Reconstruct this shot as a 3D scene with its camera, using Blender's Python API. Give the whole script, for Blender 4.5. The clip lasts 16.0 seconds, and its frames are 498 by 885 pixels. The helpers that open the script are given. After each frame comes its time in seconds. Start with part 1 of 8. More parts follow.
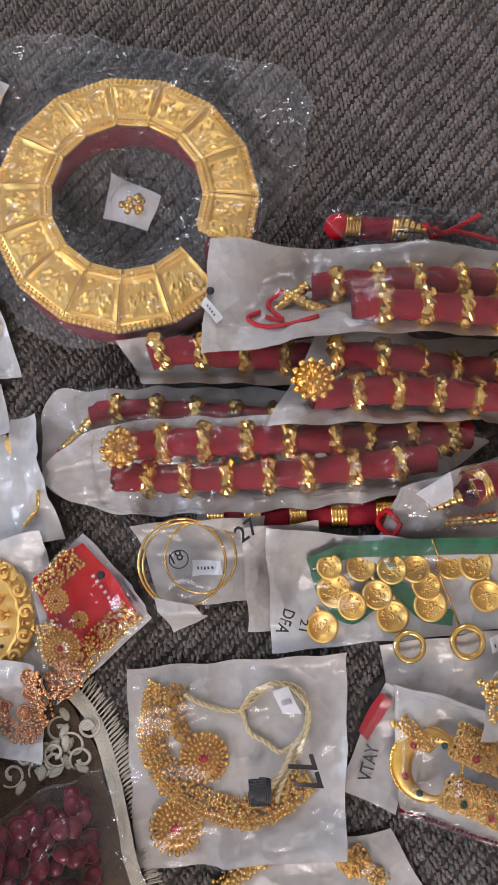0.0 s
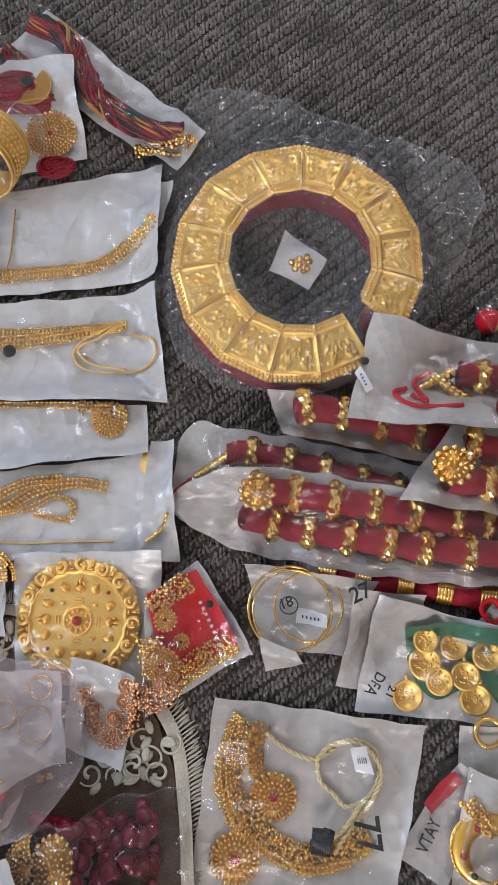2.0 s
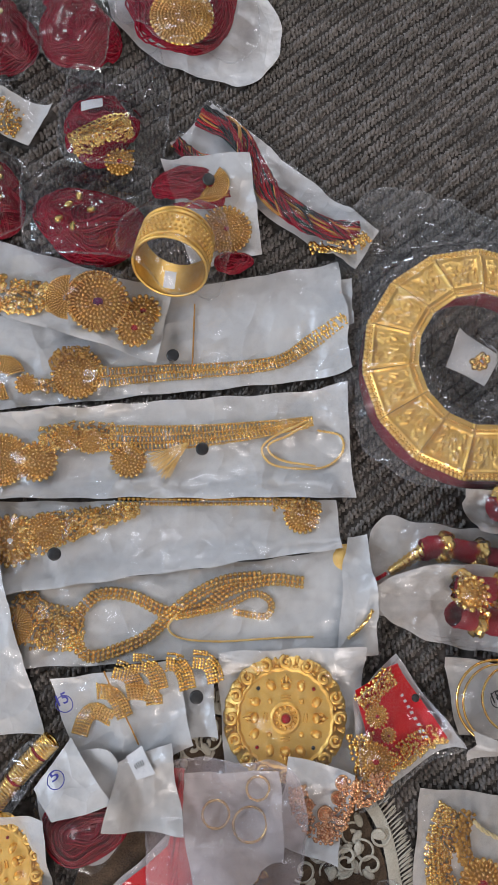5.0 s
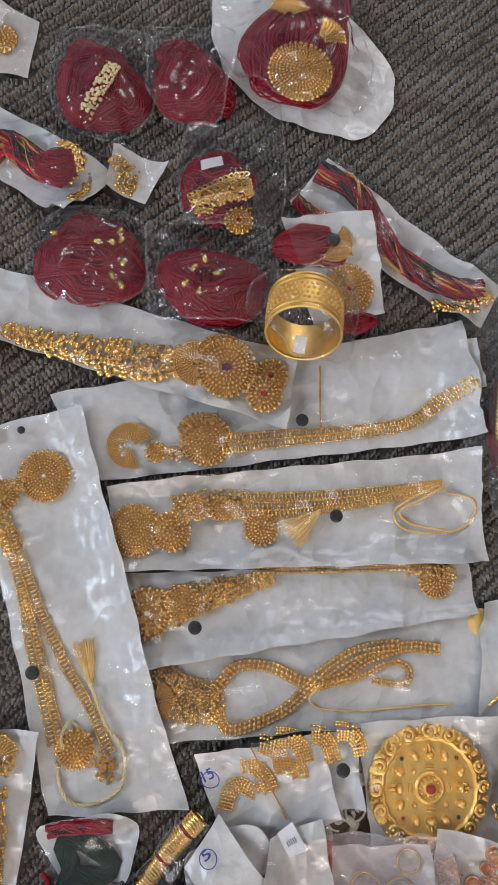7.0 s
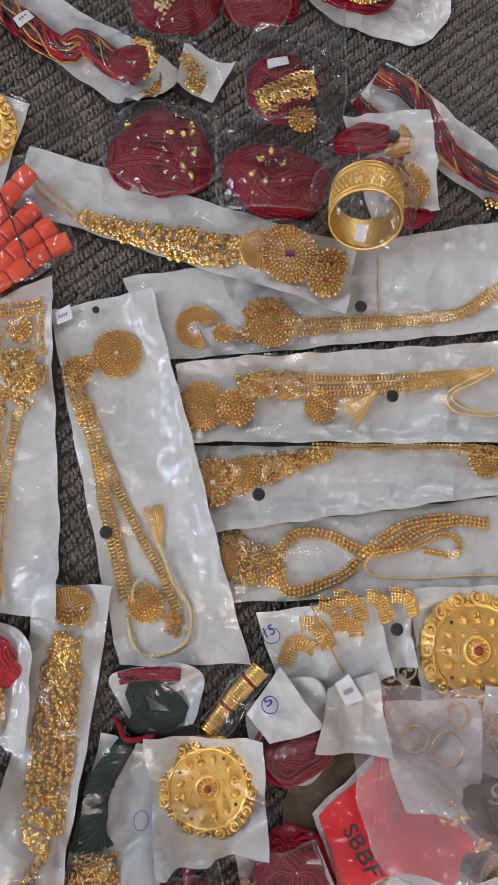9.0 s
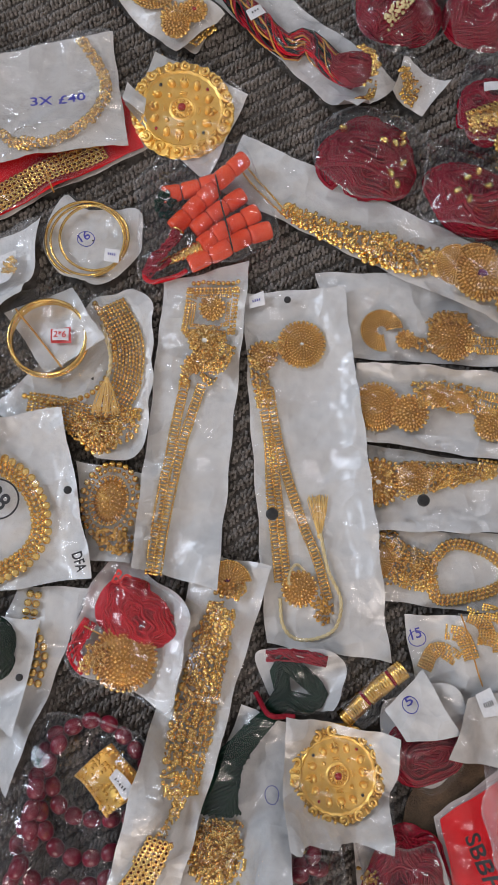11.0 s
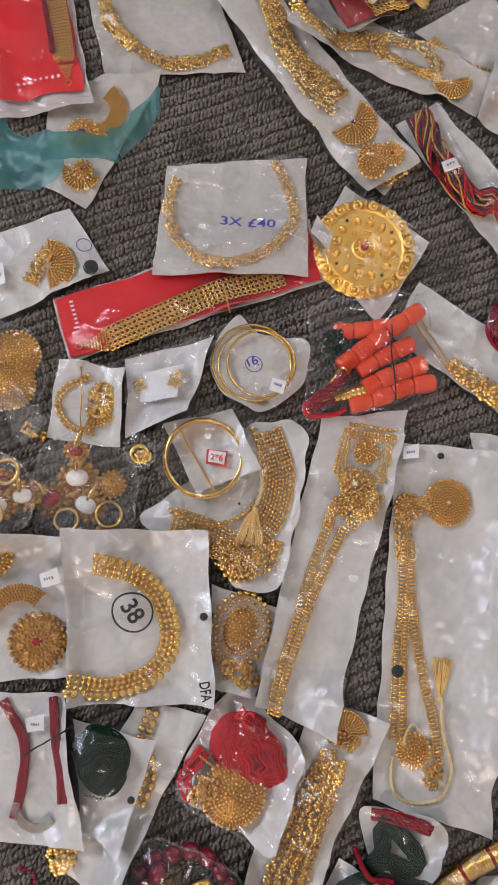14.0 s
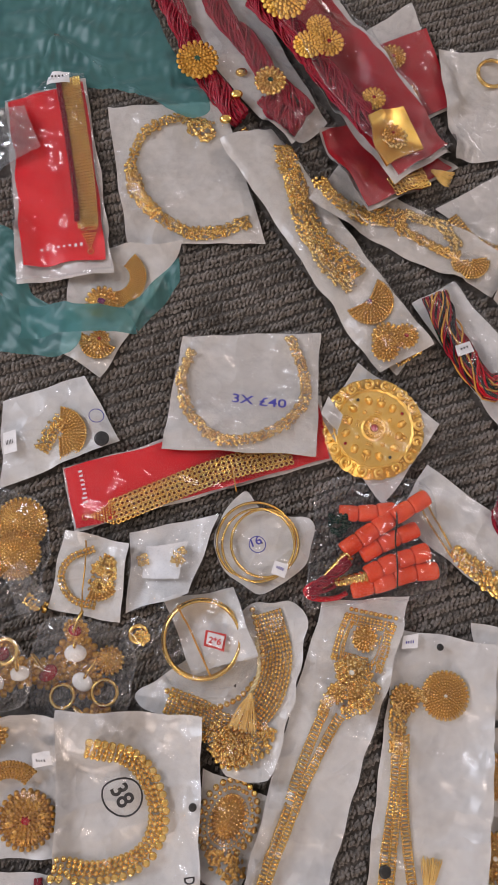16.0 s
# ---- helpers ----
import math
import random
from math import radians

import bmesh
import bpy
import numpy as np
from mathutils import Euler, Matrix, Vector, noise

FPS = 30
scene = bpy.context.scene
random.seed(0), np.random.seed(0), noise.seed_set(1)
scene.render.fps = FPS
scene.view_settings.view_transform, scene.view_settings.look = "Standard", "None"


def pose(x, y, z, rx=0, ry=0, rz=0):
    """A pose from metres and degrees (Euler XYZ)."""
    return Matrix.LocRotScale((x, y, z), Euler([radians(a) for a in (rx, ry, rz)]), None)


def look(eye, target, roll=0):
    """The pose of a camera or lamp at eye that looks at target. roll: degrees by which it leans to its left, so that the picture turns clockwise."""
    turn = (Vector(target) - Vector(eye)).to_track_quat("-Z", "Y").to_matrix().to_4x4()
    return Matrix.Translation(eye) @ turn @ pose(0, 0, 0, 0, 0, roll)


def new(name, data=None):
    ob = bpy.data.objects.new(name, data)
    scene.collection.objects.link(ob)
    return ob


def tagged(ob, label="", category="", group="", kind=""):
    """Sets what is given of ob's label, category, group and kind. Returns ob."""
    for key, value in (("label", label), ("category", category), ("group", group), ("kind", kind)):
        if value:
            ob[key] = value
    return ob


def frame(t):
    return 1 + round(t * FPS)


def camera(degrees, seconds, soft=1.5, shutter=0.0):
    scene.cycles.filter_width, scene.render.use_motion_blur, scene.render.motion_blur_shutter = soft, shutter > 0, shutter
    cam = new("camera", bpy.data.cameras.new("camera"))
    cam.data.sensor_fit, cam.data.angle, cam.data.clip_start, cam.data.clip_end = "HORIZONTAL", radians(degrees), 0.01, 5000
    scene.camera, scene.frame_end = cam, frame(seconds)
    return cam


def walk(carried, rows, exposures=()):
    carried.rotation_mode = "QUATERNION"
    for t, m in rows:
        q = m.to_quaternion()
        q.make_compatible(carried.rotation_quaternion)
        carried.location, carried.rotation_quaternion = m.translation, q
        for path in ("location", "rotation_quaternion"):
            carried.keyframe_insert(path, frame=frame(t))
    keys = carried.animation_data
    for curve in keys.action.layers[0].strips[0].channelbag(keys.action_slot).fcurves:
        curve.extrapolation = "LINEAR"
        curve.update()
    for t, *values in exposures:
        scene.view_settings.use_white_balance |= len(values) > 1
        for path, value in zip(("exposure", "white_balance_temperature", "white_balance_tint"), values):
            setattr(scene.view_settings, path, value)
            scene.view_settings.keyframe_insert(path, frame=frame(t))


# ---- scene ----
cam = camera(39, 16.0)
PATH = [
    (0, (0.0331, 0.1548, 0.5470), (0.0310, 0.3984, -1.4382), -9.51),
    (0.5, (0.0020, 0.1603, 0.5525), (-0.0187, 0.4209, -1.4304), -10.49),
    (1, (-0.0210, 0.1693, 0.5562), (-0.0435, 0.4385, -1.4254), -7.98),
    (1.5, (-0.0214, 0.1775, 0.5683), (-0.0652, 0.4619, -1.4109), -9.14),
    (2, (-0.0490, 0.1812, 0.5812), (-0.1086, 0.4854, -1.3946), -8.71),
    (2.5, (-0.0849, 0.1951, 0.5901), (-0.1456, 0.5071, -1.3844), -6.93),
    (3, (-0.1217, 0.1890, 0.5900), (-0.1556, 0.5048, -1.3847), -1.76),
    (3.2, (-0.1322, 0.1908, 0.5935), (-0.1516, 0.5108, -1.3806), 0.61),
    (5.3, (-0.2876, 0.2637, 0.6052), (-0.1762, 0.5889, -1.3650), 20.16),
    (5.5, (-0.3058, 0.2756, 0.6005), (-0.1919, 0.6013, -1.3695), 20.37),
    (6, (-0.3397, 0.3009, 0.6006), (-0.2207, 0.6221, -1.3698), 21.27),
    (6.5, (-0.3627, 0.3178, 0.6017), (-0.2352, 0.6266, -1.3701), 23.27),
    (7, (-0.3816, 0.3098, 0.6011), (-0.2488, 0.6077, -1.3721), 24.68),
    (7.5, (-0.4125, 0.2893, 0.6032), (-0.2784, 0.5779, -1.3714), 25.26),
    (8, (-0.4215, 0.2659, 0.6069), (-0.2800, 0.5357, -1.3698), 27.90),
    (8.2, (-0.4136, 0.2536, 0.6085), (-0.2843, 0.5270, -1.3685), 25.63),
    (10.3, (-0.4906, 0.1756, 0.6270), (-0.4267, 0.4496, -1.3531), 19.81),
    (10.5, (-0.5064, 0.1757, 0.6262), (-0.4592, 0.4541, -1.3537), 17.34),
    (11, (-0.5506, 0.1846, 0.6288), (-0.5258, 0.4603, -1.3519), 15.64),
    (11.5, (-0.5981, 0.1907, 0.6240), (-0.5775, 0.4630, -1.3572), 17.58),
    (12, (-0.6290, 0.2042, 0.6180), (-0.6236, 0.4777, -1.3632), 16.46),
    (12.5, (-0.6587, 0.2259, 0.6212), (-0.6475, 0.4992, -1.3601), 19.18),
    (13, (-0.6820, 0.2388, 0.6290), (-0.6752, 0.5128, -1.3521), 19.35),
    (13.5, (-0.6911, 0.2419, 0.6304), (-0.6885, 0.5258, -1.3493), 19.47),
    (14, (-0.7033, 0.2614, 0.6425), (-0.6980, 0.5604, -1.3350), 21.08),
    (14.5, (-0.7249, 0.3003, 0.6425), (-0.7293, 0.6041, -1.3343), 20.52),
    (15, (-0.7320, 0.3413, 0.6516), (-0.7493, 0.6544, -1.3236), 19.69),
    (15.5, (-0.7369, 0.3647, 0.6582), (-0.7841, 0.6865, -1.3152), 15.56),
    (16, (-0.7493, 0.4027, 0.6685), (-0.8006, 0.7280, -1.3042), 14.26),
]
walk(cam, [(t, look(eye, target, roll)) for t, eye, target, roll in PATH], [(0.0, 0.14, 6450, 18), (3.0, 0.04, 6280, 13), (7.0, -0.04, 6600, 13), (9.0, -0.06, 6700, 14), (12.0, -0.11, 6900, 16), (16.0, -0.10, 7450, 22)])
scene.view_settings.exposure = 0.0

# ---- light: a daylit room, window in the west wall, added fill behind the camera and north ----
world = bpy.data.worlds.new("sky")
scene.world = world
world.use_nodes = True
sky = world.node_tree.nodes.new("ShaderNodeTexSky")
sky.sky_type, sky.sun_disc = "NISHITA", False
sky.sun_elevation, sky.sun_rotation = radians(38), radians(200)
world.node_tree.nodes["Background"].inputs["Strength"].default_value = 0.12
world.node_tree.links.new(sky.outputs[0], world.node_tree.nodes["Background"].inputs[0])


def area_lamp(name, at, toward, wide, high, watts, colour):
    lamp = bpy.data.lights.new(name, "AREA")
    lamp.shape, lamp.size, lamp.size_y = "RECTANGLE", wide, high
    lamp.energy, lamp.color = watts, colour
    ob = new(name, lamp)
    ob.matrix_world = look(at, toward)
    return ob


area_lamp("window_daylight", (-2.78, 0.45, 1.45), (-0.4, 0.3, 0.3), 1.1, 0.9, 47, (0.70, 0.84, 1.0))
# fill lamp added behind the camera to lighten the south end; no known window
area_lamp("added_south_fill", (-0.4, -2.28, 1.5), (-0.4, 0.4, 0.3), 1.25, 0.9, 40, (1.0, 0.91, 0.83))
# north fill lamp, added only to flatten the falloff across the floor
area_lamp("added_north_fill", (0.35, 2.48, 1.5), (0.2, 0.4, 0.2), 1.0, 0.8, 19, (0.95, 0.96, 1.0))


# ---- materials ----
def material(name):
    m = bpy.data.materials.new(name)
    m.use_nodes = True
    return m, m.node_tree.nodes, m.node_tree.links, m.node_tree.nodes["Principled BSDF"]


def surface(name, a, b, rough=0.5, metal=0.0, scale=40.0, bump=0.0, bump_scale=300.0, sheen=0.0, coat=0.0, fine=None, distance=0.001, mid=0.5, spec=0.5, crumple=0.0):
    """Two colours mixed by noise at two scales, with fine relief."""
    m, n, l, bsdf = material(name)
    co = n.new("ShaderNodeTexCoord")
    big, small = n.new("ShaderNodeTexNoise"), n.new("ShaderNodeTexNoise")
    big.inputs["Scale"].default_value, small.inputs["Scale"].default_value = scale, fine or scale * 9
    big.inputs["Detail"].default_value = 5
    add = n.new("ShaderNodeMath")
    add.operation = "ADD"
    half = n.new("ShaderNodeMath")
    half.operation, half.inputs[1].default_value = "MULTIPLY", 0.5
    ramp = n.new("ShaderNodeValToRGB")
    ramp.color_ramp.elements[0].position, ramp.color_ramp.elements[1].position = mid - 0.14, mid + 0.14
    ramp.color_ramp.elements[0].color, ramp.color_ramp.elements[1].color = (*a, 1), (*b, 1)
    for t in (big, small):
        l.new(co.outputs["Object"], t.inputs["Vector"])
    l.new(big.outputs[0], add.inputs[0]), l.new(small.outputs[0], add.inputs[1])
    l.new(add.outputs[0], half.inputs[0]), l.new(half.outputs[0], ramp.inputs[0])
    l.new(ramp.outputs[0], bsdf.inputs["Base Color"])
    bsdf.inputs["Roughness"].default_value, bsdf.inputs["Metallic"].default_value = rough, metal
    bsdf.inputs["Specular IOR Level"].default_value = spec
    bsdf.inputs["Sheen Weight"].default_value, bsdf.inputs["Coat Weight"].default_value = sheen, coat
    if bump:
        grain, relief = n.new("ShaderNodeTexNoise"), n.new("ShaderNodeBump")
        grain.inputs["Scale"].default_value, grain.inputs["Detail"].default_value = bump_scale, 3
        relief.inputs["Strength"].default_value, relief.inputs["Distance"].default_value = bump, distance
        l.new(co.outputs["Object"], grain.inputs["Vector"]), l.new(grain.outputs[0], relief.inputs["Height"])
        l.new(relief.outputs[0], bsdf.inputs["Normal"])
        if crumple:
            # folded facets, bent by slow noise, over the soft waves
            bend, shift, folds = n.new("ShaderNodeTexNoise"), n.new("ShaderNodeVectorMath"), n.new("ShaderNodeBump")
            bend.inputs["Scale"].default_value, shift.operation = 14, "MULTIPLY_ADD"
            shift.inputs[1].default_value = (0.05, 0.05, 0.05)
            l.new(co.outputs["Object"], bend.inputs["Vector"]), l.new(bend.outputs["Color"], shift.inputs[0]), l.new(co.outputs["Object"], shift.inputs[2])
            height_sum = None
            for size, weight in ((16, 1.0), (43, 0.4)):
                facet, scaled = n.new("ShaderNodeTexVoronoi"), n.new("ShaderNodeMath")
                facet.inputs["Scale"].default_value = size
                scaled.operation, scaled.inputs[1].default_value = "MULTIPLY", weight
                l.new(shift.outputs[0], facet.inputs["Vector"]), l.new(facet.outputs["Distance"], scaled.inputs[0])
                if height_sum is None:
                    height_sum = scaled.outputs[0]
                else:
                    both = n.new("ShaderNodeMath")
                    l.new(height_sum, both.inputs[0]), l.new(scaled.outputs[0], both.inputs[1])
                    height_sum = both.outputs[0]
            folds.inputs["Strength"].default_value, folds.inputs["Distance"].default_value = crumple, 0.012
            l.new(height_sum, folds.inputs["Height"]), l.new(relief.outputs[0], folds.inputs["Normal"])
            l.new(folds.outputs[0], bsdf.inputs["Normal"])
    return m


def clear_film(name, tint=(0.96, 0.965, 0.97), haze=0.012, rough=0.035, ior=1.5, crease=0.5, haze_colour=(0.8, 0.82, 0.85), facet=1.0):
    """Thin polythene: lets light through, mirrors by Fresnel, a little milky."""
    m, n, l, bsdf = material(name)
    n.remove(bsdf)
    out = n["Material Output"]
    clear, gloss, milk = n.new("ShaderNodeBsdfTransparent"), n.new("ShaderNodeBsdfGlossy"), n.new("ShaderNodeBsdfDiffuse")
    clear.inputs[0].default_value = (*tint, 1)
    milk.inputs[0].default_value = (*haze_colour, 1)
    gloss.inputs["Roughness"].default_value = rough
    fres, first, second = n.new("ShaderNodeFresnel"), n.new("ShaderNodeMixShader"), n.new("ShaderNodeMixShader")
    fres.inputs["IOR"].default_value = ior
    first.inputs[0].default_value = haze
    co, warp, relief = n.new("ShaderNodeTexCoord"), n.new("ShaderNodeMapping"), n.new("ShaderNodeBump")
    warp.inputs["Scale"].default_value = (1, 3.2, 1)
    warp.inputs["Rotation"].default_value = (0, 0, 0.7)
    l.new(co.outputs["Object"], warp.inputs["Vector"])
    bend = n.new("ShaderNodeTexNoise")
    bend.inputs["Scale"].default_value, bend.inputs["Detail"].default_value = 22, 2
    shift = n.new("ShaderNodeVectorMath")
    shift.operation, shift.inputs[2].default_value = "MULTIPLY_ADD", (0, 0, 0)
    shift.inputs[1].default_value = (0.035, 0.035, 0.035)
    l.new(warp.outputs[0], bend.inputs["Vector"])
    l.new(bend.outputs["Color"], shift.inputs[0]), l.new(warp.outputs[0], shift.inputs[2])

    def maths(op, first, second):
        node = n.new("ShaderNodeMath")
        node.operation = op
        for socket, value in zip(node.inputs, (first, second)):
            if isinstance(value, float):
                socket.default_value = value
            else:
                l.new(value, socket)
        return node.outputs[0]

    # facets whose steepness comes and goes
    total = None
    for scale, weight, patch in ((6 * facet, 1.0, 6 * facet), (17 * facet, 0.55, 11 * facet)):
        facets, where = n.new("ShaderNodeTexVoronoi"), n.new("ShaderNodeTexNoise")
        facets.feature = "F1" if weight > 0.5 else "DISTANCE_TO_EDGE"
        facets.inputs["Scale"].default_value, where.inputs["Scale"].default_value = scale, patch
        l.new(shift.outputs[0], facets.inputs["Vector"]), l.new(warp.outputs[0], where.inputs["Vector"])
        some = maths("POWER", maths("MULTIPLY", where.outputs[0], 1.35), 2.2)
        crumple = maths("MULTIPLY", maths("MULTIPLY", facets.outputs["Distance"], some), weight)
        total = crumple if total is None else maths("ADD", total, crumple)
    relief.inputs["Strength"].default_value, relief.inputs["Distance"].default_value = crease, 0.066
    l.new(total, relief.inputs["Height"])
    l.new(relief.outputs[0], gloss.inputs["Normal"])
    l.new(clear.outputs[0], first.inputs[1]), l.new(milk.outputs[0], first.inputs[2])
    l.new(fres.outputs[0], second.inputs[0]), l.new(first.outputs[0], second.inputs[1]), l.new(gloss.outputs[0], second.inputs[2])
    l.new(second.outputs[0], out.inputs["Surface"])
    return m


MAT = {
    "gold": surface("bright_gold", (0.95, 0.55, 0.13), (1.0, 0.74, 0.29), 0.20, 1.0, 160),
    "pale_gold": surface("pale_gold", (0.80, 0.56, 0.22), (0.96, 0.76, 0.38), 0.25, 1.0, 160),
    "old_gold": surface("antique_gold", (0.46, 0.24, 0.05), (0.80, 0.46, 0.12), 0.32, 1.0, 260),
    # darker copy of the gold: shade between beads is put into its colour
    "shade_gold": surface("gold_ground_painted_shade", (0.40, 0.19, 0.04), (0.68, 0.38, 0.10), 0.36, 1.0, 260),
    "copper": surface("rose_gold", (0.74, 0.34, 0.15), (0.94, 0.58, 0.34), 0.25, 1.0, 160),
    "leaf": surface("stamped_gold_sheet", (0.90, 0.53, 0.10), (1.0, 0.70, 0.22), 0.38, 1.0, 120, 0.3, 700, distance=0.0006),
    "matte_gold": surface("matte_stamped_gold", (0.88, 0.55, 0.13), (0.99, 0.70, 0.24), 0.46, 1.0, 90, 0.3, 700, distance=0.0006),
    "silver": surface("silver", (0.45, 0.45, 0.44), (0.8, 0.8, 0.78), 0.25, 1.0, 90, 0.3, 900),
    "velvet": surface("maroon_velvet", (0.11, 0.004, 0.010), (0.20, 0.008, 0.018), 0.9, 0, 60, 0.4, 700, spec=0.15),
    "maroon": surface("maroon_thread", (0.17, 0.006, 0.015), (0.36, 0.012, 0.029), 0.5, 0, 120, 0.9, 900, spec=0.2),
    "garnet": surface("garnet_bead", (0.10, 0.004, 0.014), (0.24, 0.010, 0.034), 0.28, 0, 150, 0.2, 300),
    "seed": surface("maroon_seed_beads", (0.10, 0.003, 0.010), (0.46, 0.010, 0.032), 0.25, 0, 420, 0.8, 1300, coat=0.2, spec=0.35),
    "red": surface("red_thread", (0.46, 0.006, 0.014), (0.66, 0.012, 0.026), 0.55, 0, 120, 0.5, 1200, spec=0.15),
    "green": surface("dark_green_thread", (0.002, 0.011, 0.007), (0.008, 0.036, 0.022), 0.45, 0, 260, 0.5, 1200, spec=0.12),
    "ribbon": surface("green_velvet_ribbon", (0.004, 0.085, 0.035), (0.01, 0.15, 0.06), 0.7, 0, 70, 0.4, 700, 0.3),
    "black": surface("black_thread", (0.010, 0.010, 0.011), (0.03, 0.028, 0.03), 0.45, 0, 120, 0.4, 1200, spec=0.25),
    "ochre": surface("ochre_thread", (0.42, 0.18, 0.03), (0.62, 0.32, 0.07), 0.45, 0, 120, 0.4, 1200, spec=0.25),
    "tassel": surface("golden_silk_tassel", (0.66, 0.38, 0.08), (0.88, 0.60, 0.20), 0.4, 0, 120, 0.4, 1200, 0.2),
    "cord": surface("pale_gold_cord", (0.56, 0.44, 0.22), (0.76, 0.63, 0.36), 0.5, 0, 160, 0.5, 1100),
    "coral": surface("coral_bead", (0.66, 0.050, 0.014), (0.86, 0.10, 0.030), 0.25, 0, 60, 0.15, 300, coat=0.5),
    "ruby": surface("red_stone", (0.20, 0.006, 0.012), (0.42, 0.012, 0.02), 0.12, 0, 200, coat=0.6),
    "purple": surface("purple_stone", (0.07, 0.01, 0.05), (0.15, 0.02, 0.09), 0.12, 0, 200, coat=0.6),
    "pearl": surface("white_stone", (0.72, 0.70, 0.68), (0.86, 0.85, 0.83), 0.2, 0, 200, coat=0.5),
    "jade": surface("green_stone", (0.01, 0.035, 0.02), (0.02, 0.08, 0.045), 0.15, 0, 200, coat=0.5),
    "paper": surface("white_backing", (0.48, 0.472, 0.47), (0.57, 0.562, 0.555), 0.28, 0, 14, 0.5, 38, distance=0.006, crumple=0.55),
    "tissue": surface("translucent_white_bag", (0.40, 0.377, 0.358), (0.50, 0.472, 0.448), 0.30, 0, 18, 0.5, 50, distance=0.004, crumple=0.5),
    "label": surface("white_sticker", (0.62, 0.62, 0.64), (0.70, 0.70, 0.71), 0.5, 0, 40),
    "card": surface("red_card", (0.60, 0.008, 0.012), (0.68, 0.014, 0.018), 0.45, 0, 18, 0.1, 200, spec=0.3),
    "crimson": surface("crimson_card", (0.28, 0.004, 0.010), (0.36, 0.008, 0.016), 0.45, 0, 18, 0.1, 200),
    "ink": surface("black_ink", (0.012, 0.012, 0.014), (0.03, 0.03, 0.034), 0.4, 0, 60),
    "blue_ink": surface("blue_ink", (0.03, 0.03, 0.24), (0.06, 0.06, 0.36), 0.4, 0, 60),
    "red_ink": surface("red_ink", (0.55, 0.02, 0.02), (0.7, 0.05, 0.04), 0.4, 0, 60),
    "button": surface("black_snap", (0.012, 0.012, 0.014), (0.03, 0.03, 0.03), 0.35, 0, 60),
    "tealcord": surface("gathered_teal_plastic", (0.01, 0.13, 0.14), (0.03, 0.24, 0.25), 0.3, 0, 40, 0.3, 200),
    "mat": surface("brown_woven_mat", (0.04, 0.024, 0.013), (0.115, 0.072, 0.040), 0.85, 0, 90, 1.0, 520),
    "cream": surface("cream_cotton", (0.44, 0.40, 0.32), (0.58, 0.54, 0.45), 0.85, 0, 90, 0.8, 700),
    # floor under the loops: a darker yarn grey, shade between ribs painted in
    "carpet": surface("grey_carpet_painted_shade", (0.05, 0.045, 0.041), (0.14, 0.126, 0.116), 0.95, 0, 20, 0.9, 900, 0.0, fine=170, spec=0.1),
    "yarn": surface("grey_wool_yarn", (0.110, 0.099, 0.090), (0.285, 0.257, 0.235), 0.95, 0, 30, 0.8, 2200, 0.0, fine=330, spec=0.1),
    "wall": surface("painted_plaster", (0.68, 0.66, 0.62), (0.74, 0.72, 0.68), 0.8, 0, 3, 0.1, 60),
    "ceiling": surface("ceiling_paint", (0.76, 0.75, 0.73), (0.80, 0.79, 0.77), 0.85, 0, 3),
    "frame": surface("white_window_frame", (0.72, 0.72, 0.71), (0.8, 0.8, 0.79), 0.35, 0, 8),
    "film": clear_film("clear_film", haze=0.02, rough=0.14, ior=1.42, facet=0.55),
    "crisp": clear_film("crisp_clear_film", haze=0.02, crease=0.9, rough=0.07, ior=1.52, facet=0.4, haze_colour=(0.62, 0.70, 0.82)),
    "milky": clear_film("milky_film", haze=0.09, crease=0.8, rough=0.13),
    "hazy": clear_film("hazy_film", haze=0.06, crease=0.9, rough=0.06),
    "seam": clear_film("sealed_film_edge", haze=0.06, crease=0.6, rough=0.12, ior=1.6),
    "pink": clear_film("pinkish_film", (0.95, 0.91, 0.92), 0.26, 0.12, crease=0.9, haze_colour=(0.64, 0.54, 0.54)),
    "teal": clear_film("teal_film", (0.30, 0.56, 0.56), 0.44, 0.45, crease=0.05, haze_colour=(0.045, 0.22, 0.225), facet=0.25),
}

# ---- height of whatever lies on the floor, so that each thing rests on those below ----
CELL, X0, Y0 = 0.002, -1.40, -0.50
H = np.zeros((1000, 950))
H += 0.0045
HIDDEN = np.zeros(H.shape, bool)


def cells(x, y):
    i = np.clip(((np.asarray(x) - X0) / CELL).astype(int), 0, H.shape[0] - 1)
    j = np.clip(((np.asarray(y) - Y0) / CELL).astype(int), 0, H.shape[1] - 1)
    return i, j


def height(x, y):
    i, j = cells(x, y)
    return H[i, j]


def widest(a, n):
    for _ in range(n):
        b = a.copy()
        b[1:] = np.maximum(b[1:], a[:-1])
        b[:-1] = np.maximum(b[:-1], a[1:])
        a = b.copy()
        a[:, 1:] = np.maximum(a[:, 1:], b[:, :-1])
        a[:, :-1] = np.maximum(a[:, :-1], b[:, 1:])
    return a


def smoothed(a, n):
    for axis in (0, 1):
        p = np.pad(a, [(n, n) if k == axis else (0, 0) for k in (0, 1)], mode="edge").cumsum(axis)
        size = a.shape[axis]
        lo = np.take(np.concatenate([np.zeros_like(np.take(p, [0], axis)), p], axis), range(size), axis)
        hi = np.take(p, range(2 * n, 2 * n + size), axis)
        a = (hi - lo) / (2 * n + 1)
    return a


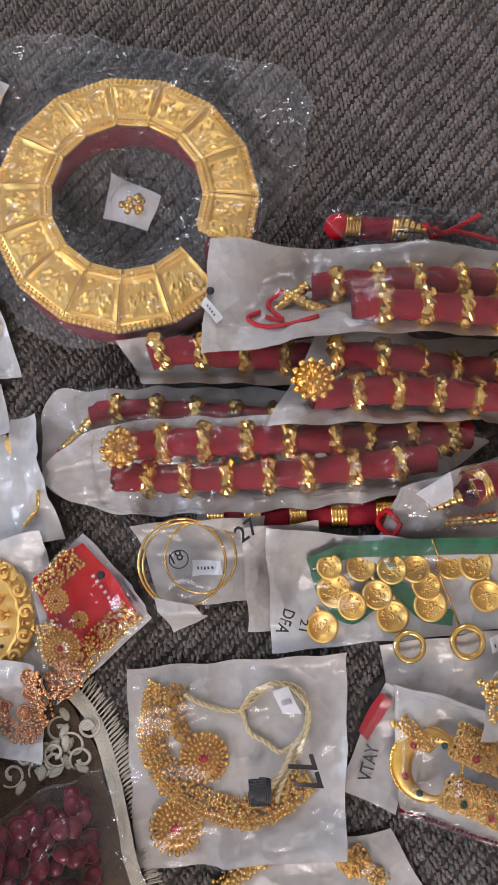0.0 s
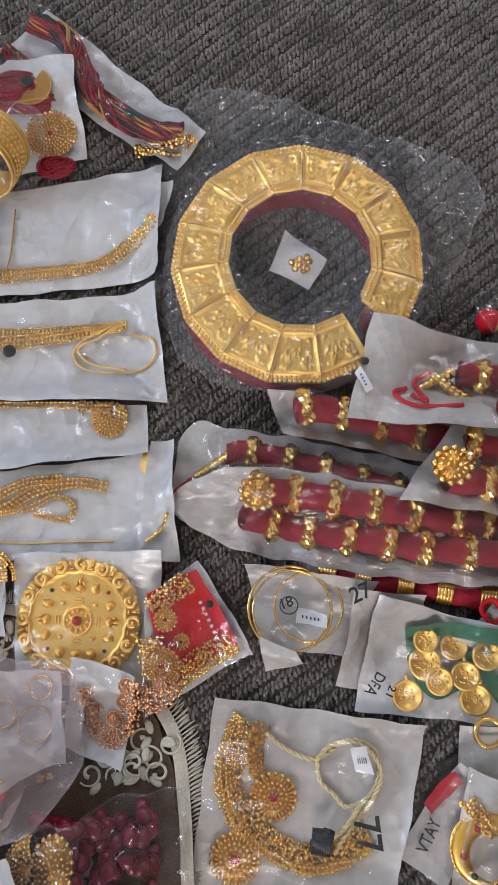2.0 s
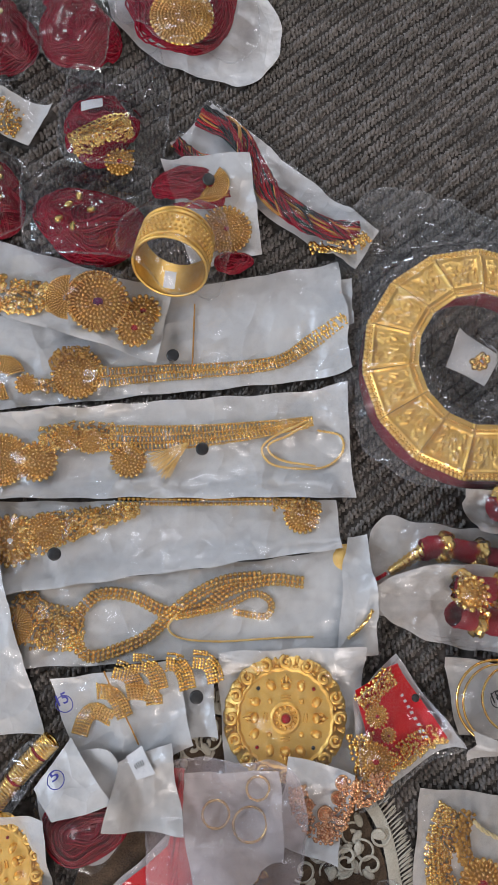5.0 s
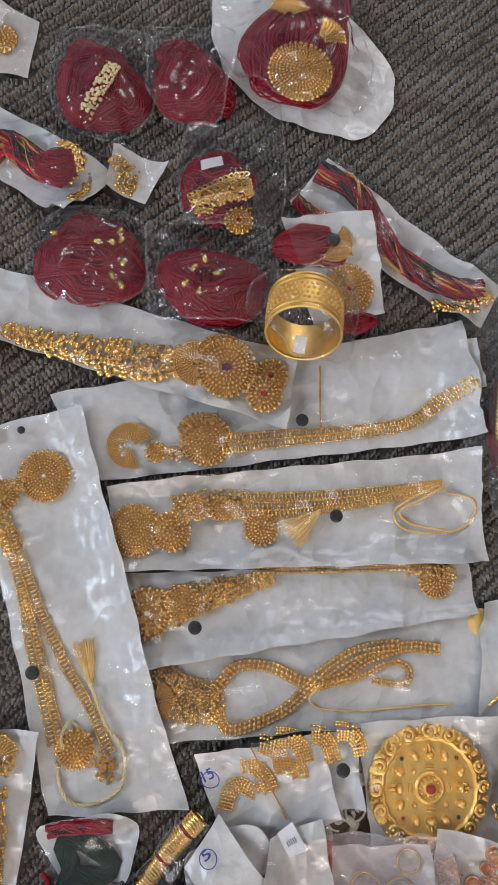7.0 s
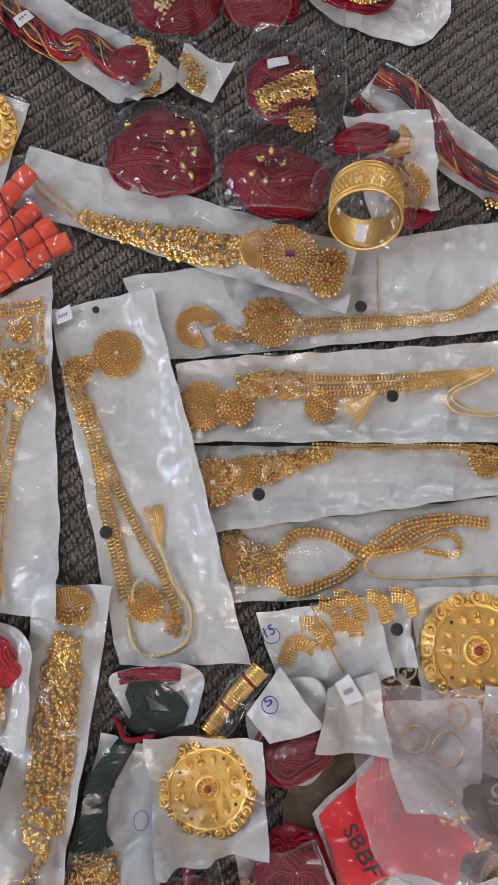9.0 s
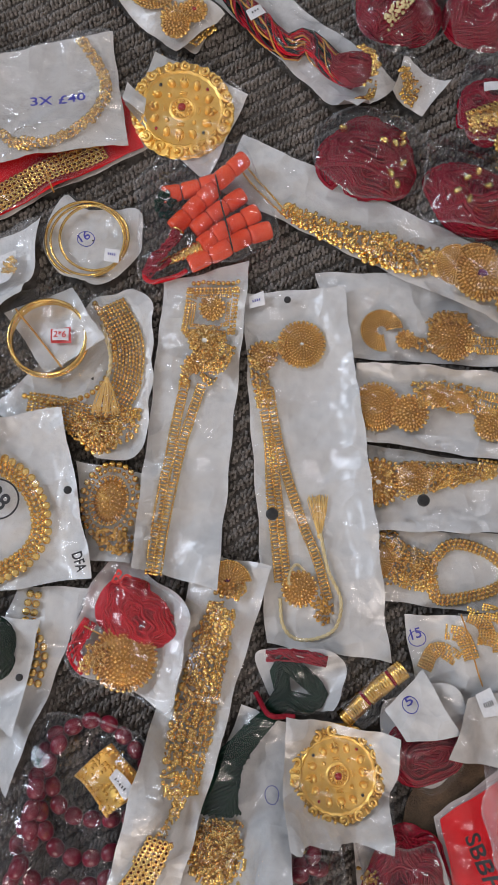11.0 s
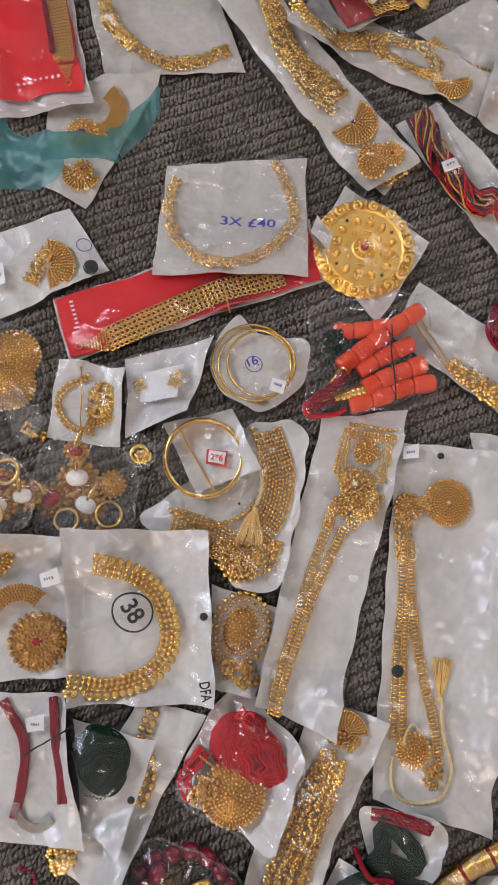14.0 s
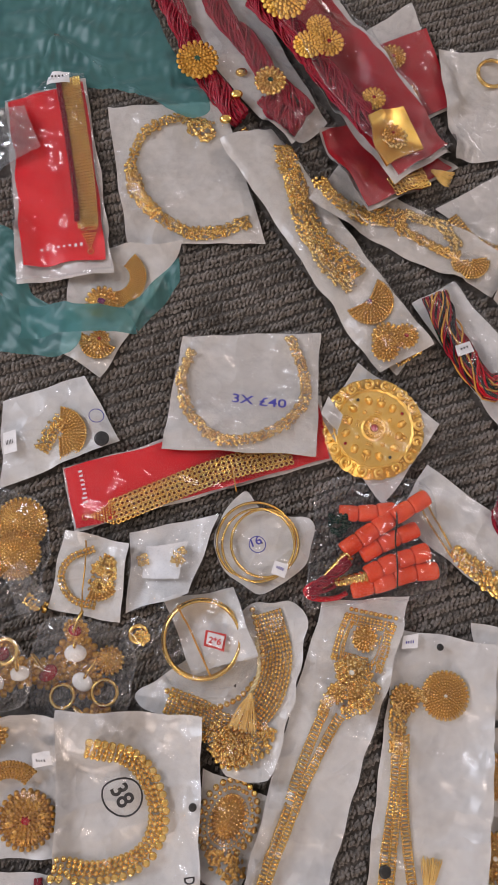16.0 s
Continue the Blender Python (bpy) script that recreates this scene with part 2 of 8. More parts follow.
def drape(x, y, lift=0.0008, grow=2, soft=4):
    """Heights of a sheet that lies over all that is there."""
    i, j = cells(x, y)
    a, b = max(i.min() - 14, 0), max(j.min() - 14, 0)
    patch = H[a : i.max() + 15, b : j.max() + 15]
    over = smoothed(smoothed(widest(patch, grow), soft), soft)
    if soft < 8:
        over = np.maximum(over, smoothed(widest(patch, 2), 1))
    return over[i - a, j - b] + lift


def stamp(v, spread=1):
    i, j = cells(v[:, 0], v[:, 1])
    a, b = max(i.min() - 3, 0), max(j.min() - 3, 0)
    patch = np.zeros((i.max() - a + 4, j.max() - b + 4))
    np.maximum.at(patch, (i - a, j - b), v[:, 2])
    patch = widest(patch, spread)
    part_of = H[a : a + patch.shape[0], b : b + patch.shape[1]]
    np.maximum(part_of, patch[: part_of.shape[0], : part_of.shape[1]], out=part_of)


# ---- mesh helpers: everything is quads ----
class Geo:
    def __init__(self):
        self.v, self.f, self.n = [], [], 0

    def add(self, v, f):
        v = np.asarray(v, float).reshape(-1, 3)
        self.v.append(v)
        self.f.append(np.asarray(f, int).reshape(-1, 4) + self.n)
        self.n += len(v)
        return self

    def verts(self):
        return np.concatenate(self.v)


def part(name, geo, mat, parent=None, label="", smooth=True, rest=True, spread=1):
    """Links a Geo as one mesh under a thing or a part."""
    v, f = geo.verts(), np.concatenate(geo.f)
    if rest:
        stamp(v, spread)
    base = parent
    origin = np.zeros(3)
    while base is not None:
        origin += np.array(base.location)
        base = base.parent
    me = bpy.data.meshes.new(name)
    me.vertices.add(len(v))
    me.vertices.foreach_set("co", (v - origin).ravel())
    me.loops.add(f.size)
    me.loops.foreach_set("vertex_index", f.ravel())
    me.polygons.add(len(f))
    me.polygons.foreach_set("loop_start", np.arange(len(f)) * 4)
    me.polygons.foreach_set("use_smooth", np.full(len(f), smooth))
    me.update(calc_edges=True)
    me.materials.append(MAT[mat])
    ob = new(name, me)
    ob.parent = parent
    if label:
        ob["label"] = label
    return ob


def thing(name, at, label, category, group="", kind=""):
    """A thing's Empty, at its base."""
    ob = new(name)
    ob.empty_display_size = 0.02
    x, y = at[0] / 100, at[1] / 100
    ob.location = (x, y, 0.0)
    return tagged(ob, label, category, group, kind)


def sphere_quads(n):
    v, f = [], []
    for axis in range(3):
        for side in (-1, 1):
            start = len(v)
            for a in range(n + 1):
                for b in range(n + 1):
                    p = [0, 0, 0]
                    p[axis], p[(axis + 1) % 3], p[(axis + 2) % 3] = side, 2 * a / n - 1, (2 * b / n - 1) * side
                    p = np.array(p, float)
                    v.append(p / np.linalg.norm(p))
            for a in range(n):
                for b in range(n):
                    k = start + a * (n + 1) + b
                    f.append((k, k + n + 1, k + n + 2, k + 1))
    v, index = np.unique(np.round(np.array(v), 6), axis=0, return_inverse=True)
    return v, index.ravel()[np.array(f)]


SEED, BEAD, BALL = sphere_quads(1), sphere_quads(2), sphere_quads(4)
STUD = BEAD[0], BEAD[1][BEAD[0][BEAD[1]][..., 2].sum(1) > 0.1]


def petal_quads(sides=5):
    """A spindle pointed at both ends, lying along x."""
    xs, rs = (-1.0, -0.35, 0.1, 0.4, 1.0), (0.03, 0.85, 1.0, 0.8, 0.03)
    a = np.arange(sides) * 2 * np.pi / sides
    v = np.array([(x, r * math.cos(t), r * math.sin(t)) for x, r in zip(xs, rs) for t in a])
    f = [(i * sides + k, i * sides + (k + 1) % sides, (i + 1) * sides + (k + 1) % sides, (i + 1) * sides + k) for i in range(len(xs) - 1) for k in range(sides)]
    return v, np.array(f)


PETAL = petal_quads()


def many(geo, shape, at, size, turn=None):
    """Copies of a small shape: places (N, 3), sizes (N, 3), turns about z (N,)."""
    v, f = shape
    at = np.asarray(at, float).reshape(-1, 3)
    size = np.broadcast_to(np.asarray(size, float).reshape(-1, 1) if np.ndim(size) == 1 else np.asarray(size, float), (len(at), 3))
    w = v[None] * size[:, None]
    if turn is not None:
        c, s = np.cos(turn)[:, None], np.sin(turn)[:, None]
        w = np.stack([w[..., 0] * c - w[..., 1] * s, w[..., 0] * s + w[..., 1] * c, w[..., 2]], -1)
    w = w + at[:, None]
    n = len(at)
    geo.add(w.reshape(-1, 3), (f[None] + (np.arange(n) * len(v))[:, None, None]).reshape(-1, 4))
    return geo


def curve(points, step=0.004, closed=False):
    """A smooth line through points given in centimetres; metres, evenly stepped."""
    p = np.array(points, float)[:, :2] / 100
    if len(p) > 2:
        q = np.concatenate([p[-1:], p, p[:2]]) if closed else np.concatenate([2 * p[:1] - p[1:2], p, 2 * p[-1:] - p[-2:-1]])
        t = np.linspace(0, 1, 12, endpoint=False)[:, None]
        out = []
        for k in range(1, len(q) - 2):
            a, b, c, d = q[k - 1], q[k], q[k + 1], q[k + 2]
            out.append(0.5 * (2 * b + (c - a) * t + (2 * a - 5 * b + 4 * c - d) * t**2 + (3 * b - a - 3 * c + d) * t**3))
        p = np.concatenate(out + [q[-2:-1]])
    d = np.r_[0, np.linalg.norm(np.diff(p, axis=0), axis=1).cumsum()]
    s = np.linspace(0, d[-1], max(int(round(d[-1] / step)), 1) + 1)
    return np.stack([np.interp(s, d, p[:, 0]), np.interp(s, d, p[:, 1])], 1)


def heading(line):
    d = np.gradient(line, axis=0) if len(line) > 2 else np.repeat(line[-1:] - line[:1], len(line), 0)
    return d / np.maximum(np.linalg.norm(d, axis=1, keepdims=True), 1e-9)


def tube(geo, path, radius, sides=8, caps=True):
    p = np.asarray(path, float)
    r = np.broadcast_to(np.asarray(radius, float), (len(p),)).copy()
    if caps:
        p = np.concatenate([p[:1], p, p[-1:]])
        r = np.r_[1e-5, r, 1e-5]
    d = np.gradient(p, axis=0)
    if caps:
        d[0], d[-1] = d[1], d[-2]
        d[1], d[-2] = d[min(2, len(d) - 1)], d[max(-3, -len(d))]
    d /= np.maximum(np.linalg.norm(d, axis=1, keepdims=True), 1e-9)
    side = np.cross(d, (0, 0, 1.0))
    flat = np.linalg.norm(side, axis=1, keepdims=True)
    side = np.where(flat > 1e-4, side / np.maximum(flat, 1e-9), (1.0, 0, 0))
    up = np.cross(side, d)
    a = np.arange(sides) * 2 * np.pi / sides
    v = p[:, None] + r[:, None, None] * (np.cos(a)[None, :, None] * side[:, None] + np.sin(a)[None, :, None] * up[:, None])
    k, m = np.arange(len(p) - 1)[:, None] * sides, np.arange(sides)[None]
    n = (m + 1) % sides
    geo.add(v, np.stack([k + m, k + n, k + n + sides, k + m + sides], -1))
    return geo


def lathe(geo, profile, at, sides=32, scallop=0.0, lobes=0, stretch=1.0, turn=0.0):
    """A profile of (radius, height) turned about z at a place in metres."""
    pr = np.array(profile, float)
    a = np.arange(sides) * 2 * np.pi / sides
    wave = 1 + scallop * np.abs(np.cos(a * lobes / 2)) if lobes else np.ones(sides)
    r = pr[:, :1] * wave[None]
    x, y = r * np.cos(a), r * np.sin(a) * stretch
    c, s = math.cos(turn), math.sin(turn)
    v = np.stack([at[0] + x * c - y * s, at[1] + x * s + y * c, at[2] + np.repeat(pr[:, 1:], sides, 1)], -1)
    k, m = np.arange(len(pr) - 1)[:, None] * sides, np.arange(sides)[None]
    n = (m + 1) % sides
    geo.add(v, np.stack([k + m, k + n, k + n + sides, k + m + sides], -1))
    return geo


def grid(geo, x, y, z, down=False):
    """A sheet of quads that faces up, or down."""
    n, m = x.shape
    k = np.arange(n - 1)[:, None] * m + np.arange(m - 1)[None]
    quads = np.stack([k, k + m, k + m + 1, k + 1], -1)
    facing = np.sum((x[1:, :-1] - x[:-1, :-1]) * (y[:-1, 1:] - y[:-1, :-1]) - (y[1:, :-1] - y[:-1, :-1]) * (x[:-1, 1:] - x[:-1, :-1]))
    if (facing < 0) != down:
        quads = quads[..., ::-1]
    geo.add(np.stack([x, y, z], -1), quads)
    return geo


def rough(x, y, scale, seed=0.0):
    """Cheap smooth noise in -1..1."""
    return (np.sin(x * scale * 1.7 + seed * 3.1 + 1.3 * np.sin(y * scale * 1.1 + seed)) + np.sin(y * scale * 2.3 + seed * 1.7 + 1.6 * np.sin(x * scale * 0.8 - seed))) / 2


RNG = np.random.default_rng(7)


# ---- packets and bags ----
def spread_quad(corners, step=0.0048, inset=0.0, wave=0.0012):
    """A sheet between four corners (in order round it), in centimetres."""
    c = np.array(corners, float) / 100
    if inset:
        c = c + (c.mean(0) - c) * inset
    n = max(int(max(np.linalg.norm(c[1] - c[0]), np.linalg.norm(c[2] - c[3])) / step), 4)
    m = max(int(max(np.linalg.norm(c[3] - c[0]), np.linalg.norm(c[2] - c[1])) / step), 4)
    u, w = np.linspace(0, 1, n + 1)[:, None, None], np.linspace(0, 1, m + 1)[None, :, None]
    p = (1 - u) * (1 - w) * c[0] + u * (1 - w) * c[1] + u * w * c[2] + (1 - u) * w * c[3]
    s = RNG.random() * 30
    x, y = p[..., 0], p[..., 1]
    return x + wave * rough(x, y, 60, s), y + wave * rough(y, x, 60, s + 4)


def spread_blob(outline, rings=None, sides=None, wave=0.002):
    """A sheet inside a closed rounded outline, in centimetres."""
    edge = curve(outline, 0.004, True)[:-1]
    c = edge.mean(0)
    reach = np.linalg.norm(edge - c, axis=1).max()
    rings = rings or max(int(reach / 0.0045), 5)
    u = np.linspace(0.02, 1, rings + 1)[:, None, None]
    p = c + u * (np.concatenate([edge, edge[:1]])[None] - c)
    s = RNG.random() * 30
    x, y = p[..., 0], p[..., 1]
    return x + wave * u[..., 0] * rough(x, y, 70, s), y + wave * u[..., 0] * rough(y, x, 70, s + 4)


def solid_sheet(geo, x, y, z, thick=0.0005):
    """A sheet with a lower side and an edge."""
    grid(geo, x, y, z)
    grid(geo, x, y, z - thick, True)
    n, m = x.shape
    loop = [(i, 0) for i in range(n)] + [(n - 1, j) for j in range(1, m)] + [(i, m - 1) for i in range(n - 2, -1, -1)] + [(0, j) for j in range(m - 2, 0, -1)]
    ii, jj = np.array(loop + loop[:1]).T
    top = np.stack([x[ii, jj], y[ii, jj], z[ii, jj]], -1)
    k = np.arange(len(top) - 1)
    geo.add(np.concatenate([top, top - (0, 0, thick)]), np.stack([k, k + len(top), k + len(top) + 1, k + 1], -1))
    return geo


def hide_carpet(x, y):
    """Notes the floor that an opaque sheet hides, a little inside its edge."""
    c = np.array([x.mean(), y.mean()])
    px, py = c[0] + (x - c[0]) * 0.94, c[1] + (y - c[1]) * 0.94
    i, j = cells(px, py)
    mask = np.zeros(H.shape)
    mask[i, j] = 1
    HIDDEN[widest(mask, 1) > 0] = True


def lay_sheet(corners, name, mat, parent, label="", lift=0.0008, wrinkle=0.0010, blob=False, soft=4, grow=2, thick=0.0004, inset=0.0, step=0.005):
    x, y = spread_blob(corners) if blob else spread_quad(corners, step, inset)
    z = drape(x, y, lift + thick, grow, soft)
    if name in ("backing", "mat_cloth", "card"):
        hide_carpet(x, y)
    s = RNG.random() * 40
    z = z + wrinkle * (1 + rough(x + 0.6 * y, y - 0.3 * x, 95, s)) + 0.4 * wrinkle * (1 + rough(y, x, 260, s))
    return part(name, solid_sheet(Geo(), x, y, z, thick), mat, parent, label)


def middle(corners):
    return np.array(corners, float).mean(0)


def packet(name, corners, label, category="jewellery packet", mat="paper", group="jewellery packets on the carpet", blob=False, back="backing", wrinkle=0.0010, soft=4, grow=2):
    """A packet with a white back; its contents and its film come after."""
    root = thing(name, middle(corners), label, category, group)
    lay_sheet(corners, back, mat, root, wrinkle=wrinkle, blob=blob, soft=soft, grow=grow)
    return root


def cover(root, corners, mat="film", blob=False, wrinkle=0.0012, inset=0.015, lift=0.0006, name="film"):
    """The clear front, lying over the contents."""
    x, y = spread_blob(corners) if blob else spread_quad(corners, 0.004, inset)
    z = drape(x, y, lift, 3, 4)
    s = RNG.random() * 40
    a = RNG.random() * 3.14
    u, w = x * math.cos(a) + y * math.sin(a), y * math.cos(a) - x * math.sin(a)
    wrinkle = wrinkle * 1.4
    z = z + wrinkle * (1 + rough(u * 1.8, w * 0.6, 75, s)) + 0.6 * wrinkle * np.abs(rough(u * 0.5, w * 1.5, 130, s + 2))
    ob = part(name, grid(Geo(), x, y, z), mat, root, "crinkled clear plastic film" if mat != "teal" else "")
    ob.visible_shadow = False
    if mat in ("crisp", "hazy", "pink"):
        if blob:
            edge = np.column_stack([x[-1], y[-1], z[-1]])
        else:
            edge = np.concatenate([np.column_stack([x[s], y[s], z[s]]) for s in ((slice(None), 0), (-1, slice(None)), (slice(None, None, -1), -1), (0, slice(None, None, -1)))])
        mid = edge.mean(0)
        pull = 0.0013 / np.maximum(np.linalg.norm(edge[:, :2] - mid[:2], axis=1, keepdims=True), 1e-6)
        rims = np.stack([edge + (0, 0, 0.0003), edge + (mid - edge) * (1, 1, 0) * pull + (0, 0, 0.0008), edge + (mid - edge) * (1, 1, 0) * pull * 1.7 + (0, 0, 0.0005)])
        seam = part("seam", grid(Geo(), rims[..., 0], rims[..., 1], rims[..., 2]), "seam", ob, rest=False)
        seam.visible_shadow = False
    return ob


def sticker(root, corners, name="price_label", mat="label", bars=3, ink="ink", lift=0.0006):
    """A small paper sticker with a line of unreadable print."""
    lab = lay_sheet(corners, name, mat, root, wrinkle=0.0002, lift=lift, step=0.003)
    if bars:
        c = np.array(corners, float)
        g = Geo()
        bars = bars + 2
        for k in range(bars):
            u0, u1 = 0.2 + 0.6 * k / bars, 0.2 + 0.6 * (k + 0.45) / bars
            q = [(1 - u) * (1 - w) * c[0] + u * (1 - w) * c[1] + u * w * c[2] + (1 - u) * w * c[3] for u, w in ((u0, 0.40), (u1, 0.40), (u1, 0.60), (u0, 0.60))]
            x, y = spread_quad(q, 0.002, 0, 0)
            grid(g, x, y, drape(x, y, 0.0004, 1, 1))
        part("print", g, ink, lab)
    return lab


def written(root, text, start, end, ink="ink", tall=None, bold=0.0):
    """Words written along a line from start to end, on top of whatever is there."""
    a, b = np.array(start) / 100, np.array(end) / 100
    font = bpy.data.curves.new("writing", "FONT")
    font.body, font.size, font.offset = text, 1.0, max(bold, 0.012)
    tmp = new("writing", font)
    me = bpy.data.meshes.new_from_object(tmp.evaluated_get(bpy.context.evaluated_depsgraph_get()))
    bpy.data.objects.remove(tmp)
    v = np.array([p.co[:] for p in me.vertices])
    lo, hi = v.min(0), v.max(0)
    wide = np.linalg.norm(b - a)
    d = (b - a) / wide
    u = (v[:, 0] - lo[0]) / (hi[0] - lo[0]) * wide
    w = (v[:, 1] - lo[1]) / max(hi[1] - lo[1], 1e-6) * (tall / 100 if tall else wide * (hi[1] - lo[1]) / (hi[0] - lo[0]))
    x, y = a[0] + d[0] * u - d[1] * w, a[1] + d[1] * u + d[0] * w
    z = drape(x, y, 0.0010, 1, 2)
    base = np.array(root.location)
    for p, q in zip(me.vertices, np.stack([x, y, np.maximum(z, np.median(z))], 1) - base):
        p.co = q
    me.materials.clear()
    me.materials.append(MAT[ink])
    ob = new("writing", me)
    ob.parent = root
    ob["label"] = "handwritten characters"
    return ob


def pen_ring(root, at, r, ink="ink", wide=0.0006):
    """A circle drawn with a pen."""
    a = np.linspace(0, 2 * np.pi, 40)
    x, y = at[0] / 100 + r / 100 * np.cos(a) * 1.05, at[1] / 100 + r / 100 * np.sin(a)
    z = drape(x, y, 0.0012, 1, 3)
    return part("pen_circle", tube(Geo(), np.stack([x, y, z], 1), wide, 4, False), ink, root, rest=False)


def snap(root, at, r=0.55):
    """A round black snap button."""
    p = np.array(at) / 100
    z = drape(p[:1], p[1:2], 0.0, 2, 2)[0]
    g = lathe(Geo(), [(1e-5, 0.0016), (r / 140, 0.0017), (r / 105, 0.0013), (r / 100, 0.0006), (r / 100, 0)], (*p, z), 24)
    return part("snap_button", g, "button", root)


# ---- jewellery ----
def beads(geo, line, r, gap=2.0, shape=STUD, squash=1.0, sway=0.0, long=1.0):
    """Beads along a line of metres, resting on what is below."""
    d = np.r_[0, np.linalg.norm(np.diff(line, axis=0), axis=1).cumsum()]
    n = max(int(d[-1] / (r * gap)), 1)
    s = np.linspace(0, d[-1], n + 1)
    x, y = np.interp(s, d, line[:, 0]), np.interp(s, d, line[:, 1])
    h = heading(np.stack([x, y], 1))
    if sway:
        k = RNG.normal(0, sway, (2, n + 1))
        x, y = x + k[0], y + k[1]
    size = r * (1 + (RNG.normal(0, 0.13, n + 1) if sway else 0 * s))
    z = height(x, y) + size * squash * 0.9
    many(geo, shape, np.stack([x, y, z], 1), np.stack([size * long, size, size * squash], 1), np.arctan2(h[:, 1], h[:, 0]))
    return geo


def strands(root, points, rows, r, mat="gold", name="chain", pitch=2.0, gap=2.0, shape=STUD, sway=0.0, taper=(1.0, 1.0), squash=1.0, long=1.0):
    """Parallel rows of beads along a line in centimetres; taper: width at either end."""
    line = curve(points)
    h = heading(line)
    side = np.stack([-h[:, 1], h[:, 0]], 1)
    t = np.linspace(taper[0], taper[1], len(line))[:, None]
    g = Geo()
    for k in range(rows):
        beads(g, line + side * t * (k - (rows - 1) / 2) * r * pitch, r, gap, shape, squash, sway, long)
    return part(name, g, mat, root)


def ladder(root, points, wide, mat="gold", name="chain", r=0.0013):
    """A flat chain: two beaded edges with small square links between."""
    line = curve(points, 0.0034)
    h = heading(line)
    side = np.stack([-h[:, 1], h[:, 0]], 1)
    g = Geo()
    for k in (-1, 1):
        beads(g, line + side * k * wide / 200, r, 2.0, STUD)
    z = height(line[:, 0], line[:, 1])
    many(g, STUD, np.stack([line[:, 0], line[:, 1], z + 0.0012], 1), np.full((len(line), 3), 1.0) * (0.0012, wide / 260, 0.0010), np.arctan2(h[:, 1], h[:, 0]))
    ob = part(name, g, mat, root)
    return ob


def cluster(root, points, wide, n, mat="gold", name="clustered_gold", r=0.0017, taper=(1.0, 1.0), heap=0.5):
    """A thick band of irregular little gold grains and flowers."""
    line = curve(points, 0.001)
    h = heading(line)
    r = r * 1.12
    rows = max(int(round(wide / 100 / (r * 1.45))), 3)
    step = max(int(round(r * 1.5 / 0.001)), 1)
    lanes, k = np.meshgrid(np.linspace(-1, 1, rows), np.arange(0, len(line), step), indexing="ij")
    k = np.clip(k + (np.arange(rows) % 2)[:, None] * (step // 2), 0, len(line) - 1).ravel()
    k, lanes = np.concatenate([k, k[::2]]), np.concatenate([lanes.ravel(), lanes.ravel()[::2] * 0.8])
    n = len(k)
    t = np.interp(k, [0, len(line) - 1], taper)
    off = lanes * (wide / 200 - 0.5 * r) * t
    x, y = line[k, 0] - h[k, 1] * off + RNG.normal(0, r * 0.36, n), line[k, 1] + h[k, 0] * off + RNG.normal(0, r * 0.36, n)
    size = r * RNG.uniform(0.6, 1.15, n)
    rise = RNG.random(n) ** 2 * r * 3 * heap * (1 - (np.abs(off) / (wide / 200 + 1e-6)) ** 2)
    z = height(x, y) + size * 0.8 + rise
    g, at, turn = Geo(), np.stack([x, y, z], 1), RNG.uniform(0, 3.14, n)
    dims, cut = np.stack([size * RNG.uniform(0.8, 1.4, n), size, size * 0.8], 1), n // 2
    many(g, STUD, at[:cut], dims[:cut], turn[:cut])
    many(g, SEED, at[cut:], dims[cut:], turn[cut:])
    return part(name, g, mat, root)


def rest_height(c, R):
    """The height at which a stiff disc lies on what is below it."""
    q, a = np.meshgrid((0.0, 0.4, 0.8), np.arange(12) * np.pi / 6)
    return float(np.percentile(height(c[0] + R * q * np.cos(a), c[1] + R * q * np.sin(a)), 80))


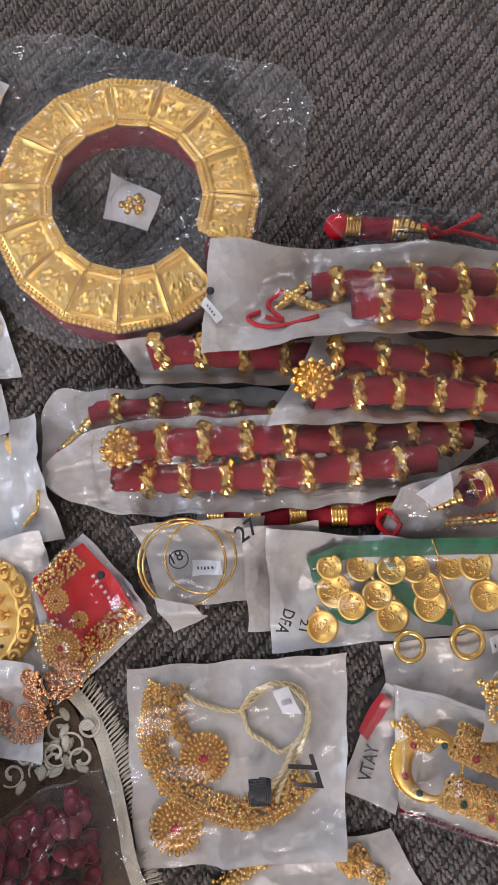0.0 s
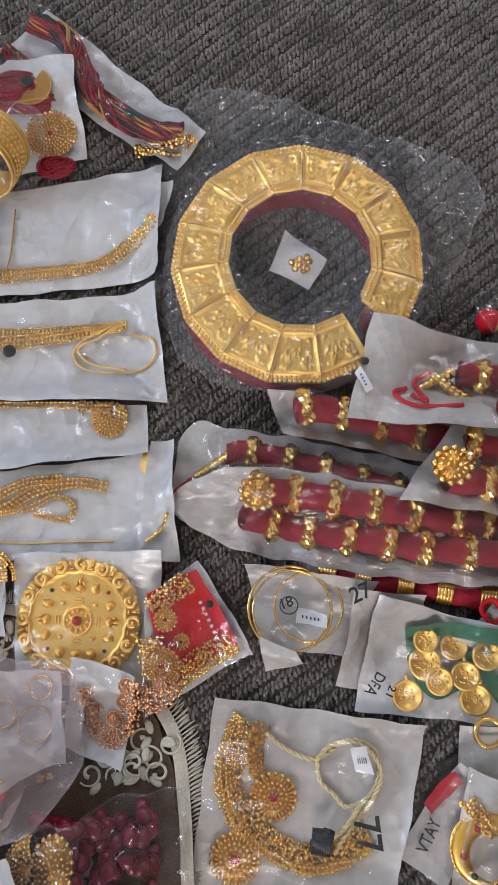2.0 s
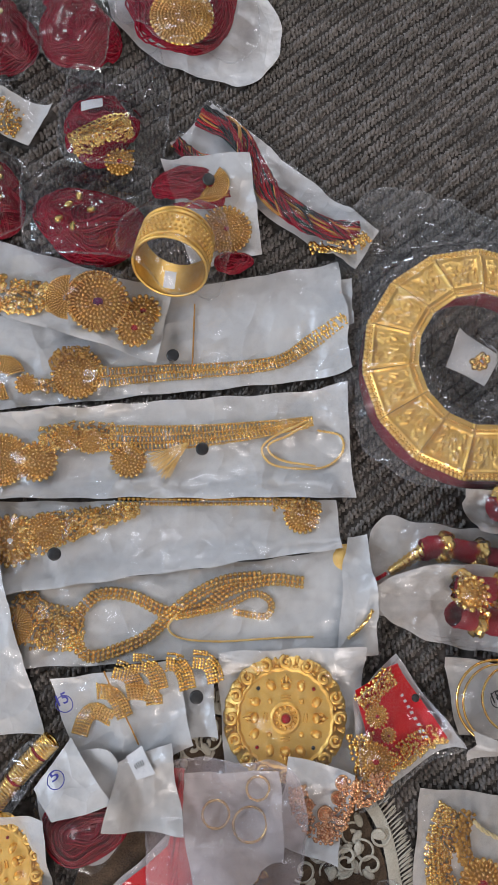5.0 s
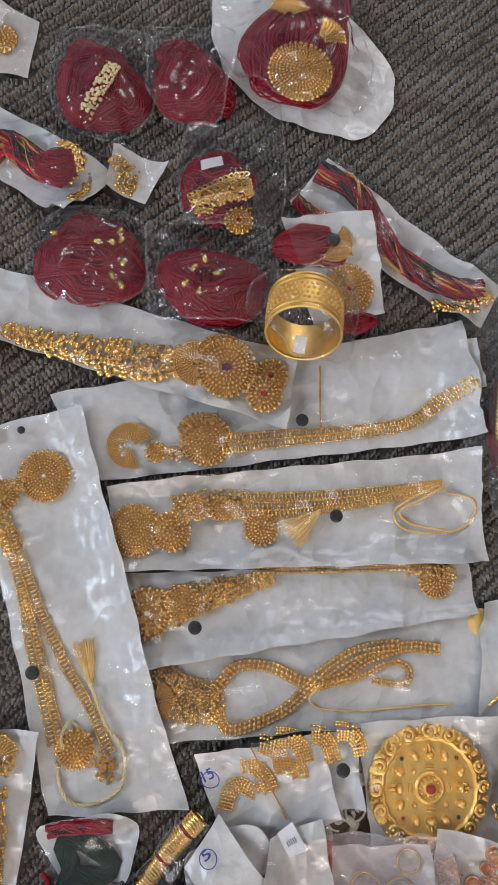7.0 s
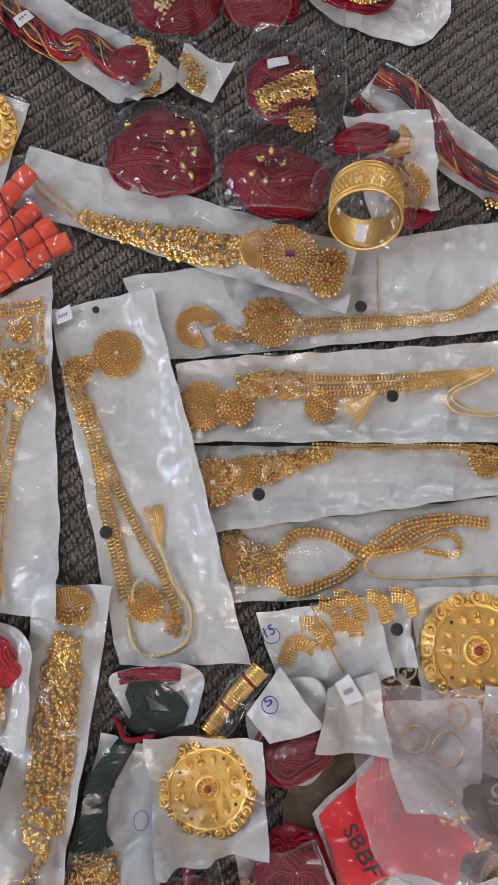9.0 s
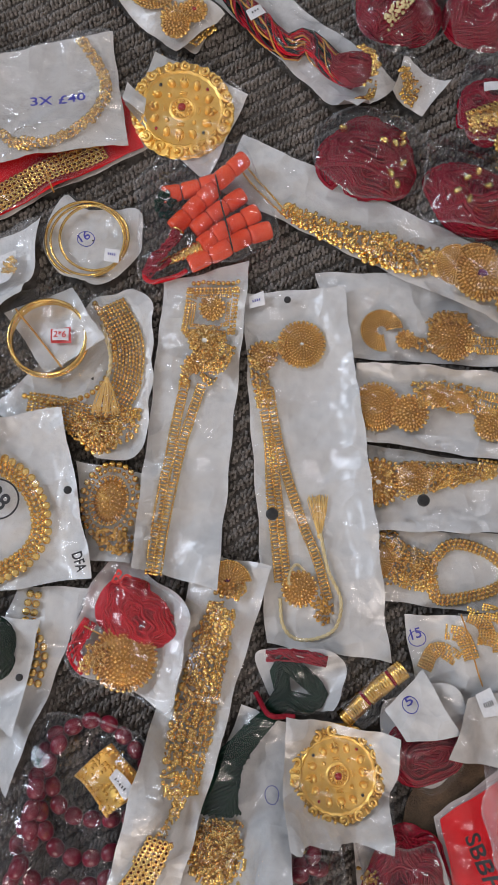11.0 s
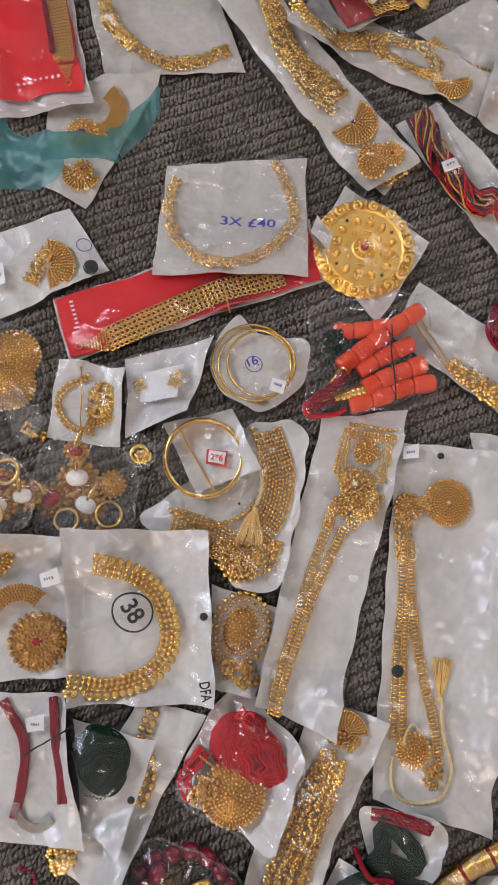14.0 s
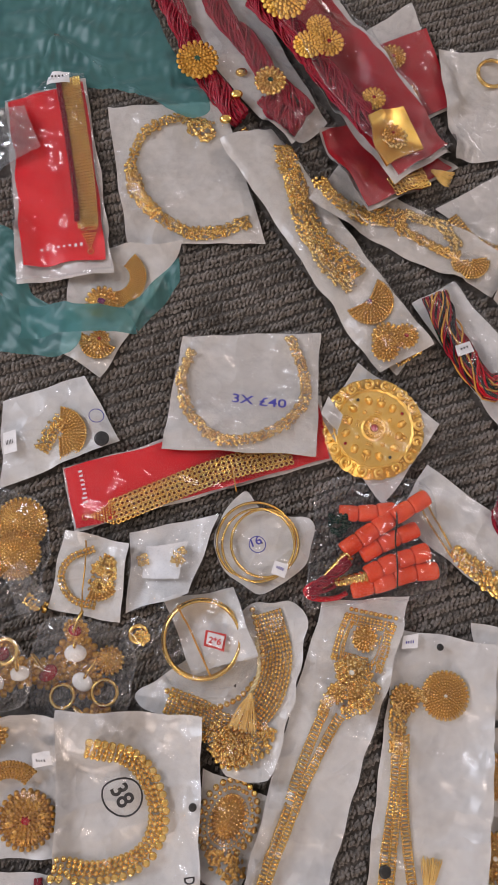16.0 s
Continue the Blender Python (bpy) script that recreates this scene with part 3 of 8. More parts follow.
def medallion(root, at, r, mat="gold", stone="ruby", rings=5, name="pendant", bead=None, tall=0.004, petals=0, stretch=1.0, turn=0.0, stone_r=0.16):
    """A round pendant of beaded rings on a low dome, with a stone."""
    c, R = np.array(at) / 100, r / 100
    z = rest_height(c, R)
    g = Geo()
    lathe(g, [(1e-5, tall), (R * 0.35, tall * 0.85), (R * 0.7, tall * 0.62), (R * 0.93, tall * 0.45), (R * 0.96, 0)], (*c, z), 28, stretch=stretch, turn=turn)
    # the dome's darker gold paints in the shade between beads
    ob = part(name, g, "shade_gold", root)
    g = Geo()
    rings = rings + 1 if r > 1.9 and not bead else rings
    b = bead or max(R / rings * 0.43, 0.0007)
    co, si = math.cos(turn), math.sin(turn)
    for k in range(rings):
        q = R * (k + 1) / rings
        rim = k == rings - 1
        teeth = not rim and (rings - k) % 3 == 2
        size = b * (1.5 if rim else 1.0)
        n = max(int(2 * np.pi * q / (size * (1.9 if teeth else 2.35))), 6)
        a = np.arange(n) * 2 * np.pi / n + k
        zz = z + b * 0.35 + np.interp(q, [0, R * 0.35, R * 0.7, R * 0.95], [tall, tall * 0.85, tall * 0.62, tall * 0.42])
        x, y = q * np.cos(a), q * np.sin(a) * stretch
        dims = (size * 1.25, size * 0.62, size * 1.1) if teeth else (size, size, size * 1.1)
        many(g, STUD, np.stack([c[0] + x * co - y * si, c[1] + x * si + y * co, np.full(n, zz)], 1), np.array(dims) * np.ones((n, 3)), a + turn)
    if petals:
        a = np.arange(petals) * 2 * np.pi / petals
        x, y = R * 0.62 * np.cos(a), R * 0.62 * np.sin(a) * stretch
        many(g, BALL, np.stack([c[0] + x * co - y * si, c[1] + x * si + y * co, np.full(petals, z + tall * 0.75)], 1), np.ones((petals, 3)) * (R * 0.22, R * 0.11, tall * 0.3), a + turn)
    part("beadwork", g, mat, ob)
    if stone:
        s = R * stone_r
        part("stone", many(Geo(), BALL, [(*c, z + tall + s * 0.1)], np.array([[s * 1.25, s, s * 0.6]]), np.array([turn])), stone, ob)
    return ob


def fan(root, at, r, a0, a1, mat="gold", name="fan_pendant", rings=7, inner=0.25, stone="ruby", tall=0.003):
    """A crescent of beaded arcs between two angles in degrees."""
    c, R = np.array(at) / 100, r / 100
    z = rest_height(c, R * 0.6)
    g = Geo()
    s = np.linspace(radians(a0), radians(a1), 26)
    rr = np.linspace(inner, 1, 5)[:, None] * R
    x, y = c[0] + rr * np.cos(s), c[1] + rr * np.sin(s)
    zz = z + tall * (0.55 + 0.45 * np.sin(np.linspace(0.2, 2.9, 5)))[:, None] + 0 * x
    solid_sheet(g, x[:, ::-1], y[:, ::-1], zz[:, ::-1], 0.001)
    # crescent ground, dark so its colour shades the gaps of the beadwork
    ob = part(name, g, "shade_gold", root)
    g = Geo()
    b = max(R * (1 - inner) / rings * 0.46, 0.0008)
    for k in range(rings + 1):
        q = R * (inner + (1 - inner) * k / rings)
        teeth = k not in (0, rings) and k % 3 == 1
        n = max(int(q * abs(s[-1] - s[0]) / (b * (2.0 if teeth else 2.4))), 4)
        a = np.linspace(s[0], s[-1], n)
        zb = z + b * 0.35 + np.interp(q, rr[:, 0], tall * (0.55 + 0.45 * np.sin(np.linspace(0.2, 2.9, 5))))
        many(g, STUD, np.stack([c[0] + q * np.cos(a), c[1] + q * np.sin(a), np.full(n, zb)], 1), b * (1.25 if k in (0, rings) else 1.0) * np.array((1.3, 0.65, 1.1) if teeth else (1.0, 1.0, 1.1)) * np.ones((n, 3)), a)
    part("beadwork", g, mat, ob)
    if stone:
        d = R * 0.10
        part("stone", many(Geo(), BALL, [(*c, z + tall)], np.array([[d, d, d * 0.6]])), stone, ob)
    return ob


def ring(root, at, r, thick=0.12, mat="gold", name="bangle", tilt=0.0, lean=0.0, base=None, tall=1.0):
    """A bangle lying down; tilt lifts one side by so many centimetres, towards lean degrees."""
    c, R, q = np.array(at) / 100, r / 100, thick / 100
    n = 64
    a = np.linspace(0, 2 * np.pi, n + 1)
    x, y = c[0] + R * np.cos(a), c[1] + R * np.sin(a)
    z0 = float(np.percentile(height(x, y), 80)) if base is None else base
    z = z0 + q * tall + tilt / 200 * (1 + np.cos(a - radians(lean)))
    g = tube(Geo(), np.stack([x, y, z], 1), q, 10, False)
    return part(name, g, mat, root)


def tangle(root, at, size, n, r, mat, name="thread_skein", turn=0.0, tall=0.02, loops=1.0, sides=3, curl=0.6, base=None, flat=0.62):
    """Many loose loops of thread heaped in an oval of half-lengths size (cm)."""
    c = np.array(at) / 100
    a = np.linspace(0, 2 * np.pi * loops, int(34 * loops))
    z0 = float(np.median(height(c[0] + 0.3 * size[0] / 100 * np.cos(a), c[1] + 0.3 * size[1] / 100 * np.sin(a)))) if base is None else base
    co, si = math.cos(radians(turn)), math.sin(radians(turn))
    g = Geo()
    size, n = (size[0] * 1.1, size[1] * 1.1), int(n * 1.5)
    # the packed threads inside
    u, v = np.meshgrid(np.linspace(0, 2 * np.pi, 41), np.linspace(0, 1, 11))
    lump = 0.90 + 0.08 * np.sin(3 * u + at[0]) * v
    bx, by = v * lump * np.cos(u) * size[0] / 100, v * lump * np.sin(u) * size[1] / 100
    grid(g, c[0] + bx * co - by * si, c[1] + bx * si + by * co, z0 + tall * 0.42 * np.sqrt(np.clip(1 - v**2, 0, 1)) + 0 * u)
    groups = max(n // 20, 5)
    for m in range(groups):
        w0 = RNG.uniform(0.45, 0.85)
        ph, ec, tilt = RNG.uniform(0, 6.28), RNG.uniform(0.3, 0.75), RNG.uniform(0, 3.14)
        ox, oy = RNG.uniform(-1, 1, 2) * (1 - w0) * 0.8
        lift, wob = 0.5 + 0.5 * (m + 1) / groups, RNG.uniform(0, 6.28)
        ct, st = math.cos(tilt), math.sin(tilt)
        for k in range(n // groups):
            o = RNG.uniform(-1, 1)
            w = w0 * (1 + 0.30 * o)
            ux = w * np.cos(a + ph) * (1 + curl * 0.16 * np.sin(3 * a + wob))
            uy = w * (ec + 0.12 * o) * np.sin(a + ph) * (1 + curl * 0.16 * np.cos(2 * a + wob)) + 0.05 * np.sin(5 * a + wob)
            x, y = ox + ux * ct - uy * st, oy + ux * st + uy * ct
            d = np.sqrt(x * x + y * y)
            lim = np.where(d > 0.97, 0.97 / np.maximum(d, 1e-6), 1)
            x, y, d = x * lim, y * lim, np.clip(d, 0, 0.97)
            top = tall * np.sqrt(np.clip(1 - d**2, 0.03, 1))
            z = z0 + r + top * lift * (1 - 0.10 * o * o) * (0.93 + 0.07 * np.sin(4 * a + wob)) + RNG.normal(0, 0.0011)
            turned = np.arctan2(y, x)
            bulge = 1 + 0.10 * np.sin(2 * turned + at[1]) + 0.07 * np.sin(3 * turned + at[0])
            x, y = x * bulge * size[0] / 100, y * bulge * size[1] / 100
            tube(g, np.stack([c[0] + x * co - y * si, c[1] + x * si + y * co, z], 1), r, sides, False)
    return part(name, g, mat, root)


def bundle(root, points, wide, n, r, mat, name="thread_bundle", twist=1.5, sides=5, taper=(1.0, 1.0), seed=0.0, step=0.006):
    """Threads running side by side along a line, twisting round one another."""
    line = curve(points, step)
    h = heading(line)
    base = smoothed(np.repeat(height(line[:, 0], line[:, 1])[:, None], 3, 1), 2)[:, 1]
    t = np.linspace(0, 1, len(line))
    w = np.interp(t, [0, 1], taper) * wide / 200
    g = Geo()
    for k in range(n):
        ph, q = RNG.uniform(0, 6.28), np.sqrt(RNG.random())
        a = ph + twist * 2 * np.pi * t + 0.8 * np.sin(t * 11 + 3 * ph)
        off, up = q * w * np.cos(a), (1 + q * np.sin(a)) * w * 0.45
        tube(g, np.stack([line[:, 0] - h[:, 1] * off, line[:, 1] + h[:, 0] * off, base + r + up], 1), r, sides)
    return part(name, g, mat, root)


def cord(root, points, r=0.0011, mat="cord", name="cord", closed=False, twist=True):
    """A two-ply twisted cord."""
    line = curve(points, 0.0015, closed)
    z = height(line[:, 0], line[:, 1])
    z = smoothed(np.repeat(z[:, None], 3, 1), 3)[:, 1] + r
    h = heading(line)
    g = Geo()
    s = np.arange(len(line)) * 0.0015 / (r * 7) * 2 * np.pi
    for k in (0, np.pi) if twist else (0,):
        o = r * 0.55 * (1 if twist else 0)
        tube(g, np.stack([line[:, 0] - h[:, 1] * o * np.cos(s + k), line[:, 1] + h[:, 0] * o * np.cos(s + k), z + o * (1 + np.sin(s + k))], 1), r * (0.72 if twist else 1), 6)
    return part(name, g, mat, root)


def tassel(root, head, tip, wide, mat="tassel", n=60):
    """A tassel of silk threads fanning out from a bound head."""
    a, b = np.array(head) / 100, np.array(tip) / 100
    d = b - a
    side = np.array([-d[1], d[0]]) / max(np.linalg.norm(d), 1e-6)
    z = float(height(*a))
    g = Geo()
    for k in range(n):
        o = RNG.uniform(-1, 1)
        t = np.linspace(0, 1, 7)
        e = RNG.uniform(0.85, 1.05)
        p = a + np.outer(t * e, d) + np.outer((0.12 + t**0.8) * o * wide / 200 * (1 + 0.1 * np.sin(5 * t + k)), side)
        tube(g, np.column_stack([p, z + 0.001 + RNG.random() * 0.002 * np.ones(7)]), 0.00035, 4)
    many(g, BEAD, [(*a, z + 0.0022)], np.array([[0.003, 0.0024, 0.002]]), np.array([math.atan2(d[1], d[0])]))
    return part("tassel", g, mat, root)


# ---- the room: out of view, with south and north windows added for fill ----
def box(geo, lo, hi):
    (a, b, c), (d, e, f) = lo, hi
    v = [(a, b, c), (d, b, c), (d, e, c), (a, e, c), (a, b, f), (d, b, f), (d, e, f), (a, e, f)]
    geo.add(v, [(0, 3, 2, 1), (4, 5, 6, 7), (0, 1, 5, 4), (1, 2, 6, 5), (2, 3, 7, 6), (3, 0, 4, 7)])
    return geo


def setting(name, boxes, mat, label, category):
    g = Geo()
    for lo, hi in boxes:
        box(g, lo, hi)
    return tagged(part(name, g, mat, smooth=False, rest=False), label, category, kind="structure")


WEST, EAST, SOUTH, NORTH, TOP = -2.7, 1.9, -2.2, 2.4, 2.4
# the floor's dark colour stands in for shade in the gaps between loops
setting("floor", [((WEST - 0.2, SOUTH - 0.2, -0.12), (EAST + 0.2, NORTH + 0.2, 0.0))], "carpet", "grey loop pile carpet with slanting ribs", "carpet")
setting("ceiling", [((WEST - 0.2, SOUTH - 0.2, TOP), (EAST + 0.2, NORTH + 0.2, TOP + 0.12))], "ceiling", "plain white painted ceiling", "ceiling")
setting("wall_west", [((WEST - 0.14, SOUTH, 0), (WEST, -0.35, TOP)), ((WEST - 0.14, 1.25, 0), (WEST, NORTH, TOP)), ((WEST - 0.14, -0.35, 0), (WEST, 1.25, 0.8)), ((WEST - 0.14, -0.35, 2.1), (WEST, 1.25, TOP))], "wall", "unseen cream painted wall with a window opening", "wall")
# unseen wall; its opening is made up to let the rear fill in
setting("wall_south", [((WEST - 0.14, SOUTH - 0.14, 0), (-1.3, SOUTH, TOP)), ((0.5, SOUTH - 0.14, 0), (EAST + 0.14, SOUTH, TOP)), ((-1.3, SOUTH - 0.14, 0), (0.5, SOUTH, 0.85)), ((-1.3, SOUTH - 0.14, 2.15), (0.5, SOUTH, TOP))], "wall", "cream painted wall with an added wide window", "wall")
# this opening is added to admit the north fill
setting("wall_north", [((WEST - 0.14, NORTH, 0), (-0.5, NORTH + 0.14, TOP)), ((1.1, NORTH, 0), (EAST + 0.14, NORTH + 0.14, TOP)), ((-0.5, NORTH, 0), (1.1, NORTH + 0.14, 0.9)), ((-0.5, NORTH, 2.1), (1.1, NORTH + 0.14, TOP))], "wall", "unseen cream painted wall with a window opening", "wall")
setting("wall_east", [((EAST, SOUTH, 0), (EAST + 0.14, NORTH, TOP))], "wall", "cream painted plain wall", "wall")


def window_frame(name, a, b, low, high, along):
    """A white frame with one mullion in an opening from a to b."""
    t, far = 0.05, SOUTH - 0.06 if name == "added_window_south" else NORTH + 0.01
    bars = [(a, a + t, low, high), (b - t, b, low, high), ((a + b) / 2 - t / 2, (a + b) / 2 + t / 2, low + t, high - t), (a + t, b - t, low, low + t), (a + t, b - t, high - t, high)]
    spots = [((WEST - 0.06, p, r), (WEST - 0.01, q, s)) if along == "y" else ((p, far, r), (q, far + 0.05, s)) for p, q, r, s in bars]
    return setting(name, spots, "frame", "unseen white painted window frame", "window")


window_frame("window_1", -0.35, 1.25, 0.8, 2.1, "y")
# invented frame round the south fill lamp
window_frame("added_window_south", -1.3, 0.5, 0.85, 2.15, "x")

# added frame, unseen, where the north fill comes through
window_frame("added_window_north", -0.5, 1.1, 0.9, 2.1, "x")


# ---- kinds of things that recur ----
def roll(root, points, r, every, first=0.0, mat="maroon", beads_mat="gold", name="thread_roll", last=1.0, kinds="flower"):
    """A fat roll of wound thread with gold beads threaded on it."""
    line = curve(points, 0.003)
    R, at_seed = r / 100, float(line[0, 0] * 90)
    base = drape(line[:, 0], line[:, 1], 0.0, 1, 5).copy()
    base = smoothed(np.repeat(base[:, None], 3, 1), 8)[:, 1]
    base = np.maximum(base, height(line[:, 0], line[:, 1]))
    path = np.column_stack([line, base + R * 0.97])
    s = np.arange(len(line)) * 0.003
    puff = 1 - 0.16 * np.abs(np.cos(np.pi * (s - first / 100) / (every / 100))) ** 6 + 0.02 * np.sin(s * 900)
    wound = tube(Geo(), path, R * puff, 18, False)
    v = wound.v[0].reshape(len(path), 18, 3)
    a = np.arange(18) * 2 * np.pi / 18
    lump = 1 + 0.05 * np.sin(s[:, None] * 420 + 3 * a + 2 * np.sin(s[:, None] * 130)) + 0.05 * np.sin(s[:, None] * 190 - 2 * a + at_seed) + 0.03 * np.sin(7 * a + s[:, None] * 300)
    v[:] = path[:, None] + (v - path[:, None]) * lump[..., None]
    ob = part(name, wound, mat, root, spread=2)
    h = heading(line)
    k = first / 100
    while k < s[-1] * last:
        i = int(k / 0.003)
        d, p = np.array([*h[i], 0]), path[i]
        side, up = np.array([-d[1], d[0], 0]), np.array([0, 0, 1.0])
        a = np.linspace(0, 2 * np.pi, 17)
        g = Geo()
        ringed = p + R * 1.0 * (np.cos(a)[:, None] * side + np.sin(a)[:, None] * up)
        if kinds == "flower":
            th = np.arange(28) * 2 * np.pi / 28
            saw = np.abs(((np.arange(28) + int(RNG.integers(0, 4))) % 4 - 2) / 2.0)
            rings = []
            for q in (-1.0, -0.72, -0.38, 0.0, 0.38, 0.72, 1.0):
                reach = 0.0046 + 0.0026 * (saw if q > 0 else 1 - saw)
                bulge = 0.0060 * (1 - q * q) ** 0.55 * (0.62 + 0.38 * (saw if q > 0 else 1 - saw)) * (0.97 if q == 0 else 1.0)
                rr = R * 0.93 + bulge * RNG.uniform(0.88, 1.12, 28)
                rings.append(p + d * (q * reach)[:, None] + rr[:, None] * (np.cos(th)[:, None] * side + np.sin(th)[:, None] * up))
            i, m = np.arange(6)[:, None] * 28, np.arange(28)[None]
            g.add(np.concatenate(rings), np.stack([i + m, i + 28 + m, i + 28 + (m + 1) % 28, i + (m + 1) % 28], -1))
        else:
            for off in np.linspace(-0.005, 0.005, 5):
                tube(g, ringed + d * off, 0.0017, 6, False)
        part("gold_bead", g, beads_mat, root, smooth=kinds != "flower")
        k += every / 100 * RNG.uniform(0.94, 1.06)
    return ob


def cone(root, a, b, r0, r1, mat="gold", name="gold_cone", z=None, z1=None):
    """A ridged gold end-cap tapering from a to b."""
    line = curve([a, b], 0.0012)
    t = np.linspace(0, 1, len(line))
    rr = (r0 + (r1 - r0) * t) / 100
    base = height(*np.array(a) / 100) + r0 / 100 if z is None else z / 100
    end = base if z1 is None else z1 / 100
    zz = base + (end - base) * t
    return part(name, tube(Geo(), np.column_stack([line, zz]), rr * (1 + 0.13 * np.sin(t * len(line) * 1.5)), 12), mat, root)


def mandala(root, at, r, mat="matte_gold", turn=0.0, stones=True):
    """A stamped gold plate: scalloped curls round a rim, rings of domes, a red stone."""
    c, R = np.array(at) / 100, r / 100
    z = rest_height(c, R) + 0.0008
    g = Geo()
    lathe(g, [(1e-5, 0.0050), (R * 0.10, 0.0050), (R * 0.115, 0.0034), (R * 0.19, 0.0034), (R * 0.195, 0.0048), (R * 0.225, 0.0048), (R * 0.235, 0.0032), (R * 0.26, 0.0031), (R * 0.50, 0.0031), (R * 0.71, 0.0030), (R * 0.735, 0.0030), (R * 0.745, 0.0050), (R * 0.775, 0.0052), (R * 0.785, 0.0024), (R * 0.95, 0.0020), (R * 0.985, 0.0)], (*c, z), 96, 0.03, 24)
    ring_at = lambda q, a, h: np.stack([c[0] + q * np.cos(a), c[1] + q * np.sin(a), np.full(len(a), z + h)], 1)
    n = 16
    a = np.arange(n) * 2 * np.pi / n + turn
    for k in range(n):
        b = np.linspace(0.2, 5.6, 14)
        cx, cy = c[0] + R * 0.875 * math.cos(a[k]), c[1] + R * 0.875 * math.sin(a[k])
        q = R * 0.088 * (1.2 - b / 8)
        tube(g, np.stack([cx + q * np.cos(b * (-1) ** k + a[k]), cy + q * np.sin(b * (-1) ** k + a[k]), z + 0.0032 + 0.0010 * np.sin(b / 2)], 1), R * 0.038, 6)
    many(g, BALL, ring_at(R * 0.875, a, 0.0026), np.ones((n, 3)) * (R * 0.040, R * 0.050, 0.0040), a)
    mid = a + np.pi / n
    many(g, BALL, ring_at(R * 0.915, mid, 0.0020), np.ones((n, 3)) * (R * 0.060, R * 0.034, 0.0034), mid)
    many(g, BALL, ring_at(R * 0.820, mid, 0.0020), np.ones((n, 3)) * (R * 0.024, R * 0.050, 0.0030), mid)
    many(g, BALL, ring_at(R * 0.965, np.sort(np.r_[a, mid]), 0.0008), np.ones((2 * n, 3)) * (R * 0.040, R * 0.058, 0.0026), np.sort(np.r_[a, mid]))
    cross = turn + np.arange(4) * np.pi / 2
    drops = np.concatenate([cross + 0.46, cross - 0.46])
    # teardrop bosses, the four lotus groups on the axes, small domes and bars
    many(g, BALL, ring_at(R * 0.555, drops, 0.0032), np.ones((8, 3)) * (R * 0.092, R * 0.070, 0.0062), drops + 0.5)
    many(g, BEAD, ring_at(R * 0.615, drops, 0.0036), np.ones((8, 3)) * (R * 0.050, R * 0.026, 0.0034), drops)
    many(g, BALL, ring_at(R * 0.500, cross, 0.0032), np.ones((4, 3)) * (R * 0.066, R * 0.085, 0.0062), cross)
    many(g, PETAL, ring_at(R * 0.610, cross, 0.0042), np.ones((4, 3)) * (R * 0.085, R * 0.032, 0.0034), cross)
    for side in (0.10, -0.10):
        many(g, PETAL, ring_at(R * 0.585, cross + side, 0.0038), np.ones((4, 3)) * (R * 0.066, R * 0.028, 0.0030), cross - side * 4)
    many(g, BALL, ring_at(R * 0.365, cross + 0.785, 0.0032), np.ones((4, 3)) * (R * 0.042, R * 0.042, 0.0036))
    for q in (0.30, 0.345):
        many(g, BEAD, ring_at(R * q, cross, 0.0032), np.ones((4, 3)) * (R * 0.013, R * 0.085, 0.0018), cross)
    m = 12
    many(g, BALL, ring_at(R * 0.155, np.arange(m) * 2 * np.pi / m, 0.0034), np.ones((m, 3)) * (R * 0.032, R * 0.024, 0.0022), np.arange(m) * 2 * np.pi / m)
    tube(g, ring_at(R * 0.09, np.linspace(0, 6.2832, 25), 0.0052), 0.0009, 6, False)
    ob = part("plate", g, mat, root)
    if stones:
        part("stone", many(Geo(), BALL, [(*c, z + 0.0066)], np.array([[R * 0.075, R * 0.075, 0.0028]])), "ruby", ob)
        for k, mt in zip(range(4), ("ruby", "button", "ruby", "button")):
            q = turn + 0.785 + k * 1.571
            part("stone", many(Geo(), BEAD, [(c[0] + R * 0.64 * math.cos(q), c[1] + R * 0.64 * math.sin(q), z + 0.0036)], np.full((1, 3), R * 0.034)), mt, ob)
    return ob


def clear_bag(name, outline, label, category="jewellery bag"):
    root = thing(name, middle(outline), label, category, "clear bags on the carpet")
    return root


def coin(root, at, r, mat="matte_gold", turn=0.0):
    """A stamped coin with a small loop, lying on what is below."""
    c, R = np.array(at) / 100, r / 100
    z = float(np.percentile(height(c[0] + R * 0.7 * np.array([0, 1, -1, 0, 0]), c[1] + R * 0.7 * np.array([0, 0, 0, 1, -1])), 60))
    g = lathe(Geo(), [(1e-5, 0.0012), (R * 0.78, 0.0012), (R * 0.80, 0.0020), (R * 0.95, 0.0020), (R, 0.0012), (R, 0)], (*c, z), 26)
    n = 26
    a = np.arange(n) * 2 * np.pi / n
    many(g, SEED, np.stack([c[0] + R * 0.70 * np.cos(a), c[1] + R * 0.70 * np.sin(a), np.full(n, z + 0.0014)], 1), np.full((n, 3), 0.0006))
    for _ in range(22):
        q, b = RNG.uniform(0, 0.62) * R, RNG.uniform(0, 6.28)
        many(g, BEAD, [(c[0] + q * math.cos(b), c[1] + q * math.sin(b), z + 0.0012)], np.array([[R * 0.13, R * 0.06, 0.0011]]), np.array([RNG.uniform(0, 3)]))
    many(g, BEAD, [(c[0] + R * 1.12 * math.cos(turn), c[1] + R * 1.12 * math.sin(turn), z + 0.0012)], np.array([[R * 0.2, R * 0.14, 0.0012]]), np.array([turn]))
    return part("coin", g, mat, root)


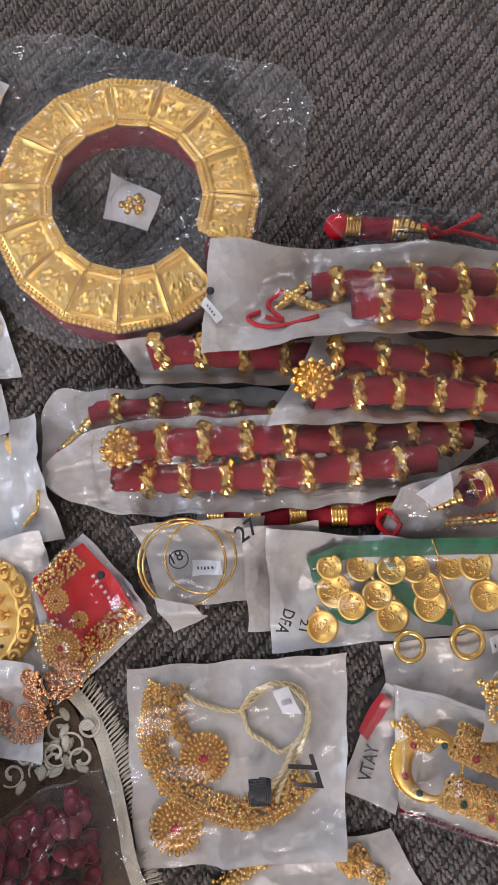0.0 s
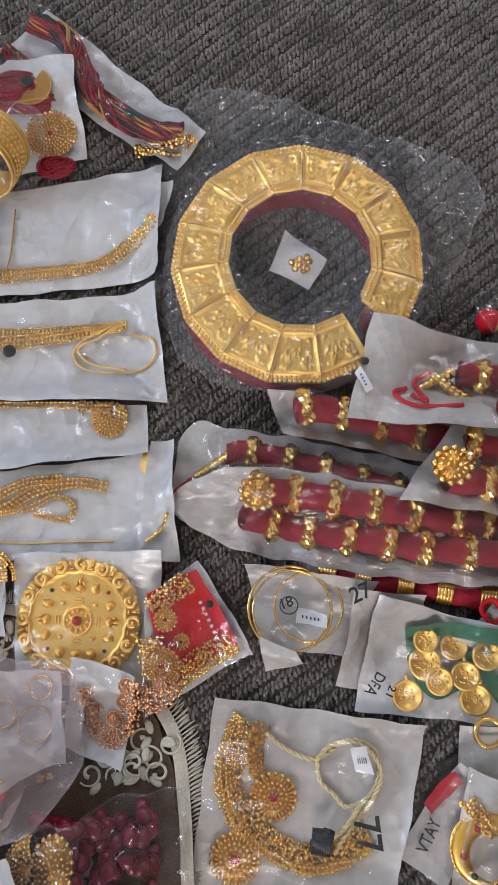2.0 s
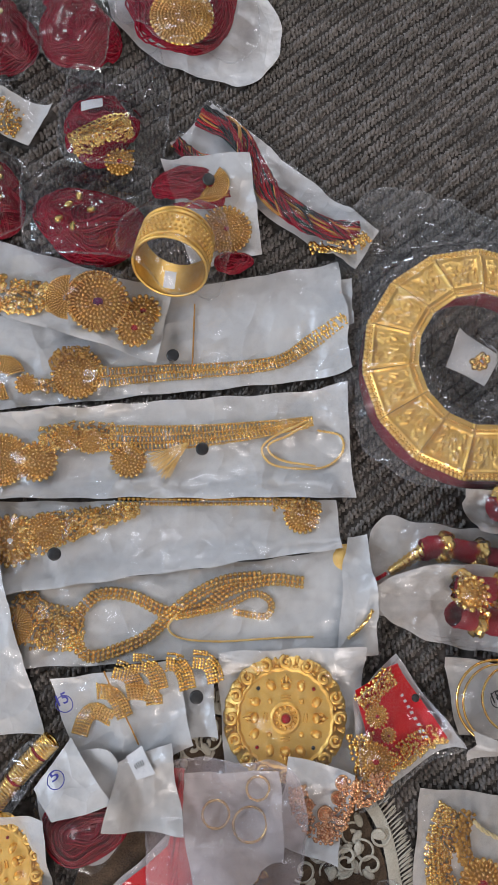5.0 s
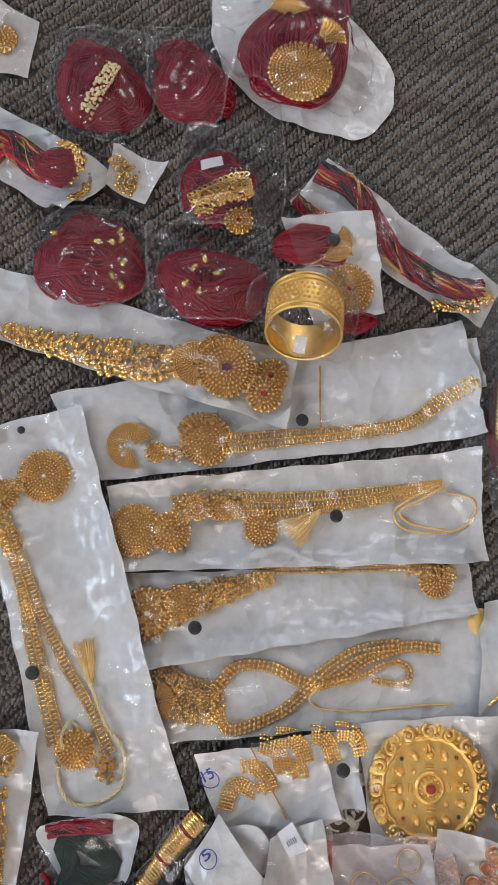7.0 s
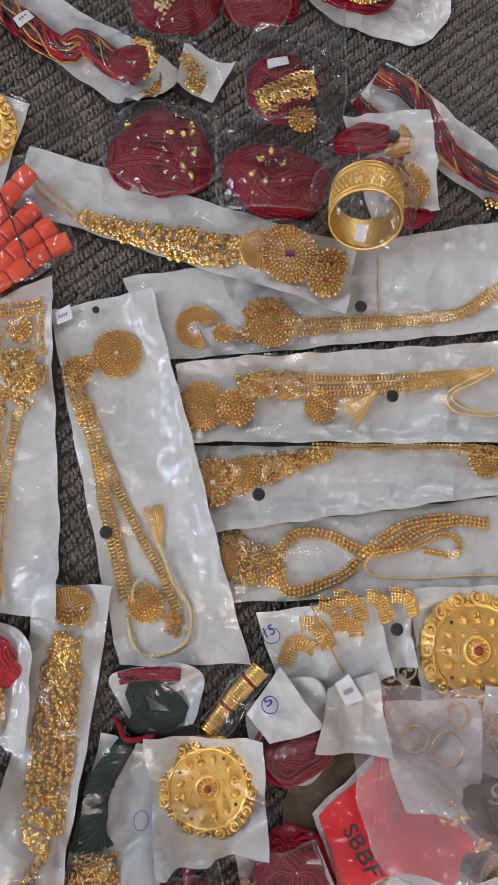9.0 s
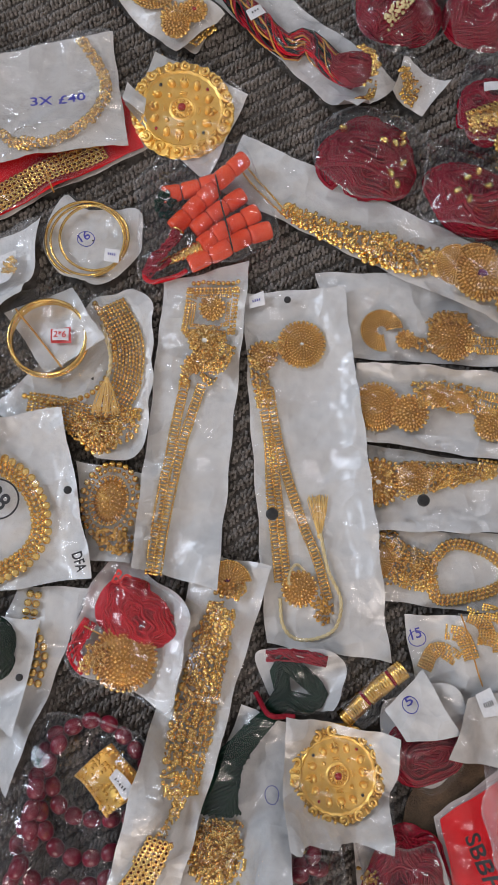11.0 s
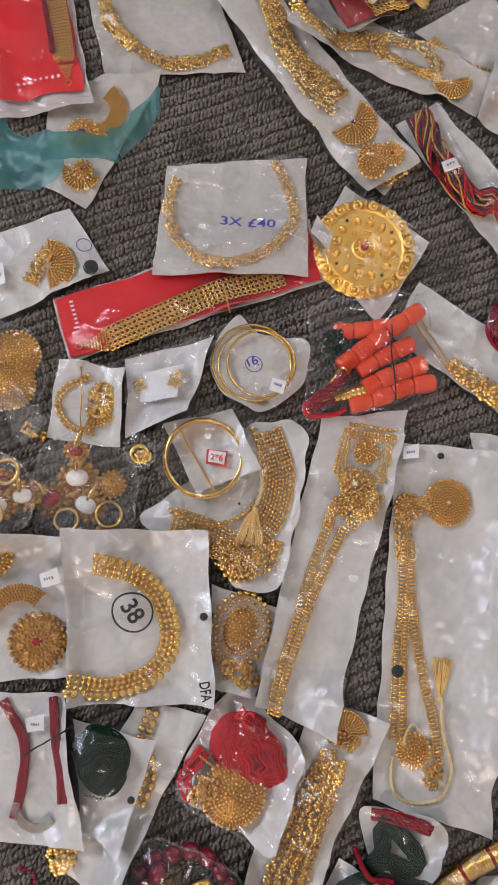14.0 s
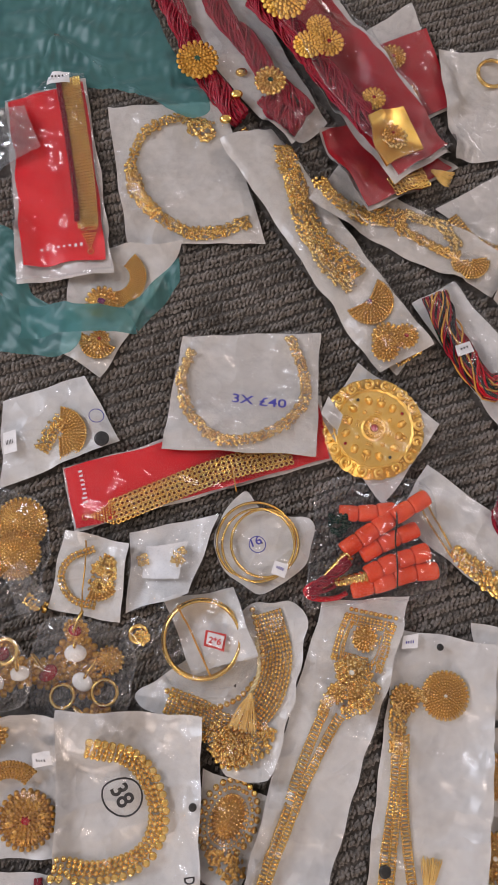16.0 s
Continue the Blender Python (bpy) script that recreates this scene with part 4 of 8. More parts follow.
def filigree(root, points, wide, mat="gold", name="bracelet", rows=5):
    """A lattice band of little rings and squares."""
    cell = wide / rows / 100
    line = curve(points, cell)
    h = heading(line)
    g = Geo()
    span = np.linspace(-0.5, 0.5, 5)[:, None] * wide / 100 * 0.96
    x, y = line[None, :, 0] - h[None, :, 1] * span, line[None, :, 1] + h[None, :, 0] * span
    ob = part(name, solid_sheet(g, x, y, drape(x, y, 0.0008, 0, 1), 0.0005), "velvet", root)
    g = Geo()
    a = np.linspace(0, 2 * np.pi, 7)
    for k in range(rows):
        off = (k - (rows - 1) / 2) * cell
        for i in range(len(line)):
            p = line[i] + np.array([-h[i, 1], h[i, 0]]) * off
            z = float(height(*p)) + 0.0010
            tube(g, np.stack([p[0] + cell * 0.44 * np.cos(a), p[1] + cell * 0.44 * np.sin(a), np.full(7, z + 0.0006)], 1), cell * 0.22, 5, False)
    b = len(line)
    for k in range(rows - 1):
        off = (k + 1 - rows / 2) * cell
        p = line[:-1] + h[:-1] * cell / 2 + np.stack([-h[:-1, 1], h[:-1, 0]], 1) * off
        many(g, STUD, np.column_stack([p, height(p[:, 0], p[:, 1]) + 0.0016]), np.full((b - 1, 3), cell * 0.30))
    part("lattice", g, mat, ob)
    return ob


def scatter(root, at, size, n, r, mat, name="gold_pieces", turn=0.0, shape=STUD, long=1.6):
    """Small pieces lying in an oval heap."""
    c = np.array(at) / 100
    q, a = np.sqrt(RNG.random(n)), RNG.uniform(0, 6.28, n)
    x, y = q * np.cos(a) * size[0] / 100, q * np.sin(a) * size[1] / 100
    co, si = math.cos(radians(turn)), math.sin(radians(turn))
    px, py = c[0] + x * co - y * si, c[1] + x * si + y * co
    s = r * RNG.uniform(0.6, 1.2, n)
    z = height(px, py) + s * 0.8 + RNG.random(n) * r * 1.5 * (1 - q)
    g = many(Geo(), shape, np.column_stack([px, py, z]), np.stack([s * long, s, s * 0.8], 1), RNG.uniform(0, 3.14, n))
    return part(name, g, mat, root)


def finger_ring(root, at, r, stone, turn=0.0):
    """A ring with a big oval stone in a beaded setting."""
    ob = medallion(root, at, r, "old_gold", None, 3, "ring_head", tall=0.006, stretch=0.8, turn=radians(turn))
    c, R = np.array(at) / 100, r / 100
    z = float(height(*c))
    part("stone", many(Geo(), BALL, [(*c, z + 0.001)], np.array([[R * 0.62, R * 0.48, 0.005]]), np.array([radians(turn)])), stone, ob)
    a = np.linspace(0, 6.2832, 25)
    q = radians(turn)
    d = np.array([math.cos(q + 1.57), math.sin(q + 1.57)])
    ctr = c + d * R * 0.9
    part("band", tube(Geo(), np.stack([ctr[0] + d[0] * 0.009 * np.cos(a), ctr[1] + d[1] * 0.009 * np.cos(a), z + 0.004 + 0.008 * (1 + np.sin(a)) * 0.5], 1), 0.0013, 6, False), "gold", ob)
    return ob


def beaded_loop(root, points, r, mat, name="bead_string", closed=False, gap=2.0, shape=BALL, squash=1.0, long=1.0):
    line = curve(points, 0.003, closed)
    return part(name, beads(Geo(), line, r, gap, shape, squash, 0.0, long), mat, root)


def elastic(root, a, b, name="rubber_band", mat="ochre", r=0.0007):
    """A band stretched over a packet."""
    line = curve([a, b], 0.004)
    z = drape(line[:, 0], line[:, 1], 0.0008, 2, 2)
    return part(name, tube(Geo(), np.column_stack([line, z]), r, 6), mat, root, "thin stretched elastic band")


def flat_card(root, corners, mat="card", name="card", thick=0.0007, label=""):
    return lay_sheet(corners, name, mat, root, label, wrinkle=0.0002, thick=thick)


def wordmark(root, start, end, tall, mat="label", letters=8):
    """A printed maker's mark drawn as plain bars."""
    a, b = np.array(start) / 100, np.array(end) / 100
    d = b - a
    w = np.array([-d[1], d[0]]) / np.linalg.norm(d) * tall / 230
    g = Geo()
    for k in range(letters):
        o = a + d * k / letters
        high = 1.0 if k in (0, 1) else 0.66
        q = np.array([o, o + d * 0.45 / letters, o + d * 0.45 / letters + w * high, o + w * high]) * 100
        x, y = spread_quad(q, 0.002, 0, 0)
        grid(g, x, y, drape(x, y, 0.0004, 1, 1))
    return part("printed_mark", g, mat, root, rest=False)


def pointed_end(root, a, b, wide, mat="gold"):
    """A beaded triangle that ends in a small ring."""
    a, b = np.array(a) / 100, np.array(b) / 100
    d = b - a
    side = np.array([-d[1], d[0]]) / np.linalg.norm(d)
    g = Geo()
    rows = 9
    for k in range(rows):
        n = rows - k
        off = (np.arange(n) - (n - 1) / 2) * wide / 100 / rows
        p = a + d * k / rows + off[:, None] * side
        many(g, STUD, np.column_stack([p, height(p[:, 0], p[:, 1]) + 0.001]), np.full((n, 3), wide / 190 / rows))
    t = np.linspace(0, 6.2832, 17)
    tube(g, np.column_stack([b[0] + 0.0028 * np.cos(t), b[1] + 0.0028 * np.sin(t), np.full(17, float(height(*b)) + 0.001)]), 0.0006, 6, False)
    return part("bracelet_end", g, mat, root)

# ---- packets at the east end: collar, thread rolls, medals ----
Q = [(-11.2, 58.7), (1.8, 55.4), (12.4, 50.8), (10.1, 42.2), (6.8, 36.0), (2.8, 31.0), (-6.3, 30.7), (-12.3, 33.5), (-15.9, 41.7), (-15.9, 50.5)]
p = clear_bag("collar_bag", Q, "clear bag holding a stamped gold collar on maroon velvet", "necklace bag")
c, inner_c = np.array((-0.0328, 0.4165)), np.array((-0.0305, 0.4190))
R, R_IN = 0.1065, 0.0585
a = np.linspace(radians(-36), radians(312), 72)
g = Geo()
tube(g, np.column_stack([c[0] + 0.0830 * np.cos(a), c[1] + 0.0830 * np.sin(a) - 0.004, np.full(72, 0.0150)]), 0.0195 * np.r_[0.8, np.ones(70), 0.8], 14)
base = part("velvet_collar", g, "velvet", p, "padded maroon velvet base")
EMBOSS = np.random.default_rng(31)
MOTIF = [(EMBOSS.uniform(0.0, 0.34), EMBOSS.uniform(0.24, 0.80), EMBOSS.uniform(0.014, 0.036), EMBOSS.uniform(0.016, 0.045), EMBOSS.uniform(-0.0008, 0.0017)) for _ in range(48)]


def collar_panel(a0, a1, last=False):
    """One stamped trapezoid: a raised border, beaded edges and an embossed figure."""
    spoke = lambda o, q, t: o + q * np.array([math.cos(t), math.sin(t)])
    i0, i1, o0, o1 = spoke(inner_c, R_IN, a0), spoke(inner_c, R_IN, a1), spoke(c, R * 0.965, a0), spoke(c, R * 0.965, a1)
    u, w = np.meshgrid(np.linspace(0, 1, 45), np.linspace(0, 1, 45), indexing="ij")
    at = lambda u, w: ((1 - u) * (1 - w))[..., None] * i0 + (u * (1 - w))[..., None] * i1 + ((1 - u) * w)[..., None] * o0 + (u * w)[..., None] * o1
    dome = lambda w: 0.0390 - 0.011 * (w - 0.30) ** 2
    p2 = at(u, w)
    edge = np.minimum(u, 1 - u)
    z = dome(w) + 0.0013 * (edge < 0.035) + 0.0011 * ((np.abs(w - 0.19) < 0.022) | (np.abs(w - 0.87) < 0.022)) + 0.0008 * (w < 0.03)
    inside = np.clip(np.minimum(edge - 0.06, np.minimum(w - 0.23, 0.83 - w)) * 25, 0, 1)
    figure = sum(h * np.exp(-(((np.abs(u - 0.5) - du) / su) ** 2 + ((w - dw) / sw) ** 2)) for du, dw, su, sw, h in MOTIF)
    z = z + inside * (figure - 0.0008 + 0.0003 * rough(p2[..., 0], p2[..., 1], 1300, 2.0))
    g = solid_sheet(Geo(), p2[..., 0], p2[..., 1], z, 0.0016)
    n = 11
    row = np.linspace(0.045, 0.955, n)
    many(g, BALL, np.column_stack([at(row, np.full(n, 0.985)), np.full(n, dome(0.985))]), np.ones((n, 3)) * (0.0023, 0.0023, 0.0020))
    many(g, BEAD, np.column_stack([at(row, np.full(n, 0.105)), np.full(n, dome(0.1) + 0.0003)]), np.full((n, 3), 0.0013))
    many(g, BEAD, np.column_stack([at(row, np.full(n, 0.925)), np.full(n, dome(0.92) + 0.0003)]), np.full((n, 3), 0.0012))
    if last:
        w1 = np.linspace(0.1, 0.96, 13)
        many(g, BALL, np.column_stack([at(np.full(13, -0.02), w1), dome(w1)]), np.ones((13, 3)) * (0.0023, 0.0023, 0.0020))
    return part("gold_segment", g, "leaf", p)


collar_panel(radians(-33), radians(-7.6), True)
for k in range(13):
    collar_panel(radians(-7 + 24.2 * k), radians(-7 + 24.2 * (k + 0.985)))
T = [(-4.3, 45.5), (-0.7, 43.0), (-2.1, 40.3), (-5.6, 41.9)]
lay_sheet(T, "tag_card", "label", p, "torn white card tag", lift=0.004)
part("tag_charm", many(Geo(), BEAD, [(*(np.array((-2.4, 42.3)) / 100 + RNG.normal(0, 0.005, 2)), 0.012 + 0.001 * k) for k in range(14)], np.full((14, 3), 0.0032)), "gold", p)
cover(p, Q, "hazy", True, 0.0022)

# small red and maroon tube beside the rolls
Q = [(12.1, 40.7), (17.7, 39.0), (24.7, 37.2), (25.9, 34.1), (17.9, 35.0), (12.3, 36.8)]
p = clear_bag("thread_roll_bag", Q, "clear bag with a maroon roll and a red pom-pom", "necklace bag")
roll(p, [(13.4, 37.8), (18.1, 36.6)], 0.95, 4.0, 0.6, kinds="rib")
part("pompom", many(Geo(), BALL, [(*np.array((12.8, 37.8)) / 100, 0.016)], np.array([[0.0105, 0.0105, 0.010]])), "red", p)
cone(p, (17.2, 36.6), (19.1, 35.8), 0.7, 0.3)
cord(p, [(19.1, 36.0), (21.4, 36.3), (24.4, 37.3)], 0.0022, "red", "red_cord", twist=False)
cord(p, [(20.0, 36.2), (22.7, 36.0), (25.3, 34.9)], 0.0022, "red", "red_cord", twist=False)
cover(p, Q, "crisp", True)


def roll_packet(Q, rows, label, r=1.05, every=3.05, blob=False, mat="tissue", soft=4, grow=2):
    p = packet("thread_roll_packet", Q, label, "necklace packet", mat, "packets of maroon thread rolls", blob, soft=soft, grow=grow)
    for pts, first, kinds in rows:
        roll(p, pts, r, every, first, kinds=kinds)
    return p


Q = [(-2.0, 16.7), (0.8, 18.0), (16.2, 15.8), (15.8, 13.7), (-0.4, 15.8)]
p = roll_packet([(-1.4, 18.2), (16.2, 15.8), (15.8, 13.9), (-1.7, 16.2)], [([(-0.6, 17.0), (15.9, 14.9)], 0.6, "rib")], "white packet with a maroon thread roll and gold beads")
Q = [(-11.8, 27.8), (-8.0, 28.2), (9.0, 25.0), (8.3, 21.0), (-5.1, 22.7), (-9.9, 20.4), (-12.8, 21.3)]
p = roll_packet(Q, [([(-8.3, 25.7), (-5.2, 25.8), (8.6, 22.7)], 2.2, "flower")], "clear-fronted packet with a maroon thread roll and gold cones", blob=True, r=0.95)
cone(p, (-7.7, 25.9), (-10.9, 23.8), 0.65, 0.35, z=1.6, z1=1.2)
cord(p, [(-11.2, 23.7), (-12.5, 22.6), (-12.1, 21.6), (-11.1, 21.0)], 0.0016, "red", "red_cord", twist=False)
cover(p, Q, "film", True, 0.0018)
Q = [(-5.9, 29.4), (-4.2, 31.1), (15.9, 28.8), (15.1, 24.4), (-3.6, 27.5)]
p = roll_packet([(-5.2, 30.7), (16.0, 28.9), (15.1, 24.4), (-3.9, 27.4)], [([(-3.0, 29.1), (-0.1, 29.3), (15.3, 26.5)], 1.0, "flower")], "white packet with a maroon thread roll and gold flower beads")
cover(p, [(-5.2, 30.7), (16.0, 28.9), (15.1, 24.4), (-3.9, 27.4)], "film", False, 0.0016)
Q = [(-12.7, 22.1), (-8.0, 24.5), (-0.0, 24.2), (12.1, 22.1), (20.9, 19.7), (20.3, 18.7), (13.6, 16.2), (0.6, 16.9), (-8.3, 18.6), (-11.6, 20.6)]
p = roll_packet(Q, [([(-6.1, 22.8), (-1.5, 22.4), (8.3, 21.1), (19.8, 19.9)], 0.5, "flower"), ([(-6.7, 20.8), (-1.9, 19.9), (6.2, 19.0), (16.4, 18.5)], 2.4, "flower")], "large white packet with two maroon thread rolls and gold beads", blob=True)
medallion(p, (-5.7, 22.4), 1.2, "gold", None, 3, "gold_bell", tall=0.010)
cone(p, (16.9, 19.0), (19.8, 19.8), 0.55, 0.35, z=2.3, z1=2.0)
cover(p, Q, "film", True, 0.0018)
Q = [(9.8, 29.4), (28.9, 26.3), (28.0, 19.9), (4.6, 22.3)]
p = roll_packet(Q, [([(10.1, 26.8), (27.7, 23.5)], 0.4, "flower"), ([(8.0, 23.9), (14.7, 23.6), (27.1, 21.2)], 3.3, "flower")], "white packet with two maroon thread rolls and gold beads")
medallion(p, (8.2, 24.8), 1.3, "gold", None, 3, "gold_bell", tall=0.012)
cover(p, [(11.5, 29.1), (28.9, 26.3), (28.0, 19.9), (6.4, 22.5)], "film", False, 0.0018)
Q = [(2.8, 37.0), (29.9, 33.2), (28.5, 26.1), (0.8, 28.5)]
p = roll_packet(Q, [([(9.8, 32.7), (28.7, 30.5)], 1.9, "flower"), ([(11.9, 29.7), (28.1, 27.6)], 2.1, "flower")], "white packet with two maroon thread rolls and a price tag", soft=9, grow=7)
cone(p, (11.4, 29.8), (7.7, 32.6), 0.62, 0.35, z=3.6, z1=3.4)
cone(p, (9.5, 32.9), (5.3, 30.7), 0.5, 0.2, z=3.4, z1=3.0)
cord(p, [(5.6, 31.2), (4.6, 30.7), (6.2, 29.7), (9.6, 29.7)], 0.0017, "red", "red_cord", twist=False)
cord(p, [(7.5, 32.7), (6.3, 31.8), (7.1, 30.1), (5.9, 30.7)], 0.0017, "red", "red_cord", twist=False)
snap(p, (2.2, 33.0), 0.3)
sticker(p, [(1.9, 32.5), (2.8, 30.7), (2.2, 30.3), (1.4, 31.9)], bars=2)
cover(p, [(4.0, 36.6), (29.6, 33.0), (28.2, 26.0), (2.4, 28.8)], "film", False, 0.0018)
Q = [(11.7, 15.6), (18.3, 19.0), (27.0, 19.3), (25.6, 10.7), (11.2, 13.3)]
p = roll_packet([(13.1, 16.7), (26.9, 18.8), (25.7, 10.9), (11.4, 13.2)], [([(17.9, 15.8), (20.7, 16.3), (25.7, 15.9)], 1.2, "rib")], "clear-fronted packet with a maroon roll and gold cones", r=1.3)
cone(p, (17.9, 15.5), (13.0, 14.4), 0.55, 0.3, z=3.2, z1=2.6)
cone(p, (21.3, 13.5), (14.9, 13.9), 0.5, 0.4, z=2.4, z1=2.2)
cord(p, [(13.0, 14.4), (12.2, 15.3), (11.6, 14.4), (12.5, 13.5), (13.2, 14.3)], 0.0020, "red", "red_cord", twist=False)
lay_sheet([(14.0, 16.1), (16.7, 17.3), (16.8, 15.6), (15.5, 15.0)], "folded_label", "label", p, lift=0.001)
cover(p, [(13.1, 16.7), (26.9, 18.8), (25.7, 10.9), (11.4, 13.2)], "crisp", False, 0.0020)

# bangles in a small packet
Q = [(-7.0, 17.0), (-2.4, 17.2), (3.5, 15.9), (1.4, 10.8), (-2.5, 10.6), (-4.5, 8.7), (-5.7, 12.4)]
p = packet("bangle_packet", [(-6.5, 17.2), (3.6, 16.3), (1.4, 10.3), (-5.1, 10.8)], "small white packet with two thin gold bangles", "bangle packet", "tissue")
ring(p, (-2.9, 13.9), 3.16, 0.11)
ring(p, (-1.5, 14.1), 2.57, 0.10)
ring(p, (-2.7, 13.8), 2.99, 0.09)
sticker(p, [(-2.4, 13.9), (-0.1, 13.7), (-0.0, 12.7), (-2.4, 12.8)], bars=3)
cover(p, [(-6.5, 17.2), (3.6, 16.3), (1.4, 10.3), (-5.1, 10.8)])
pen_ring(p, (-3.0, 14.2), 0.64, "ink", 0.0004)
written(p, "18", (-3.4, 13.9), (-2.6, 14.2), "ink", 0.8)
lay_sheet([(-5.1, 11.9), (-2.4, 10.9), (-1.7, 9.8), (-4.6, 8.7)], "bag_tail", "tissue", p)

# medals on a green ribbon
Q = [(1.8, 15.6), (7.4, 15.3), (7.7, 7.3), (1.0, 8.0)]
p = packet("plain_packet", Q, "white packet with black handwriting on it", "packet", "tissue")
written(p, "27", (1.7, 14.6), (3.1, 15.3), "ink", 1.2, 0.01)
Q = [(3.5, 15.4), (25.5, 10.3), (24.4, 5.0), (2.5, 6.2)]
p = packet("medal_packet", Q, "white packet with gold coins on green velvet ribbon", "medal packet", "paper")
for pts in ([(6.2, 12.2), (9.5, 12.8), (14.7, 12.3), (21.4, 11.3)], [(6.8, 11.7), (7.3, 9.5), (8.7, 8.0), (10.1, 8.6), (12.4, 9.5), (14.2, 7.4), (16.2, 6.7)], [(12.3, 11.3), (10.8, 9.8), (9.7, 8.5)]):
    line = curve(pts, 0.003)
    h = heading(line)
    x, y = np.stack([line[:, 0] + h[:, 1] * k for k in np.linspace(-0.006, 0.006, 5)]), np.stack([line[:, 1] - h[:, 0] * k for k in np.linspace(-0.006, 0.006, 5)])
    part("ribbon", solid_sheet(Geo(), x[::-1], y[::-1], drape(x, y, 0.0012, 1, 1)[::-1], 0.0008), "ribbon", p)
for k, (at, r) in enumerate((((7.7, 11.9), 0.98), ((10.1, 11.5), 1.14), ((12.0, 11.1), 1.10), ((13.9, 10.8), 1.06), ((16.7, 10.6), 1.10), ((14.6, 9.4), 1.09), ((18.5, 10.4), 1.27), ((7.8, 10.1), 1.31), ((8.9, 8.8), 1.09), ((10.9, 9.3), 1.14), ((19.0, 7.9), 1.26), ((14.7, 7.9), 1.26), ((11.8, 7.5), 1.25), ((6.5, 7.6), 1.21))):
    coin(p, at, r, turn=1.4 + 0.3 * math.sin(k * 5))
elastic(p, (14.9, 12.8), (16.6, 6.0), mat="old_gold")
cover(p, Q)
written(p, "DFA", (3.9, 9.5), (3.0, 7.9), "ink", 0.9)
written(p, "21", (5.0, 8.5), (4.7, 7.7), "ink", 0.6)

# packets towards the camera
Q = [(-4.0, -10.5), (-2.7, -7.5), (8.9, -7.3), (11.7, -14.3)]
p = packet("necklace_packet", Q, "white packet with a twisted gold necklace", mat="tissue")
cluster(p, [(-4.3, -9.7), (-1.1, -8.0), (2.7, -7.7), (5.8, -8.7), (7.9, -10.7)], 1.2, 420, "gold", r=0.0019)
scatter(p, (6.0, -8.9), (1.2, 1.0), 120, 0.0018, "old_gold", "gold_drop")
cover(p, Q)
Q = [(10.4, 5.7), (24.4, 5.2), (23.4, -1.6), (10.5, 1.1)]
p = packet("earring_packet", Q, "white packet with two small gold rings", "earring packet", "tissue")
ring(p, (16.7, 5.0), 1.08, 0.25, "gold", "ring")
ring(p, (12.5, 5.3), 1.00, 0.22, "gold", "ring")
sticker(p, [(18.2, 5.1), (19.5, 5.1), (19.4, 3.9), (18.2, 3.9)], bars=1)
cover(p, Q)
Q = [(10.4, 3.0), (13.4, 1.1), (9.5, -6.3), (5.7, -4.0)]
p = packet("card_packet", Q, "white packet with a red-edged card inside", "card packet", "tissue")
flat_card(p, [(10.0, 2.6), (10.6, 1.7), (8.4, -1.0), (7.9, -0.3)], "crimson")
written(p, "VTAY", (8.1, -3.9), (9.2, -1.5), "ink", 1.0, 0.01)
cover(p, Q)
Q = [(10.8, 3.1), (13.5, 1.7), (23.0, -3.6), (20.8, -11.9), (9.8, -6.0)]
p = packet("necklace_packet", [(10.8, 3.1), (23.1, -2.8), (20.8, -11.9), (9.8, -6.0)], "white packet with stamped gold crescents and coloured stones")
c0, r0 = (12.2, -2.9), 2.50
c1, c2 = np.array(c0) / 100, (np.array(c0) + (0.62, -0.52)) / 100
a, w = np.linspace(0, 2 * np.pi, 61)[None, :], np.linspace(0, 1, 9)[:, None]
x, y = (1 - w) * (c1[0] + 0.0262 * np.cos(a)) + w * (c2[0] + 0.0176 * np.cos(a)), (1 - w) * (c1[1] + 0.0262 * np.sin(a)) + w * (c2[1] + 0.0176 * np.sin(a))
moon = part("crescent", solid_sheet(Geo(), x, y, rest_height(c1, 0.02) + 0.002 + 0.0028 * np.sin(np.pi * w) ** 0.6 + 0 * a, 0.0012), "leaf", p, "stamped gold crescent")
a = np.arange(70) * 2 * np.pi / 70
part("beaded_edge", many(Geo(), STUD, np.column_stack([c1[0] + 0.0258 * np.cos(a), c1[1] + 0.0258 * np.sin(a), np.full(70, rest_height(c1, 0.02) + 0.0005)]), np.full((70, 3), 0.0011)), "gold", moon)
cluster(p, [(10.8, 0.6), (11.8, -0.7), (12.9, -1.7)], 1.2, 160, "gold")
for q in ([(14.6, -1.5), (16.4, -2.8), (19.4, -4.8)], [(13.2, -4.7), (15.7, -6.4), (19.0, -8.7)]):
    filigree(p, q, 2.6, "leaf", "crescent_band", 5)
    cluster(p, q, 2.4, 220, "gold", r=0.0014, heap=0.3)
for k, q in enumerate(((11.4, -1.3), (13.6, -1.7), (10.5, -3.4), (11.3, -4.7), (15.5, -2.8), (14.1, -5.6), (16.1, -7.3))):
    part("stone", many(Geo(), BALL, [(*np.array(q) / 100, float(height(*np.array(q) / 100)) + 0.001)], np.full((1, 3), 0.0026)), ("ruby", "jade")[k % 2], p)
strands(p, [(9.8, -5.8), (12.6, -7.4), (17.1, -9.8)], 1, 0.0016, "velvet", "velvet_edge")
cover(p, [(10.8, 3.1), (23.1, -2.8), (20.8, -11.9), (9.8, -6.0)], "crisp")
Q = [(18.5, 3.4), (24.0, 3.2), (22.6, -3.1), (15.9, -1.3)]
p = packet("earring_packet", Q, "small white packet with a gold cluster", "earring packet")
cluster(p, [(17.8, 2.1), (18.0, 0.4), (17.5, -0.7)], 1.6, 160, "gold")
